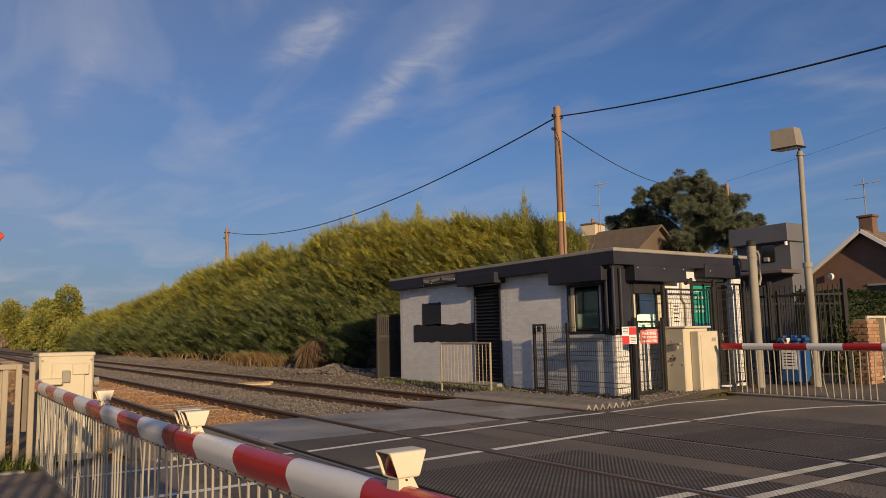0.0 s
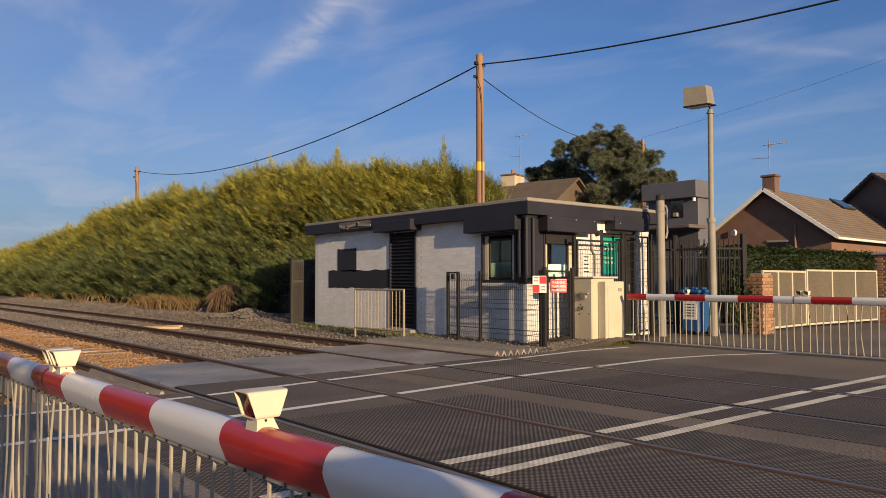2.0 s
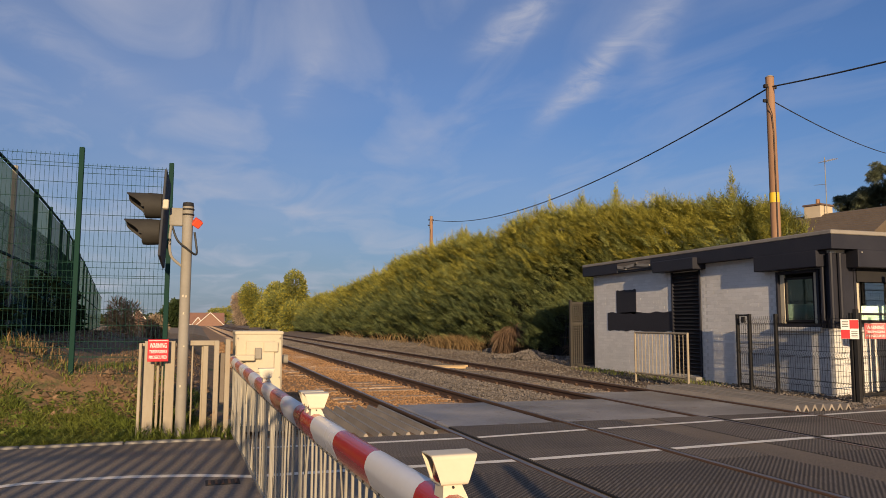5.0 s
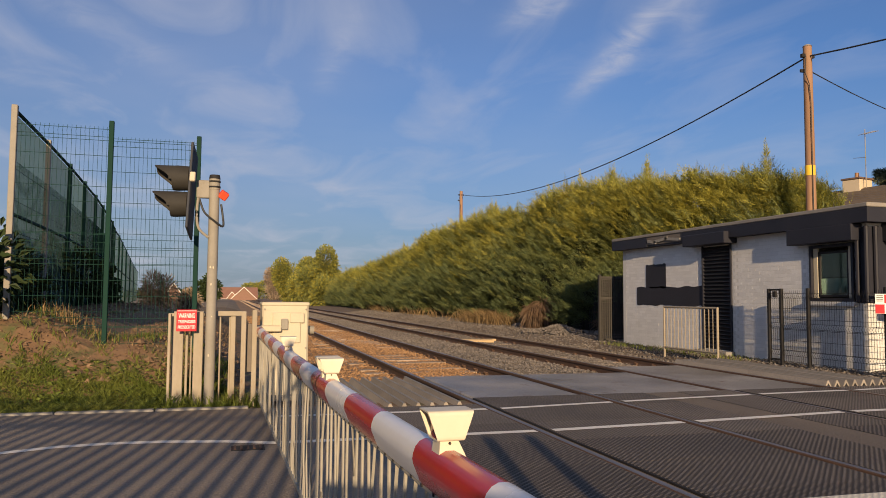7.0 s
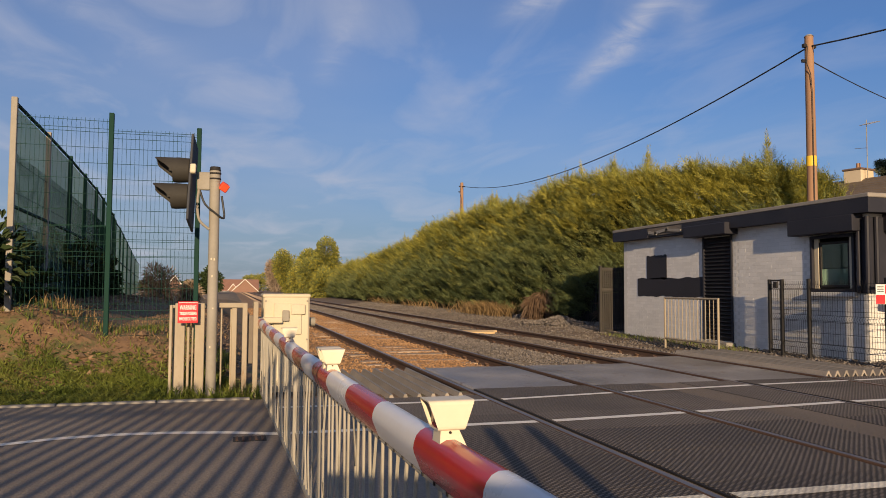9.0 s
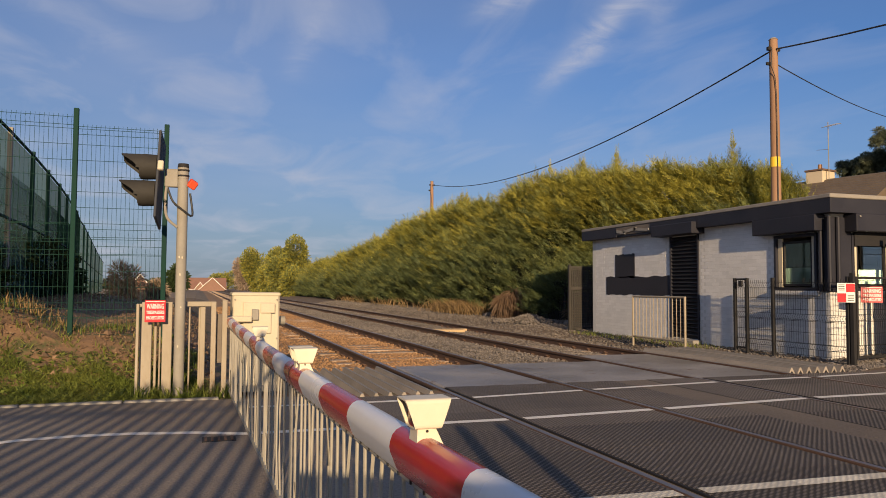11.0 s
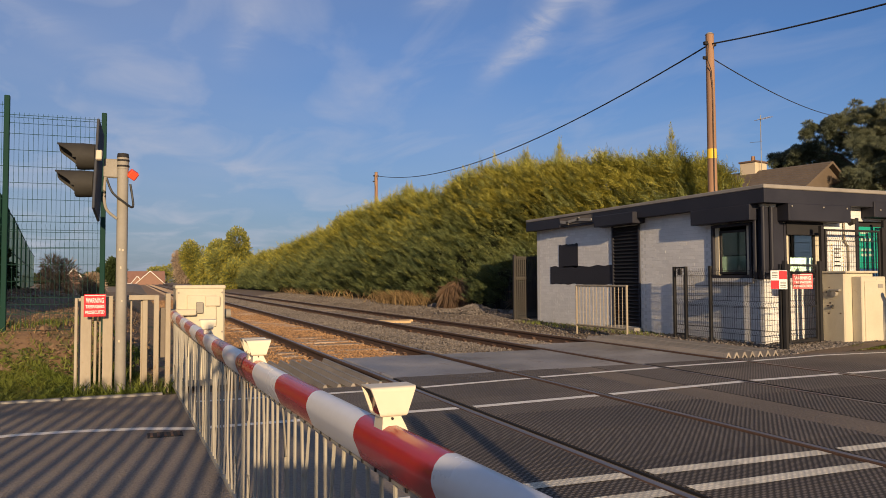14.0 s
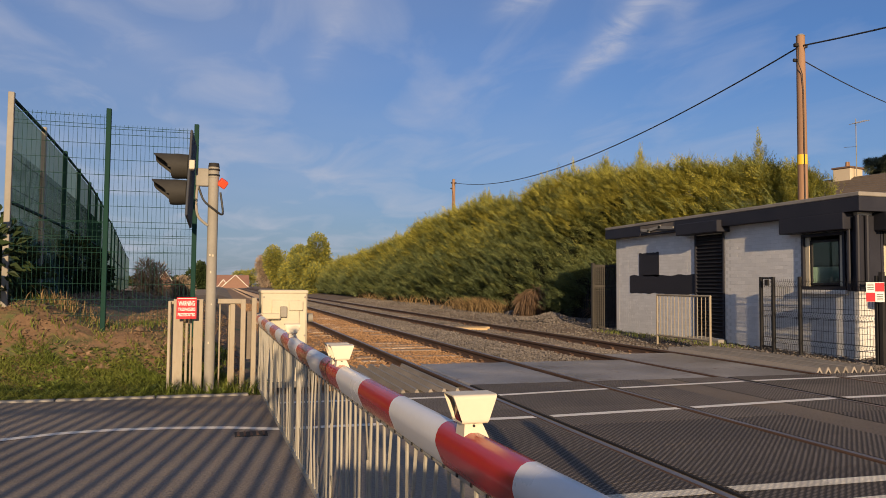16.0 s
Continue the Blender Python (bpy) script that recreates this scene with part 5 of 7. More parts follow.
# ---- unseen railing behind the camera, whose bars shade the road ----
back = thing("railing", "unseen steel bar railing behind the camera, shading road and barrier skirt", "railing", at=(-6, -5.0, 0))
for k in range(51):
    x = -9.7 + k * 0.142
    # from x = -3.3 on, low wide bars added to shade the barrier skirt
    w, top = (0.031, 2.4) if x < -3.3 else (0.060, 1.42)
    at_off(part("bar", Shape().box(x - w, -5.02, -0.02, x + w, -5.00, top, 0.004), M["galv"], back), back)
for z in (0.30, 2.0):
    at_off(part("rail", Shape().box(-9.8, -5.0, z, -3.26, -4.97, z + 0.045, 0.004), M["galv"], back), back)


# ---- overhead line ----
def cable(name, a, b, sag, r, label):
    a, b = Vector(a), Vector(b)
    pts = [a.lerp(b, k / 28) - Vector((0, 0, 4 * sag * (k / 28) * (1 - k / 28))) for k in range(29)]
    return solid(name, Shape().tube(pts, r, 6), M["cable"], label, "cable", "overhead cables", smooth=True)


def telegraph_pole(x, y, h, r, label, band_z=None):
    t = thing("telegraph_pole", label, "telegraph pole", "telegraph poles", at=(x, y, 0))
    part("pole", Shape().tube([(0, 0, -0.3), (0.01, 0, h * 0.5), (0.0, 0, h)], [r, r * 0.9, r * 0.78], 12), M["pole_wood"], t, "", True)
    part("cap", Shape().tube([(0, 0, h), (0, 0, h + 0.05)], [r * 0.86, r * 0.5], 12), M["galv"], t, "", True)
    part("cable_clamp", Shape().box(-r * 1.4, -0.05, h - 0.32, r * 1.4, 0.05, h - 0.22, 0.01), M["black_steel"], t)
    part("bracket", Shape().box(-r * 1.7, -0.03, h - 0.75, 0, 0.03, h - 0.66, 0.01), M["black_steel"], t)
    part("down_cable", Shape().tube([(-r * 0.9, -0.09, h - 0.3), (-r * 1.3, -0.12, h - 0.8), (-r * 0.6, -0.14, h - 1.1), (-r * 0.4, -r - 0.01, h - 1.6), (-r * 0.4, -r - 0.02, 0.5)], 0.012, 5), M["cable"], t)
    if band_z:
        part("band", Shape().tube([(0, 0, band_z - 0.14), (0, 0, band_z + 0.14)], r * 0.93, 12), M["yellow"], t, "yellow warning band", True)
    return t


telegraph_pole(12.55, 13.12, 8.30, 0.15, "tall brown wooden telegraph pole with a yellow band behind the hut", 4.80)
telegraph_pole(14.5, 52.2, 9.60, 0.16, "distant wooden telegraph pole rising behind the hedge")
cable("overhead_cable", (12.55, 13.12, 8.02), (14.5, 52.2, 9.35), 1.38, 0.022, "black overhead cable sagging between the telegraph poles")
cable("overhead_cable", (12.55, 13.12, 8.02), (11.5, -22.0, 8.55), 1.62, 0.022, "black overhead cable crossing high over the road")
cable("overhead_cable", (12.5, 13.1, 7.65), (32.0, 25.2, 9.95), 0.25, 0.016, "thin black service cable leading to the pine tree")
cable("overhead_cable", (32.2, 20.95, 9.3), (34, -14, 16.5), 0.9, 0.006, "thin pair of cables above the house roofs")


# ---- lamp posts ----
fl = thing("floodlight_post", "grey steel lamp post carrying a boxy floodlight", "lamp post", at=(12.2, 5.08, -0.02))
part("post", Shape().tube([(0, 0, 0), (0, 0.02, 2.6)], 0.082, 14), M["galv"], fl, "", True)
part("post", Shape().tube([(0, 0.02, 2.6), (0, 0.0, 5.12)], 0.058, 14), M["galv"], fl, "", True)
part("collar", Shape().tube([(0, 0.02, 2.55), (0, 0.02, 2.66)], 0.10, 14), M["galv"], fl, "", True)
part("collar", Shape().tube([(0, 0.0, 5.02), (0, 0.0, 5.05)], 0.085, 14), M["galv"], fl, "", True)
part("spigot", Shape().tube([(0, 0.0, 5.1), (0, 0.04, 5.3)], 0.022, 8), M["black_steel"], fl)
hd = Shape()
hb = [(-0.26, -0.28, 0.0), (0.26, -0.28, 0.0), (0.26, 0.26, 0.0), (-0.26, 0.26, 0.0)]
ht = [(-0.22, -0.24, 0.42), (0.22, -0.24, 0.42), (0.22, 0.26, 0.42), (-0.22, 0.26, 0.42)]
for i in range(4):
    j = (i + 1) % 4
    hd.face([hb[i], hb[j], ht[j], ht[i]])
hd.face(ht)
hm = part("lamp_head", hd, M["lamp_grey"], fl, "boxy weathered grey-brown lamp housing")
hm.matrix_basis = pose(-0.10, 0.22, 5.22, 0, -6, 12)
part("lamp_rim", Shape().box(-0.27, -0.31, -0.02, 0.27, 0.27, 0.012, 0.006), M["black_steel"], hm)
part("lamp_glass", Shape().box(-0.22, -0.26, -0.03, 0.22, 0.22, -0.018), M["sign_white"], hm, "pale lamp glass")
gp = thing("steel_post", "stout grey steel post with a capped top", "post", at=(11.3, 5.82, -0.02))
part("post", Shape().tube([(0, 0, 0), (0, 0, 3.05)], 0.095, 16), M["galv"], gp, "", True)
for z in (2.80, 2.92):
    part("ring", Shape().tube([(0, 0, z), (0, 0, z + 0.03)], 0.108, 16), M["galv"], gp, "", True)
part("cap", Shape().tube([(0, 0, 3.05), (0, 0, 3.16), (0, 0, 3.19)], [0.10, 0.10, 0.05], 16), M["dark_grey"], gp, "dark cap", True)
part("conduit", Shape().tube([(0.10, -0.06, 2.95), (0.17, -0.06, 2.85), (0.17, -0.06, 2.35), (0.11, -0.06, 2.2)], 0.025, 8), M["galv"], gp, "", True)


# ---- yard: black fences, bins, brick gate pillars and gates ----
def bar_fence(pts, h, label, step=0.12):
    t = thing("steel_fence", label, "fence")
    for a, b in zip(pts, pts[1:]):
        a, b = Vector((*a, 0)), Vector((*b, 0))
        L = (b - a).length
        m, _ = oriented(a, b, 0)
        for x in (0, L):
            o = part("post", Shape().box(x - 0.05, -0.05, -0.05, x + 0.05, 0.05, h + 0.12, 0.008), M["black_steel"], t)
            o.matrix_basis = m
        for z in (0.2, h - 0.25):
            o = part("rail", Shape().box(0, -0.025, z, L, 0.025, z + 0.05, 0.004), M["black_steel"], t)
            o.matrix_basis = m
        n = int(L / step)
        for k in range(1, n):
            o = part("bar", Shape().box(k * L / n - 0.011, -0.011, 0.05, k * L / n + 0.011, 0.011, h, 0.003), M["black_steel"], t)
            o.matrix_basis = m
    return t


bar_fence([(11.95, 6.9), (12.6, 6.3), (12.65, 5.3), (13.3, 4.95)], 2.2, "tall black steel bar fence enclosing the yard")
bar_fence([(12.9, 8.4), (15.0, 7.6), (17.0, 6.9)], 2.1, "black steel bar fence at the back of the yard", 0.16)
wb = thing("wheelie_bin", "blue plastic wheelie bin with a pale label", "bin", at=(12.35, 5.62, 0))
part("body", Shape().box(-0.24, -0.22, 0.06, 0.24, 0.22, 0.95, 0.03), M["blue_bin"], wb)
part("lid", Shape().box(-0.27, -0.26, 0.95, 0.27, 0.25, 1.03, 0.02), M["blue_bin"], wb)
for y in (-0.14, 0.14):
    part("lid_rib", Shape().box(-0.25, y - 0.04, 1.03, 0.2, y + 0.04, 1.08, 0.015), M["blue_bin"], wb)
for y in (-0.2, 0.2):
    part("wheel", Shape().tube([(0.2, y - 0.03, 0.1), (0.2, y + 0.03, 0.1)], 0.1, 12), M["black_steel"], wb)
lab = part("label", Shape().box(-0.252, -0.17, 0.35, -0.243, 0.17, 0.78), M["sign_white"], wb, "pale paper label")
for k in range(5):
    part("text_bar", Shape().box(-0.255, -0.12, 0.42 + 0.065 * k, -0.2525, 0.12, 0.445 + 0.065 * k), M["dark_grey"], lab)

for x, y in ((12.75, 5.5), (13.0, 5.6)):
    post = solid("door_post", Shape().box(x - 0.03, y - 0.03, -0.02, x + 0.03, y + 0.03, 2.1, 0.005), M["white_rail"], "pale upright post behind the yard fence", "post", "pale posts in the yard")

pb = Shape().box(-0.105, -0.05, -0.033, 0.105, 0.05, 0.033, 0.004).mesh("brick", M["brick_pale"])


def brick_pillar(x, y, w, h, label, cap):
    t = thing("brick_pillar", label, "pillar", "gate pillars", at=(x, y, 0))
    part("core", Shape().box(-w / 2 + 0.02, -w / 2 + 0.02, -0.05, w / 2 - 0.02, w / 2 - 0.02, h - 0.01), M["brick_joint"], t)
    n = int(h / 0.076)
    for r in range(n):
        z = 0.04 + r * 0.076
        for face in range(4):
            for k in (-1, 1):
                o = part("brick", pb, None, t)
                off = k * (w / 4 - 0.004) + (0.03 if r % 2 else -0.03)
                a = face * math.pi / 2
                p = Vector((off, -(w / 2 - 0.045), 0))
                p.rotate(Euler((0, 0, a)))
                o.location, o.rotation_euler = (p.x, p.y, z), (0, 0, a)
    if cap:
        part("coping", Shape().box(-w / 2 - 0.06, -w / 2 - 0.06, h - 0.01, w / 2 + 0.06, w / 2 + 0.06, h + 0.07, 0.02), M["concrete"], t, "concrete coping")
    return t


brick_pillar(13.62, 4.78, 0.46, 1.42, "weathered orange brick gate pillar overgrown with ivy", False)
brick_pillar(20.95, 4.55, 0.60, 1.98, "tall brick gate pillar with a concrete coping", True)
brick_pillar(22.0, 4.6, 0.60, 1.75, "brick gate pillar beside the road", True)


def sheet_gate(a, b, h, label):
    t = thing("metal_gate", label, "gate", "yard gates")
    a, b = Vector((*a, 0)), Vector((*b, 0))
    m, L = oriented(a, b, 0)
    t.matrix_basis = m
    n = 3
    for k in range(n + 1):
        x = k * L / n
        part("upright", Shape().box(x - 0.03, -0.025, 0.08, x + 0.03, 0.025, h, 0.004), M["cream"], t)
    for z in (0.08, h - 0.05):
        part("rail", Shape().box(0.03, -0.024, z, L - 0.03, 0.024, z + 0.05, 0.004), M["cream"], t)
    for k in range(n):
        part("sheet", Shape().box(k * L / n + 0.031, -0.006, 0.14, (k + 1) * L / n - 0.031, 0.006, h - 0.06), M["gate_board"], t)
    return t


sheet_gate((13.9, 4.8), (16.4, 4.95), 1.48, "closed cream steel gate leaf filled with pale mesh sheet")
sheet_gate((16.5, 4.95), (20.5, 4.75), 1.52, "closed cream steel gate leaf filled with pale mesh sheet")
drive = Shape()
drive.box(13.4, 5.0, -0.2, 22, 12, -0.015)
solid("driveway", drive, M["asphalt_old"], "pale worn driveway behind the gates", "driveway", kind="structure")


# ---- foliage ----
def sprays(name, P, D, L, W, mats, mi, parent=None, label="", blades=1, droop=0.25):
    """Small leafy sprays: at each point P two crossing tapered blades along the direction D, of length L and width W."""
    n = len(P)
    D = D / np.linalg.norm(D, axis=1, keepdims=True)
    up = np.tile(np.array([[0.0, 0.0, 1.0]]), (n, 1)) + rng.normal(0, 0.6, (n, 3))
    S = np.cross(D, up)
    S /= np.linalg.norm(S, axis=1, keepdims=True) + 1e-9
    N = np.cross(S, D)
    L, W = np.asarray(L)[:, None], np.asarray(W)[:, None]
    vs, fs, ms = [], [], []
    base = 0
    for s, tilt in ((S, 0.15), (N, -0.1))[:blades]:
        mid = P + D * L * 0.5 + s * 0.0
        tip = P + D * L - np.array([[0, 0, 1.0]]) * L * droop
        quad = np.stack([P, mid + s * W, tip, mid - s * W], 1)
        vs.append(quad.reshape(-1, 3))
        fs.append(np.arange(4 * n).reshape(n, 4) + base)
        ms.append(mi)
        base += 4 * n
    me = cloud_mesh(name, np.concatenate(vs), np.concatenate(fs), mats, np.concatenate(ms))
    ob = new(name, me)
    if parent is not None:
        ob.parent = parent
    return tagged(ob, label)


def hedge_top(y):
    base = np.interp(y, [11, 13, 16, 21, 30, 40, 46, 54, 61, 78, 90], [3.6, 4.5, 5.35, 5.65, 5.6, 5.75, 5.55, 4.9, 4.45, 3.9, 3.85])
    return base - 0.22 + 0.46 * crown(y)


WAVE = [(rng.uniform(0.25, 3.2), rng.uniform(0.3, 3.0), rng.uniform(0, 6.28), rng.uniform(0.5, 1.0)) for _ in range(16)]


def lumps(y, z):
    """Irregular bulges of the foliage, between about -1 and 1."""
    out = 0.0
    for fy, fz, ph, am in WAVE:
        out = out + am / (0.6 + fy * 0.5) * np.sin(y * fy + z * fz + ph + 0.8 * np.sin(y * 0.31 + ph))
    return out / 3.2


def crown(y):
    """Pointed, uneven tops of the single trees in the row."""
    y = np.asarray(y, float)
    u = y / 1.45 + 0.35 * np.sin(y * 0.7) + 0.2 * np.sin(y * 1.9)
    tri = 1 - 2 * np.abs(u - np.floor(u) - 0.5)
    tall = 0.75 + 0.45 * np.sin(np.floor(u) * 12.9898)
    return (0.95 * tri ** 1.2 - 0.35) * tall + 0.30 * np.sin(y * 0.55 + 0.9)


def hedge_front(y, z):
    """Front face of the hedge: bulging, with recesses between neighbouring trees."""
    top = hedge_top(y)
    u = np.clip(z / top, 0, 1)
    step = 0.52 + 0.14 * np.sin(y * 0.21 + 1.0)
    shelf = 0.55 / (1 + np.exp(-(z - step * top) * 6))
    recess = 1.1 * np.exp(-((y - 17.4) / 2.0) ** 2) / (1 + np.exp((z - 3.5) * 4))
    return 9.25 + 0.95 * u ** 3 + shelf + recess - 0.55 * lumps(y, z) + np.clip(18.5 - y, 0, 5) * 0.62


hedge = thing("cypress_hedge", "tall yellow-green cypress hedge growing along the railway", "hedge", at=(11, 40, 0))
HO = np.array([11.0, 40.0, 0.0])
# inner mass: near-black colour stands in for the shade inside the hedge
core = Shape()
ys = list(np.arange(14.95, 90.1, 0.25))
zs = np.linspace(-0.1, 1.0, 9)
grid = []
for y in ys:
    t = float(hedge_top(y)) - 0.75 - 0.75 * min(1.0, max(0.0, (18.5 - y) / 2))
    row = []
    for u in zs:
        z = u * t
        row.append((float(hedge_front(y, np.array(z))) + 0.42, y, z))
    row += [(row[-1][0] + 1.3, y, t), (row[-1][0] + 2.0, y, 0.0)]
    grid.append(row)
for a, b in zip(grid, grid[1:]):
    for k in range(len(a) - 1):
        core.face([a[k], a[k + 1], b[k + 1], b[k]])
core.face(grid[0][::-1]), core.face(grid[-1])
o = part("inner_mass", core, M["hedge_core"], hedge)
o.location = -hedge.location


def plumes(name, P, D, L, mats, mi, parent, label, n=13, lift=0.25):
    """Feathery branch tips: along an axis that curves upwards, small tapered leaflets to both sides."""
    m = len(P)
    D = D / np.linalg.norm(D, axis=1, keepdims=True)
    S = np.cross(D, np.array([[0, 0, 1.0]]) + rng.normal(0, 0.55, (m, 3)))
    S /= np.linalg.norm(S, axis=1, keepdims=True) + 1e-9
    N = np.cross(S, D)
    up = np.array([[0, 0, 1.0]])
    L = np.asarray(L)[:, None]
    quads = []
    for k in range(n):
        u = 0.08 + 0.92 * k / (n - 1)
        base_ = P + D * L * u + up * L * lift * u * u
        sgn = 1 if k % 2 else -1
        a = 0.0 if k == n - 1 else 0.95
        d = D * (1 - 0.25 * a) + S * sgn * a * 0.62 + N * rng.normal(0, 0.22, (m, 1)) + up * (0.25 * u)
        ll = L * (0.44 * (1 - 0.62 * u)) * rng.uniform(0.75, 1.25, (m, 1))
        w = np.cross(d, N)
        w = w / (np.linalg.norm(w, axis=1, keepdims=True) + 1e-9) * ll * 0.10
        mid = base_ + d * ll * 0.45
        quads.append(np.stack([base_, mid + w, base_ + d * ll, mid - w], 1))
    V = np.stack(quads, 1).reshape(-1, 3)
    F = np.arange(len(V)).reshape(-1, 4)
    ob = new(name, cloud_mesh(name, V, F, mats, np.repeat(mi, n)))
    ob.parent = parent
    return tagged(ob, label)


def hedge_points(n, y0, y1, power):
    y = y0 + (y1 - y0) * rng.uniform(0, 1, n) ** power
    top = hedge_top(y)
    z = top * rng.uniform(0.03, 0.97, n) ** 0.85
    x = hedge_front(y, z) + 0.10 + 0.20 * rng.normal(0, 1, n)
    x = np.where(y < 15.1, np.maximum(x, 12.4 + 0.2 * rng.normal(0, 1, n)), x)
    return np.stack([x, y, z], 1), top


HM = [M["hedge"], M["hedge_tip"], M["hedge_low"]]


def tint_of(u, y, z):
    """Darker sprays low down, green ones between, yellow ones towards the top."""
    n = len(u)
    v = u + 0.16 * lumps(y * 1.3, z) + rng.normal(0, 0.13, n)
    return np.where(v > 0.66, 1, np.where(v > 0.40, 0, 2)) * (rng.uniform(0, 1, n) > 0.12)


# short inner sprays close to the dark core
P1, top1 = hedge_points(12500, 14.2, 90, 1.9)
PE, topE = hedge_points(5200, 14.3, 19.0, 1.0)
PE[:, 0] += rng.uniform(0.1, 0.9, len(PE))
PE[:, 2] = topE * rng.uniform(0.45, 0.97, len(PE))
P1, top1 = np.concatenate([P1, PE]), np.concatenate([top1, topE])
n1 = len(P1)
P1[:, 0] += 0.16
far = (P1[:, 1] - 12) / 78
D1 = np.stack([rng.normal(-0.85, 0.25, n1), rng.normal(-0.05, 0.38, n1), rng.normal(0.42, 0.25, n1)], 1)
L1 = rng.uniform(0.24, 0.45, n1) * (1 + 1.2 * far)
# inner sprays shifted darker: shade between the branches put into their colour
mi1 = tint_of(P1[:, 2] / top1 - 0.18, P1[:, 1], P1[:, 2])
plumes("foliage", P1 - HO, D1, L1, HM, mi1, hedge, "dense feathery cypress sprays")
# outer branches: flat fronds that lean towards the light, each carrying rows of sprays
PB, topB = hedge_points(7800, 14.2, 90, 1.95)
nB, K = len(PB), 9
PB[:, 0] += rng.uniform(-0.10, 0.22, nB)
farB = (PB[:, 1] - 12) / 78
AB = np.stack([rng.normal(-0.85, 0.16, nB), rng.normal(0.05, 0.24, nB), rng.normal(0.36, 0.16, nB)], 1)
AB /= np.linalg.norm(AB, axis=1, keepdims=True)
SB = np.cross(AB, np.array([[0, 0, 1.0]]) + rng.normal(0, 0.22, (nB, 3)))
SB /= np.linalg.norm(SB, axis=1, keepdims=True)
LB = rng.uniform(0.34, 0.78, nB) * (1 + 1.0 * farB)
uB = PB[:, 2] / topB
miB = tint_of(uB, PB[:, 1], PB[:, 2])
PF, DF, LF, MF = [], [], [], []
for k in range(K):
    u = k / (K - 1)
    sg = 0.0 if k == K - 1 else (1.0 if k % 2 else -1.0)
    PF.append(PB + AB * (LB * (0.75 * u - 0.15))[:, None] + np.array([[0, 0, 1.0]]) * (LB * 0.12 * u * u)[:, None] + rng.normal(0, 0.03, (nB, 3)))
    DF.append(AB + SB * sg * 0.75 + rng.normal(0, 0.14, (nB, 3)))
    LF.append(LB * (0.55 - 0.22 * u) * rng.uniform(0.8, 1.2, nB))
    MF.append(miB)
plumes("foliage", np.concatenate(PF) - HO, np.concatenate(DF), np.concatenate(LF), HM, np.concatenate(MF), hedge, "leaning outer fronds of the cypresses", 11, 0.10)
# back slope, lower than the ridge
n2 = 7000
y2 = 14.3 + 75.7 * rng.uniform(0, 1, n2) ** 1.6
t2 = hedge_top(y2)
w2 = rng.uniform(0, 1, n2)
x2 = np.maximum(w2 * 1.5 + hedge_front(y2, t2) - 0.1, np.where(y2 < 15.1, 12.4, 0))
z2 = t2 - 0.22 - 0.6 * w2 + rng.normal(0, 0.12, n2)
D2 = np.stack([rng.normal(-0.3, 0.4, n2), rng.normal(-0.25, 0.45, n2), rng.normal(0.9, 0.3, n2)], 1)
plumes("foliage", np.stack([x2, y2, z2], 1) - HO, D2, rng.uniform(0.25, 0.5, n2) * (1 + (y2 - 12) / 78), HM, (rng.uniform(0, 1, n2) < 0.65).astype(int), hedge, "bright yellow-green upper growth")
# thin leading shoots of the single trees, with whorls of rising side sprays that shorten upwards
PL, DL, LL, ML = [], [], [], []
yl = 14.9
while yl < 88:
    far_ = (yl - 12) / 78
    hgt = rng.uniform(1.1, 1.6) if rng.uniform(0, 1) < 0.6 else rng.uniform(0.7, 1.0)
    x0 = float(hedge_front(yl, np.array(9.0))) + rng.uniform(0.15, 0.8)
    x0 = max(x0, 12.5) if yl < 15.3 else x0
    z0 = float(hedge_top(yl)) - 0.45
    lean = rng.normal(0, 0.06, 2)
    for k in range(int(170 * hgt * (1 - 0.6 * far_))):
        u = rng.uniform(0, 1) ** 1.2
        a = rng.uniform(0, 6.28)
        r = 0.26 * (1 - u) * rng.uniform(0, 1)
        PL.append((x0 + lean[0] * u + r * math.cos(a), yl + lean[1] * u + r * math.sin(a), z0 + hgt * 0.92 * u))
        DL.append((math.cos(a), math.sin(a), 0.65 + 0.5 * u + rng.normal(0, 0.2)))
        LL.append((0.07 + 0.42 * (1 - u)) * rng.uniform(0.6, 1.2) * (1 + 0.8 * far_))
        ML.append(1 if rng.uniform(0, 1) < 0.5 + 0.3 * u else 0)
    for k in range(3):
        PL.append((x0 + lean[0] * 0.9, yl + lean[1] * 0.9, z0 + hgt * 0.75))
        DL.append((rng.normal(0, 0.08), rng.normal(0, 0.08), 1.0))
        LL.append(hgt * 0.28)
        ML.append(1)
    yl += rng.uniform(0.8, 1.6)
plumes("top_growth", np.array(PL) - HO, np.array(DL), np.array(LL), HM, np.array(ML), hedge, "pointed feathery tree tops", 11, 0.3)["kind"] = "stuff"


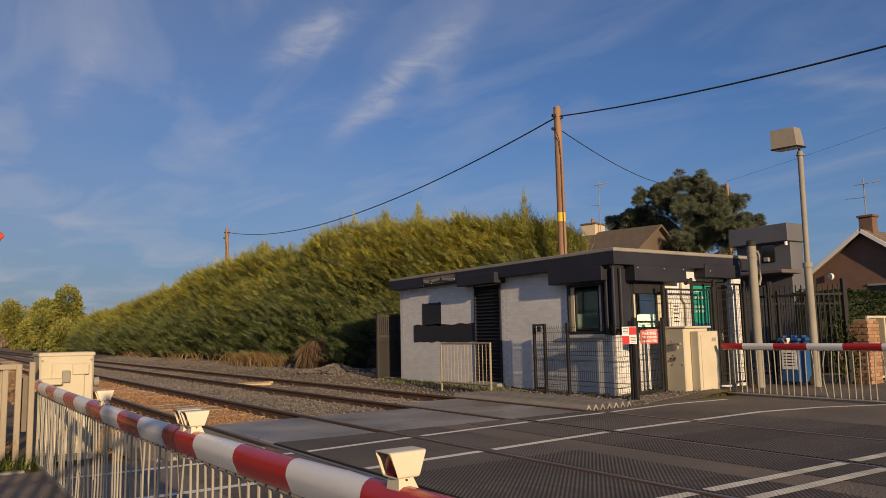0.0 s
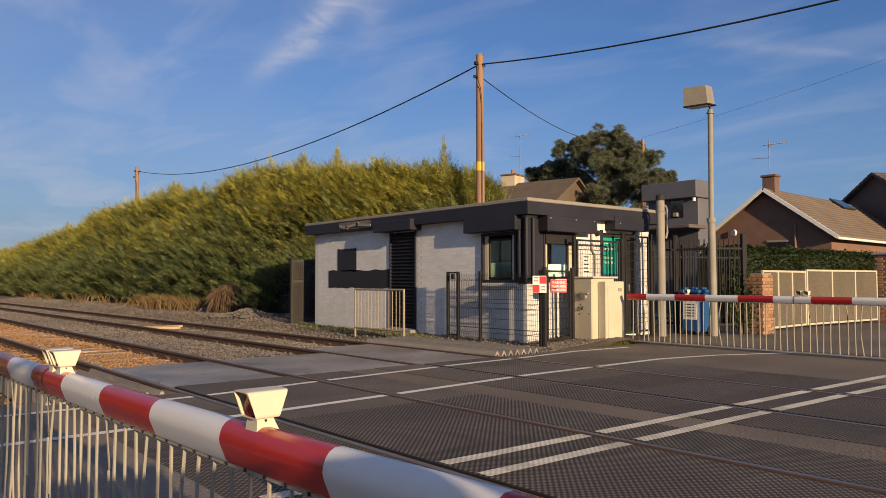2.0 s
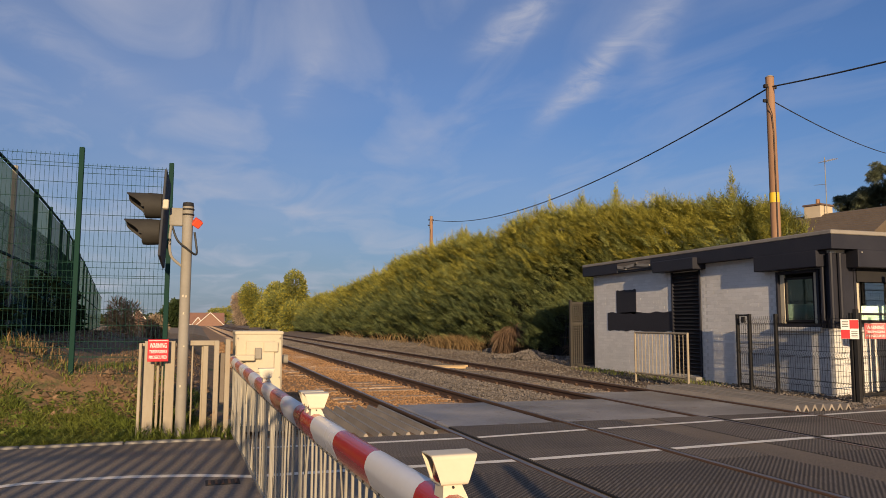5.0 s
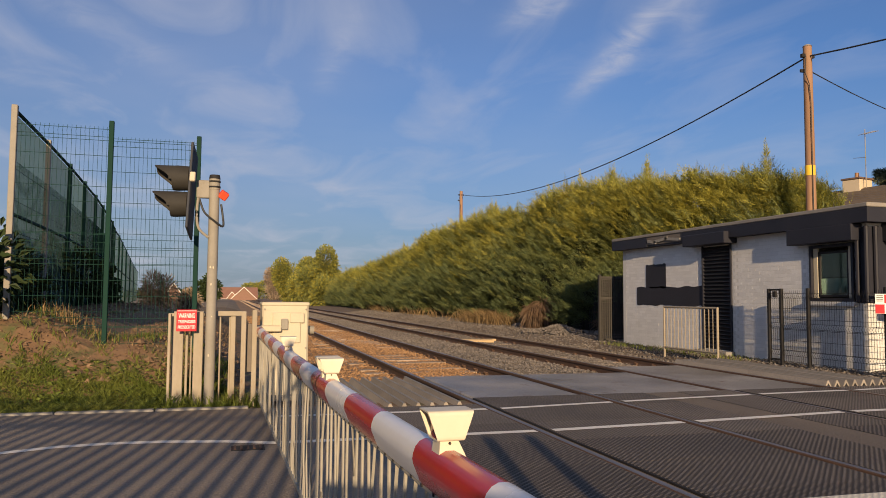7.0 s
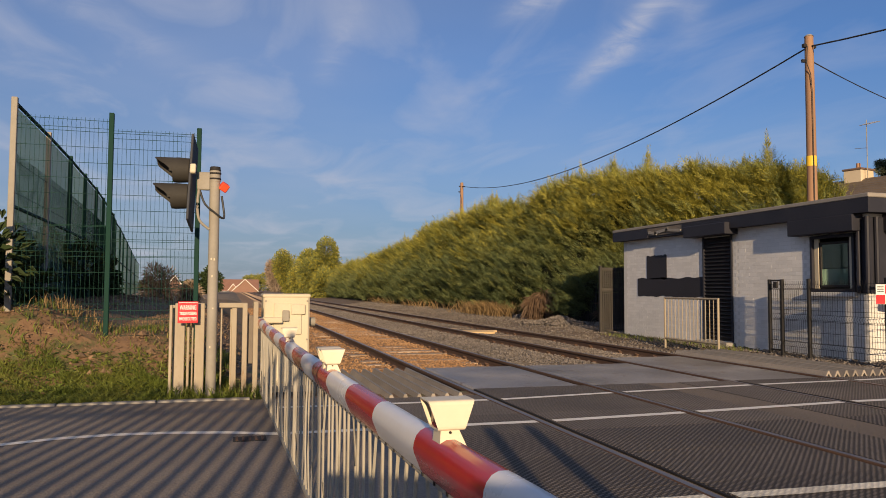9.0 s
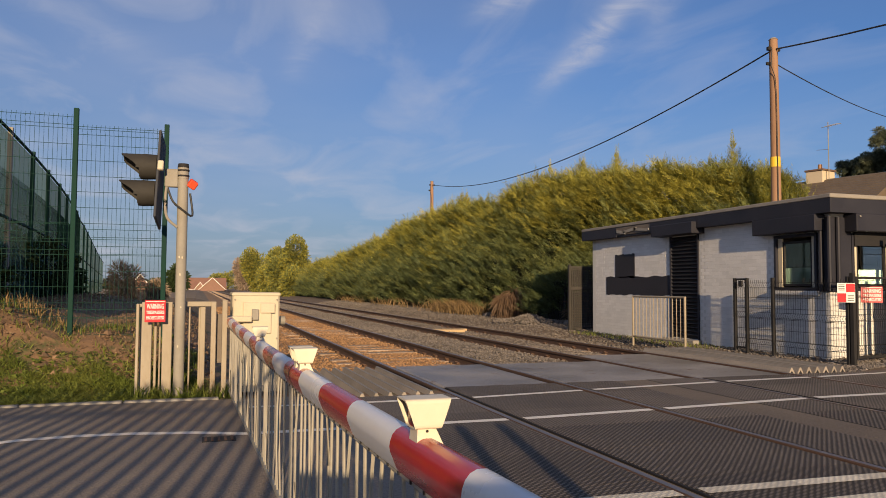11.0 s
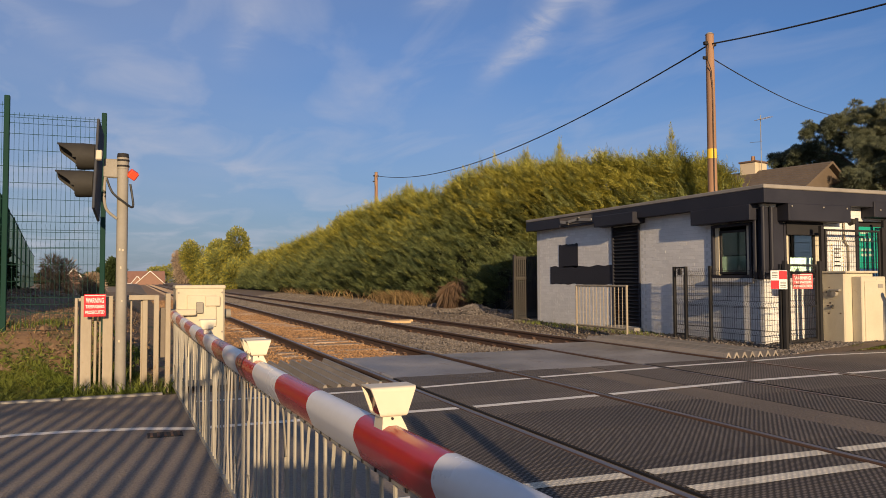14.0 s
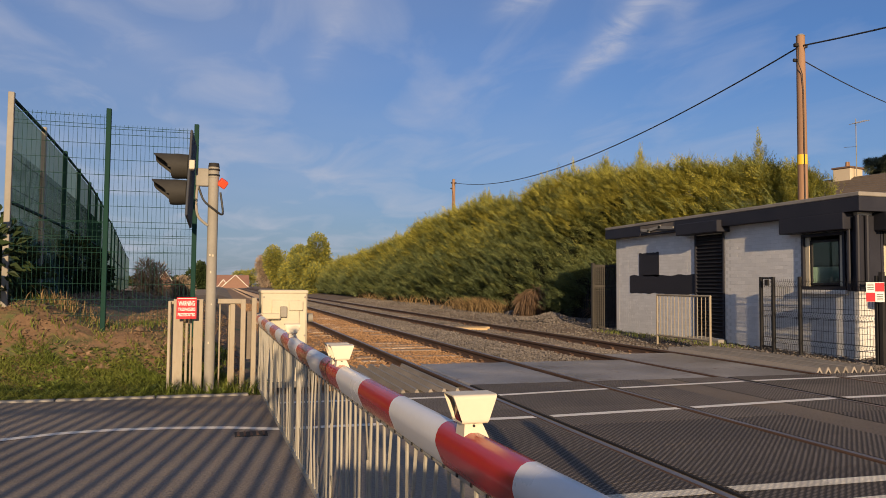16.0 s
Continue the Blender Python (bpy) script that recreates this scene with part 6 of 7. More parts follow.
def bush(name, label, category, c, r, n, mat_leaf, size, group="", up=0.4, spread=0.25, tip=None, slim=0.22):
    """A loose shrub or tree crown: inner lumps hidden under many small sprays, uneven outline."""
    t = thing(name, label, category, group, at=(c[0], c[1], c[2]))
    lumps = [(np.zeros(3), 1.0)] + [(np.array([rng.normal(0, 0.45), rng.normal(0, 0.45), rng.normal(0.05, 0.4)]), rng.uniform(0.45, 0.75)) for _ in range(7)]
    Pn, Dn = [], []
    for _ in range(n):
        lc, lr = lumps[rng.integers(0, len(lumps))]
        d = rng.normal(0, 1, 3)
        d /= np.linalg.norm(d)
        p = lc + d * lr * rng.uniform(0.55, 1.0)
        Pn.append(p)
        Dn.append(d + np.array([0, 0, up]))
    Pn, Dn = np.array(Pn), np.array(Dn)
    Pn *= np.array([r[0], r[1], r[2]])
    Pn[:, 2] += r[2] * 0.95
    keep = Pn[:, 2] > 0
    Pn, Dn = Pn[keep], Dn[keep] + rng.normal(0, spread, Pn[keep].shape)
    Ln = rng.uniform(0.6, 1.3, len(Pn)) * size
    mats = [mat_leaf, tip] if tip else [mat_leaf]
    mi = (rng.uniform(0, 1, len(Pn)) < 0.45).astype(int) if tip else np.zeros(len(Pn), int)
    sprays("foliage", Pn, Dn, Ln, Ln * slim, mats, mi, t, "", 2)
    st = Shape()
    for k in range(5):
        a = rng.uniform(0, 6.28)
        e = Vector((math.cos(a) * r[0] * 0.5, math.sin(a) * r[1] * 0.5, r[2] * rng.uniform(0.9, 1.5)))
        st.tube([(0, 0, -0.1), tuple(e * 0.5 + Vector((0, 0, r[2] * 0.1))), tuple(e)], [0.05 * r[2], 0.035 * r[2], 0.012 * r[2]], 6)
    part("stems", st, M["bark"], t)
    return t


# conifers at the far end of the hedge
bush("conifer", "rounded yellow-green conifer beyond the hedge", "tree", (9.6, 100, 0), (2.4, 4.0, 3.5), 15000, M["hedge"], 0.40, tip=M["hedge_tip"], group="distant conifers", slim=0.20)
bush("conifer", "green conifer beyond the hedge", "tree", (9.6, 128, 0), (2.4, 5, 3.7), 10000, M["hedge"], 0.45, tip=M["hedge_tip"], group="distant conifers", slim=0.20)
bush("conifer", "bright yellow-green conifer beyond the hedge", "tree", (9.5, 162, 0), (2.8, 6, 4.5), 10000, M["hedge_tip"], 0.5, tip=M["hedge"], group="distant conifers")
bush("bare_tree", "brown leafless tree beyond the hedge", "tree", (9.5, 225, 0), (2.5, 4, 4.6), 6000, M["twig"], 1.0, slim=0.07)
bush("conifer", "distant low green conifer beside the railway", "tree", (8.5, 330, 0), (7, 9, 4.0), 4000, M["hedge"], 0.8, tip=M["hedge_tip"], group="distant conifers", slim=0.20)
bush("dead_palm", "drooping dead brown fronds at the foot of the hedge", "plant", (8.95, 23.4, 0.1), (0.42, 0.45, 0.52), 2600, M["dead"], 0.5, up=-1.3, slim=0.04)
bush("shrub", "dark brown undergrowth beside the wooden fence", "shrub", (9.9, 18.0, 0.0), (0.7, 1.2, 0.5), 2000, M["dead"], 0.4, up=0.2, slim=0.05)

# dark wooden fence panel and old paling by the hut
wf = thing("wooden_fence", "weathered grey lattice fence panel beside the hut", "fence", at=(0, 0, 0))
for k in range(15):
    x = 7.60 + k * 0.068
    part("slat", Shape().box(x, 15.85, 0.02, x + 0.034, 15.866, 1.80), M["lattice"], wf)
for k in range(24):
    z = 0.06 + k * 0.074
    part("cross_slat", Shape().box(7.575, 15.868, z, 8.615, 15.880, z + 0.030), M["lattice"], wf)
for z in (0.0, 1.20, 1.80):
    part("rail", Shape().box(7.565, 15.846, z, 8.625, 15.89, z + 0.07, 0.006), M["lattice"], wf)
for x in (7.50, 8.625):
    part("post", Shape().box(x, 15.83, -0.1, x + 0.07, 15.93, 1.92, 0.008), M["lattice"], wf)
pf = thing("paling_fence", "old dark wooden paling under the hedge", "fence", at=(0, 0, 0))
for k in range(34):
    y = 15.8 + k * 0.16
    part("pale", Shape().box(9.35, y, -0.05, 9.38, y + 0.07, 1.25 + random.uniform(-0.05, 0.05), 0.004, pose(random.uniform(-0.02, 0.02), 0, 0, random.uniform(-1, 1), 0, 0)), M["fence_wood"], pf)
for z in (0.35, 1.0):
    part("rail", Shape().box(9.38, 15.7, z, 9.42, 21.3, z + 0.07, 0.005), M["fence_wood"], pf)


# ---- grasses ----
def blades(name, x, y, z, h, material, label, category, bend=0.35):
    n = len(x)
    a = rng.uniform(0, 6.28, n)
    w = 0.004 + h * 0.018
    dx, dy = np.cos(a), np.sin(a)
    lx, ly = rng.normal(0, bend, n) * h, rng.normal(0, bend, n) * h
    p0 = np.stack([x - dx * w, y - dy * w, z], 1)
    p1 = np.stack([x + dx * w, y + dy * w, z], 1)
    p2 = np.stack([x + dx * w * 0.7 + lx * 0.4, y + dy * w * 0.7 + ly * 0.4, z + h * 0.6], 1)
    p3 = np.stack([x - dx * w * 0.7 + lx * 0.4, y - dy * w * 0.7 + ly * 0.4, z + h * 0.6], 1)
    p4 = np.stack([x + lx, y + ly, z + h * 0.95], 1)
    v = np.stack([p0, p1, p2, p3, p4], 1).reshape(-1, 3)
    k = 5 * np.arange(n)[:, None]
    f = np.concatenate([k + np.array([[0, 1, 2]]), k + np.array([[0, 2, 3]]), k + np.array([[3, 2, 4]])], 0)
    ob = new(name, cloud_mesh(name, v, f, [material]))
    return tagged(ob, label, category, kind="stuff")


def gz(x, y):
    return np.array([ground_z(a, b) for a, b in zip(x, y)])


n = 150000
gx = -2.75 - 8.5 * rng.uniform(0, 1, n) ** 1.3
gy = 4.72 + 3.2 * rng.uniform(0, 1, n) ** 1.7
edge = 5.72 + 0.16 * np.sin(gx * 2.3) + 0.14 * np.sin(gx * 6.1 + 1)
tuft = np.sin(gx * 9.0 + 2 * np.sin(gy * 7)) * np.sin(gy * 11.0 + 2 * np.sin(gx * 5)) + 0.5 * np.sin(gx * 23 + gy * 17)
keep = ((gy < edge) & (tuft > rng.uniform(-2.6, -0.1, n))) | (rng.uniform(0, 1, n) < 0.16 * (gy < 7.6) * (tuft > 0.2))
gx, gy, tuft = gx[keep], gy[keep], tuft[keep]
blades("grass", gx, gy, gz(gx, gy) - 0.01, rng.uniform(0.03, 0.075, len(gx)) * (1.1 + 0.7 * np.clip(tuft, -0.5, 1)), M["grass"], "rough tufted green grass on the verge", "grass", 0.75)
# low leafy weeds among the grass
n = 5200
gx, gy = -2.8 - 6.5 * rng.uniform(0, 1, n), 4.76 + 1.25 * rng.uniform(0, 1, n) ** 1.3
aw = rng.uniform(0, 6.28, n)
sprays("weeds", np.stack([gx, gy, gz(gx, gy) + 0.02], 1), np.stack([np.cos(aw), np.sin(aw), rng.uniform(0.2, 1.0, n)], 1), rng.uniform(0.04, 0.10, n), rng.uniform(0.008, 0.020, n), [M["grass"], M["ivy"]], rng.integers(0, 2, n), None, "", 1)
tagged(bpy.data.objects["weeds"], "low broad-leaved weeds among the verge grass", "weeds", kind="stuff")
n = 900
gx, gy = rng.uniform(-9, -2.6, n), 6.3 + 20 * rng.uniform(0, 1, n) ** 1.6
blades("grass", gx, gy, gz(gx, gy) - 0.01, rng.uniform(0.04, 0.11, n), M["straw"], "thin dry grass on the earth bank", "grass", 0.7)
n = 120
gx, gy = rng.normal(-4.75, 0.22, n), rng.normal(7.0, 0.18, n)
blades("grass", gx, gy, gz(gx, gy), rng.uniform(0.10, 0.24, n), M["straw"], "tall dry grass tuft at the green fence", "grass", 0.5)
n = 2200
gx = np.concatenate([rng.normal(8.75, 0.3, n), rng.normal(8.9, 0.25, n // 6)])
gy = np.concatenate([rng.normal(29.3, 1.5, n), rng.uniform(28, 60, n // 6)])
blades("grass", gx, gy, np.zeros(len(gx)) + 0.05, rng.uniform(0.3, 0.75, len(gx)), M["straw"], "dry straw-coloured grass along the hedge foot", "grass", 0.7)
n = 700
gx, gy = np.concatenate([rng.uniform(6.95, 7.65, n), rng.uniform(8.4, 9.6, n // 2)]), np.concatenate([rng.uniform(9.0, 15.0, n), rng.uniform(5.2, 5.45, n // 2)])
blades("weeds", gx, gy, np.full(len(gx), -0.02), rng.uniform(0.03, 0.12, len(gx)), M["grass"], "low weeds growing along the hut wall", "weeds", 0.7)
n = 500
gx, gy = rng.uniform(-3.5, -2.4, n), rng.uniform(4.75, 5.1, n)
blades("weeds", gx, gy, np.full(n, -0.02), rng.uniform(0.06, 0.2, n), M["grass"], "weeds growing at the foot of the steel fence", "weeds", 0.5)
# rubble on the bank: clods and stones
n = 22000
x, y = rng.uniform(-9, -2.6, n), 5.5 + 16 * rng.uniform(0, 1, n) ** 1.6
s = rng.uniform(0.006, 0.020, n) * (1 + (rng.uniform(0, 1, n) < 0.035) * rng.uniform(0.8, 2.6, n))
base = np.array([(1, 0, 0), (0, 1, 0), (-1, 0, 0), (0, -1, 0), (0, 0, 0.7), (0, 0, -0.7)], float)
v = (base[None] * rng.uniform(0.6, 1.2, (n, 6, 1)) + rng.normal(0, 0.15, (n, 6, 3))) * s[:, None, None] + np.stack([x, y, gz(x, y) + s * 0.2], 1)[:, None]
f = np.array([(0, 1, 4), (1, 2, 4), (2, 3, 4), (3, 0, 4), (1, 0, 5), (2, 1, 5), (3, 2, 5), (0, 3, 5)])
rub = new("rubble", cloud_mesh("rubble", v.reshape(-1, 3), (f[None] + 6 * np.arange(n)[:, None, None]).reshape(-1, 3), [M["clod"]]))
tagged(rub, "brown clods and stones scattered on the earth bank", "rubble", kind="stuff")
for x, y, s in ((8.55, 25.0, 0.16), (8.45, 19.0, 0.12), (8.7, 18.2, 0.14), (8.3, 17.4, 0.10)):
    rk = Shape().box(-s, -s * 1.3, -s * 0.4, s, s * 1.3, s * 0.8, s * 0.35)
    o = solid("rock", rk, M["stone"], "pale loose rock lying on the ballast shoulder", "rock", "loose rocks")
    o.location, o.rotation_euler = (x, y, 0.06), (0.2, 0.1, s * 20)

# low heap of broken stone at the hedge foot
hx, hy = rng.normal(8.25, 0.45, 900), rng.normal(20.4, 0.9, 900)
hz = 0.04 + 0.24 * np.exp(-((hx - 8.35) / 0.5) ** 2 - ((hy - 20.4) / 1.0) ** 2)
hs_ = rng.uniform(0.025, 0.075, 900)
v = (base[None] * rng.uniform(0.6, 1.2, (900, 6, 1)) + rng.normal(0, 0.15, (900, 6, 3))) * hs_[:, None, None] + np.stack([hx, hy, hz], 1)[:, None]
heap = new("stone_heap", cloud_mesh("stone_heap", v.reshape(-1, 3), (f[None] + 6 * np.arange(900)[:, None, None]).reshape(-1, 3), [M["stone"]]))
tagged(heap, "low heap of broken grey stone beside the hedge", "stone heap", kind="stuff")

# ---- green sports fence ----
gf = thing("mesh_fence", "tall green welded mesh fence on the bank", "fence", at=(0, 0, 0))
GB = 0.60
for x, y, top in ((-5.44, 6.50, 3.55), (-4.32, 6.52, 3.46), (-3.24, 6.48, 3.32)):
    part("post", Shape().box(x - 0.03, y - 0.03, 0.2, x + 0.03, y + 0.03, top, 0.006), M["green_post"], gf)
for (xa, ya), (xb, yb), h in (((-5.41, 6.50), (-4.35, 6.52), 2.78), ((-4.29, 6.52), (-3.27, 6.48), 2.66)):
    m, L = oriented((xa, ya, 0), (xb, yb, 0), GB)
    o = part("mesh_panel", mesh_wires(L, h, 0.052, 0.2, 0.0021, (0.10, 0.40, 0.48, 0.97)), M["green_post"], gf)
    o.matrix_basis = m
sf = thing("screened_fence", "long green fence with windbreak netting beside the sports ground", "fence", at=(0, 0, 0))
SP = [(-5.44, 6.50), (-5.53, 8.72), (-5.64, 10.9), (-5.78, 13.1), (-5.92, 15.3), (-6.1, 17.5), (-6.3, 19.7), (-6.5, 22.0), (-6.8, 24.6), (-7.1, 28), (-7.5, 32), (-8.1, 38), (-9.0, 47), (-10.3, 60), (-12.0, 78)]
for k, (a, b) in enumerate(zip(SP, SP[1:])):
    m, L = oriented((*a, 0), (*b, 0), 0.0)
    o = part("post", Shape().box(-0.035, -0.035, 0.2, 0.035, 0.035, 3.58, 0.006), M["galv"] if k in (0, 1) else M["green_post"], sf, "pale metal post" if k in (0, 1) else "")
    o.matrix_basis = m
    o = part("net", Shape().box(0.04, 0.03, 1.45, L - 0.04, 0.036, 3.50), M["green_net"], sf, "green windbreak netting")
    o.matrix_basis = m
    o = part("net", Shape().box(0.04, 0.03, 0.75, L - 0.04, 0.036, 1.44), M["green_net"], sf, "green windbreak netting")
    o.matrix_basis = m
    for z in (0.72, 1.445, 2.2, 3.5):
        o = part("rail", Shape().box(0.035, -0.02, z, L - 0.035, 0.02, z + 0.035, 0.004), M["green_post"], sf)
        o.matrix_basis = m
    if k < 6:
        o = part("mesh_panel", mesh_wires(L, 2.9, 0.06, 0.4, 0.0022, (0.3, 0.6)), M["green_post"], sf)
        o.matrix_basis = m
for k in range(7):
    y = 7.6 + k * 2.2
    bush("shrub", "dark evergreen shrub behind the netted fence", "shrub", (-6.2 - 0.10 * k, y, GB - 0.1), (0.6, 1.35, 0.78), 1900, M["shrub"], 0.20, group="shrubs behind the fence")
bush("shrub", "green leafy shrub at the road end of the fence", "shrub", (-6.5, 6.3, 0.5), (0.7, 0.6, 0.85), 1400, M["ivy"], 0.2)
for x, y, r, h in ((-5.42, 28, 0.46, 0.76), (-4.75, 33, 0.4, 0.40)):
    bush("bare_shrub", "brown leafless shrub at the edge of the railway", "shrub", (x, y, 0.55), (r, r, h), 2600, M["twig"], 0.34, group="leafless shrubs", slim=0.03)
bush("shrub", "ivy growing over the brick pillar", "shrub", (13.25, 5.0, 0.0), (0.30, 0.30, 0.85), 1100, M["ivy"], 0.11)

# clipped dark hedge behind the gates
ch = thing("garden_hedge", "dark clipped garden hedge behind the gates", "hedge", at=(27.5, 7.9, 0))
# filler behind the leaves, its near-black colour acting as inner shade
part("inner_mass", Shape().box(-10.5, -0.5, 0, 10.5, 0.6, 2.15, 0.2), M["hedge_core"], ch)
n = 26000
Pc = np.stack([rng.uniform(-10.6, 10.6, n), rng.normal(-0.55, 0.06, n), rng.uniform(0.1, 2.25, n)], 1)
tp = rng.uniform(0, 1, n) < 0.35
Pc[tp, 1], Pc[tp, 2] = rng.uniform(-0.6, 0.6, tp.sum()), 2.18 + rng.normal(0, 0.05, tp.sum())
Dc = np.stack([rng.normal(0, 0.5, n), rng.normal(-0.8, 0.4, n), rng.normal(0.5, 0.4, n)], 1)
Lc = rng.uniform(0.06, 0.13, n)
sprays("foliage", Pc, Dc, Lc, Lc * 0.25, [M["shrub"]], np.zeros(n, int), ch, "", 2)


bush("shrub", "leafy green shrub growing over the garden hedge", "shrub", (30.0, 6.4, 0), (1.0, 0.9, 1.62), 4200, M["ivy"], 0.14)

# ---- pine tree ----
pine = thing("pine_tree", "broad dark green pine tree with irregular crown", "tree", at=(32.5, 23.6, 0))
tr = Shape().tube([(0, 0, -0.3), (0.1, 0.1, 3), (0.0, 0.3, 6), (0.4, 0.2, 9)], [0.30, 0.22, 0.14, 0.06], 10)
part("trunk", tr, M["bark"], pine, "", True)
# clumps of needles at the limb ends: across, height, radius
clumps = [(4.8, 8.5, 0.7), (3.8, 8.4, 0.9), (3.1, 8.7, 0.7), (2.4, 8.0, 1.1), (4.4, 7.6, 0.9), (3.4, 7.2, 1.1), (4.8, 7.2, 0.6), (2.0, 7.2, 1.1), (2.9, 6.3, 1.0), (1.4, 6.2, 1.2), (1.2, 9.6, 0.8), (0.2, 9.7, 0.9), (-0.8, 9.9, 0.9), (-1.8, 9.7, 0.9), (0.8, 9.0, 1.0), (-0.4, 8.9, 1.2), (-1.6, 8.8, 1.2), (-2.8, 8.7, 0.9), (-3.4, 8.5, 0.7), (0.1, 8.0, 1.2), (-1.2, 7.9, 1.3), (-2.6, 7.9, 1.1), (-0.2, 7.0, 1.3), (-1.6, 7.0, 1.3), (-3.0, 7.1, 0.9), (-1.0, 6.1, 1.4), (-2.4, 6.2, 1.2), (-4.3, 7.2, 0.7), (-5.0, 7.3, 0.7)]
Pp, Dp = [], []
for k, (s, z, r) in enumerate(clumps):
    c = np.array([rng.normal(0, 0.7), s * 0.92 + 0.55, z - 0.40])
    limb = Shape().tube([(0.05, 0.2, max(2.5, z - 2.2)), tuple(c * np.array([0.5, 0.5, 0]) + np.array([0, 0, z - 0.8])), tuple(c)], [0.12, 0.08, 0.03], 6)
    part("limb", limb, M["bark"], pine, "", True)
    for q in range(20):
        cc = c + rng.normal(0, 0.52, 3) * np.array([r, r, r * 0.75])
        d = rng.normal(0, 1, (290, 3))
        d /= np.linalg.norm(d, axis=1, keepdims=True)
        Pp.append(cc + d * np.array([0.27, 0.27, 0.17]) * r * rng.uniform(0.3, 1, (290, 1)))
        Dp.append(d + np.array([0, 0, 0.6]))
Pp, Dp = np.concatenate(Pp), np.concatenate(Dp)
Lp = rng.uniform(0.14, 0.28, len(Pp))
sprays("needles", Pp, Dp, Lp, Lp * 0.055, [M["pine"]], np.zeros(len(Pp), int), pine, "dark green needle tufts", 2)
telegraph_pole(32.4, 21.05, 9.2, 0.12, "weathered wooden pole standing before the pine tree")


# ---- houses ----
def gable_house(at, length, width, eave, ridge, wall_mat, roof_mat, label, barge=True):
    """A house with its gable at local x = 0 and its ridge along +x."""
    t = thing("house", label, "house", "houses beyond the crossing")
    t.matrix_basis = at
    h = width / 2
    s = Shape()
    s.face([(0, h, 0), (0, -h, 0), (0, -h, eave), (0, 0, ridge), (0, h, eave)])
    s.face([(length, -h, 0), (length, h, 0), (length, h, eave), (length, 0, ridge), (length, -h, eave)])
    s.face([(0, -h, 0), (length, -h, 0), (length, -h, eave), (0, -h, eave)])
    s.face([(length, h, 0), (0, h, 0), (0, h, eave), (length, h, eave)])
    part("wall", s, wall_mat, t)
    ov, th = 0.35, 0.12
    slope = (ridge - eave) / h
    top, low = [], []
    n = 16
    for k in range(n):
        for u, dz in ((k / n, 0.155), ((k + 1) / n, 0.185)):
            top.append((u * (h + ov), ridge - slope * u * (h + ov) + dz))
    low = [(h + ov, eave - slope * ov + 0.03), (0, ridge + 0.03)]
    prof = [(-y, z) for y, z in top] + [(-y, z) for y, z in low[:1]] + [(0, ridge + 0.03)] + low[:1] + [p for p in top[::-1]]
    part("roof", Shape().sweep(prof, [(-0.3, 0, 0), (length + 0.3, 0, 0)]), roof_mat, t)
    pitch = math.degrees(math.atan(slope))
    rafter = (h + ov) / math.cos(radians(pitch))
    for sg in (-1, 1) if barge else ():
        y1, z1 = sg * (h + ov), eave - slope * ov
        bg = Shape().box(-0.36, 0, -0.04, -0.31, sg * rafter, 0.12, 0.006, pose(0, 0, ridge + 0.03, -sg * pitch, 0, 0))
        part("bargeboard", bg, M["upvc"], t, "white bargeboard")
        part("gutter", Shape().box(-0.3, y1 - 0.06 if sg < 0 else y1, z1 - 0.02, length + 0.3, y1 if sg < 0 else y1 + 0.06, z1 + 0.08, 0.01), M["upvc"], t, "white gutter")
    return t


def chimney(parent, x, y, z0, z1, w, mat_, pots=1):
    c = part("chimney", Shape().box(x - w / 2, y - w * 0.6, z0, x + w / 2, y + w * 0.6, z1, 0.02), mat_, parent)
    part("chimney_cap", Shape().box(x - w / 2 - 0.06, y - w * 0.6 - 0.06, z1, x + w / 2 + 0.06, y + w * 0.6 + 0.06, z1 + 0.10, 0.02), M["brick_dark"], c)
    for k in range(pots):
        part("chimney_pot", Shape().tube([(x, y + 0.2 * k, z1 + 0.1), (x, y + 0.2 * k, z1 + 0.42)], [0.12, 0.10], 10), M["brick_pale"], c, "", True)
    return c


def aerial(x, y, z0, z1, label):
    t = thing("aerial", label, "aerial", "roof aerials", at=(x, y, z0))
    H = z1 - z0
    part("mast", Shape().tube([(0, 0, 0), (0, 0, H)], 0.022, 6), M["galv"], t)
    part("boom", Shape().tube([(-0.1, 0.35, H - 0.25), (0.1, -0.75, H - 0.22)], 0.015, 5), M["galv"], t)
    for k in range(7):
        part("element", Shape().box(-0.18, -0.7 + k * 0.13, H - 0.24, 0.18, -0.69 + k * 0.13, H - 0.225), M["galv"], t)
    part("cross_arm", Shape().tube([(0, -0.05, H * 0.55), (0, 0.8, H * 0.58)], 0.012, 5), M["galv"], t)
    return t


h1 = gable_house(pose(28, 11.75, 0, 0, 0, 3), 13, 5.2, 3.15, 5.05, M["brick"], M["tile_brown"], "red brick bungalow with brown tiled roof and white bargeboards")
chimney(h1, 0.5, 0.0, 4.6, 5.72, 0.46, M["brick_dark"], 0)
rw = part("roof_window", Shape().box(-0.80, -0.43, 0.0, 0.80, 0.43, 0.07, 0.01), M["dark_grey"], h1, "roof window with its sky glint coloured in as a blue pane")
rw.matrix_basis = pose(7.8, -0.37, 4.99, 36.2, 0, 0)
# blue colour on the pane in place of reflected sky
part("pane", Shape().box(-0.74, -0.37, 0.072, 0.74, 0.37, 0.078), M["blue_bin"], rw)
part("satellite_dish", Shape().tube([(-0.08, 1.40, 3.35), (-0.16, 1.42, 3.35)], [0.15, 0.12], 14), M["upvc"], h1, "small white dish", True)
wn1 = part("window", Shape().box(-0.03, -0.85, 2.42, 0.02, -0.05, 2.85, 0.01), M["mat_glass"], h1, "small dark gable window")
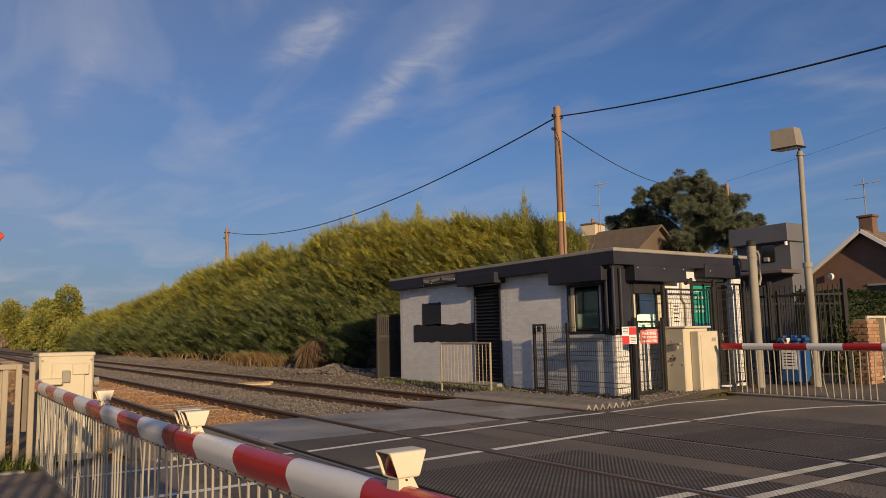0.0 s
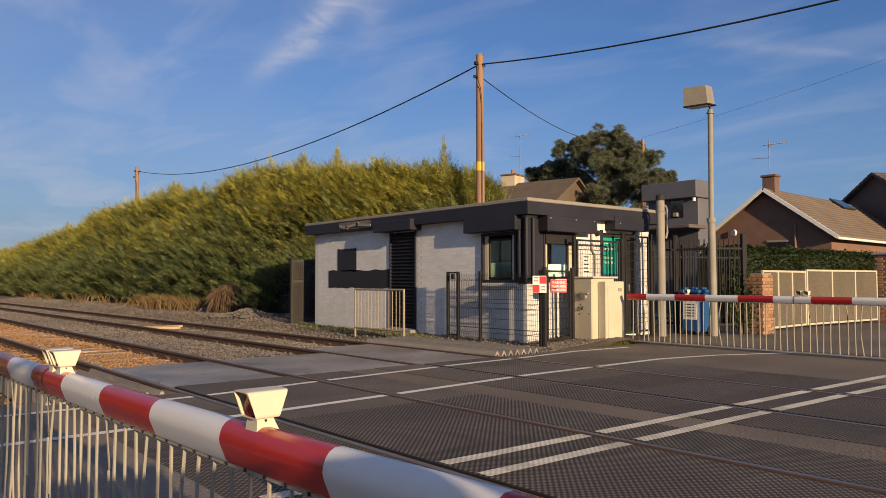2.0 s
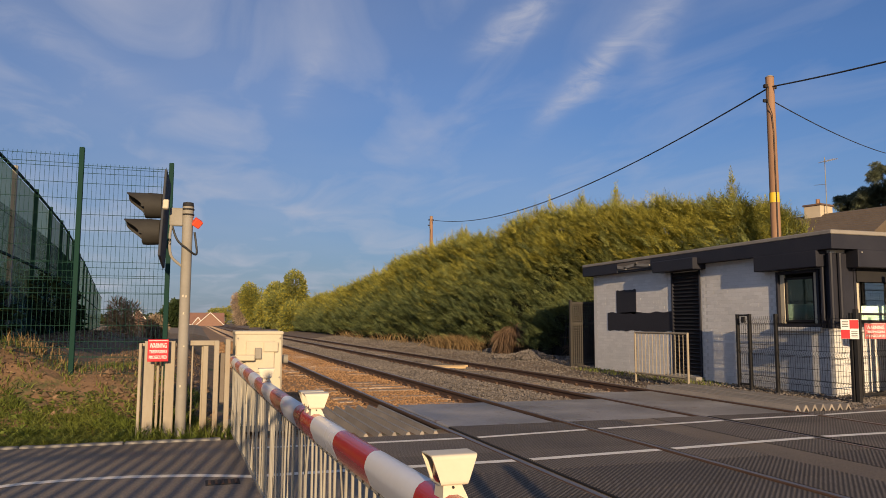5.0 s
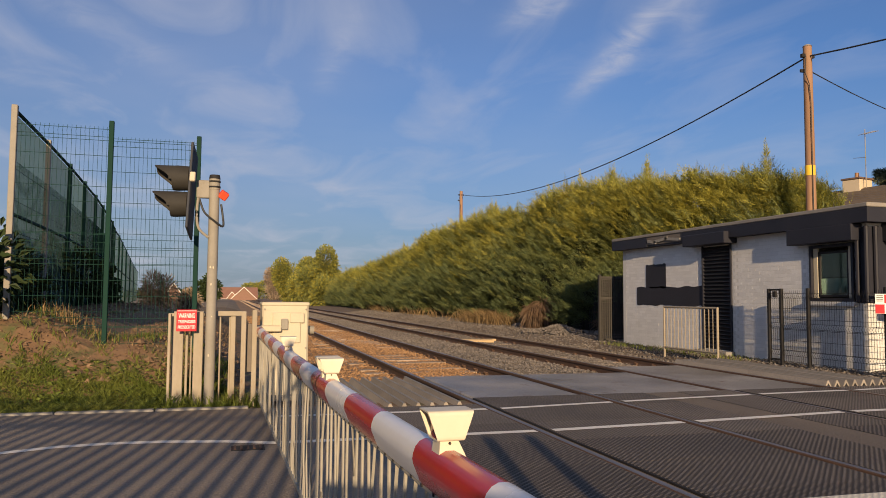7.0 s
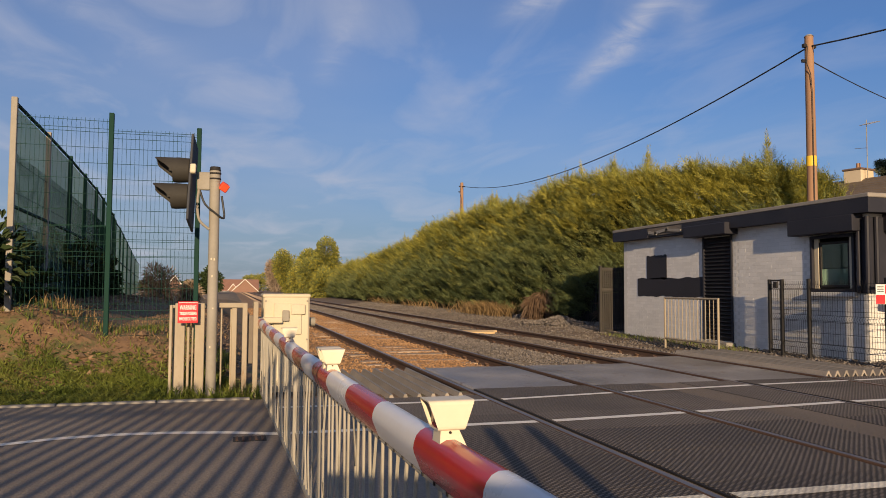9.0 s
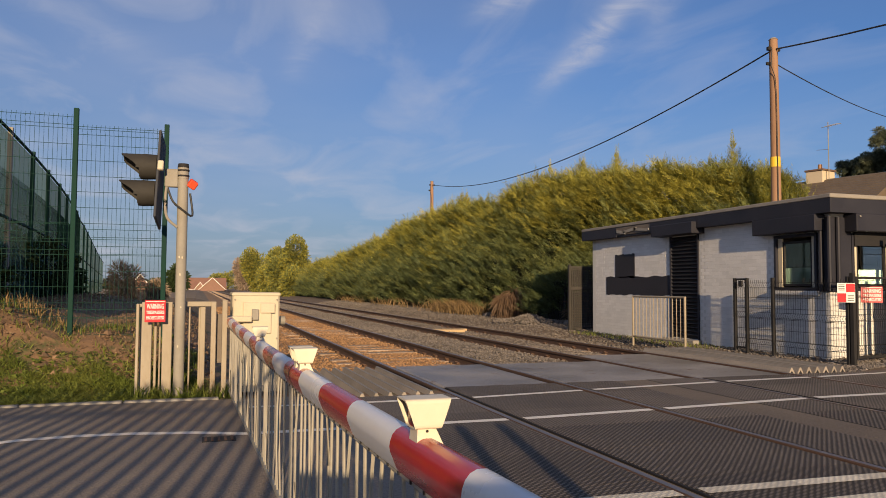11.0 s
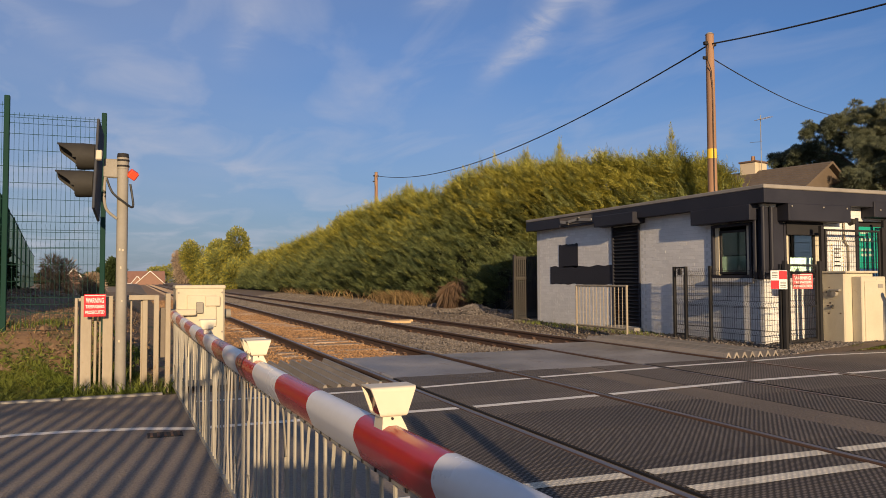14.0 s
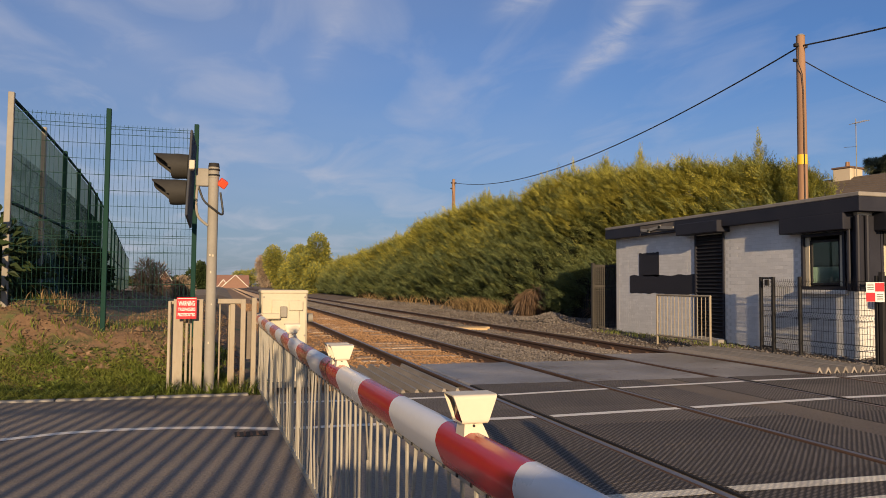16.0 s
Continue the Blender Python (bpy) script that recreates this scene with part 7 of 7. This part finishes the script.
part("lintel", Shape().box(-0.05, -0.9, 2.86, 0.0, 0.0, 2.95, 0.01), M["concrete"], wn1)
part("downpipe", Shape().tube([(-0.05, -1.2, 0), (-0.05, -1.2, 3.6)], 0.05, 6), M["brick"], h1)
aerial(28.55, 11.85, 5.6, 7.4, "thin television aerial on the brick chimney")
h2 = gable_house(pose(28.4, 30.2, 0, 0, 0, -76), 6.4, 8.0, 4.8, 7.0, M["tile_brown"], M["tile_brown"], "house with a brown hipped roof behind the hut", False)
chimney(h2, 2.2, 0.2, 6.2, 7.6, 0.95, M["render"])
aerial(29.0, 27.4, 6.9, 10.2, "tall thin television aerial on the roof")
h3 = gable_house(pose(38.6, 11.2, 0, 0, 0, -30), 12, 9, 4.2, 6.65, M["tile_grey"], M["tile_grey"], "house with a dark grey roof far behind", False)
# grey dormer building
gb = thing("house", "dark grey clad building with a flat overhanging roof", "house", at=(23.2, 12.2, 0))
part("wall", Shape().box(-1.2, -0.85, 0, -0.4, 1.35, 4.7, 0.02), M["grey_clad"], gb)
part("roof", Shape().box(-1.5, -0.95, 4.35, -0.3, 1.45, 5.0, 0.02), M["grey_clad"], gb)
part("lean_to_roof", Shape().box(-2.4, -1.2, 3.15, -1.2, 1.4, 3.28, 0.02, pose(0, 0, 0, 0, 0, 0)), M["tile_grey"], gb)
part("window", Shape().box(-1.23, -0.25, 3.65, -1.19, 0.30, 4.30, 0.01), M["mat_glass"], gb, "dark window")
part("security_lamp", Shape().box(-1.32, -0.02, 3.68, -1.2, 0.18, 3.84, 0.02), M["galv"], gb, "small grey wall lamp")
part("bracket", Shape().tube([(-1.4, -0.8, 4.2), (-1.4, -0.8, 4.34)], 0.06, 8), M["upvc"], gb)
# distant houses along the line
for x, y, yaw, ln, w, col in ((-13.6, 150, 97, 9, 5, "brick"), (-6.6, 256, 0, 12, 8, "brick"), (1.1, 246, 90, 7, 7.5, "brick"), (-2.6, 247, 90, 5, 2.6, "brick")):
    gable_house(pose(x, y, -2.4 if y > 200 else -2.9, 0, 0, yaw), ln, w, 2.9 if w > 3 else 3.2, 6.4 if w > 3 else 4.9, M[col], M["house_roof"], "distant house with a red-brown roof near the railway")
bush("tree", "distant dark tree behind the railway", "tree", (-6.7, 140, 0), (1.5, 1.5, 2.6), 2200, M["shrub"], 0.7)
for k in range(12):
    bush("tree_line", "distant dark trees along the horizon", "trees", (-60 + k * 9 + rng.uniform(-3, 3) + (20 if k > 5 else 0), 260 + rng.uniform(-20, 40), -0.5), (7, 5, 2.0), 700, M["shrub"], 1.5, group="distant trees on the horizon")

# ---- unseen posts behind the camera, added to cast shadow stripes on the deck ----
for x in (-1.98, -1.60):
    solid("bollard", Shape().box(x - 0.05, -5.06, -0.05, x + 0.05, -4.96, 1.68, 0.015), M["concrete"], "unseen square post added behind the camera to shade the deck", "post", "posts beside the footway")
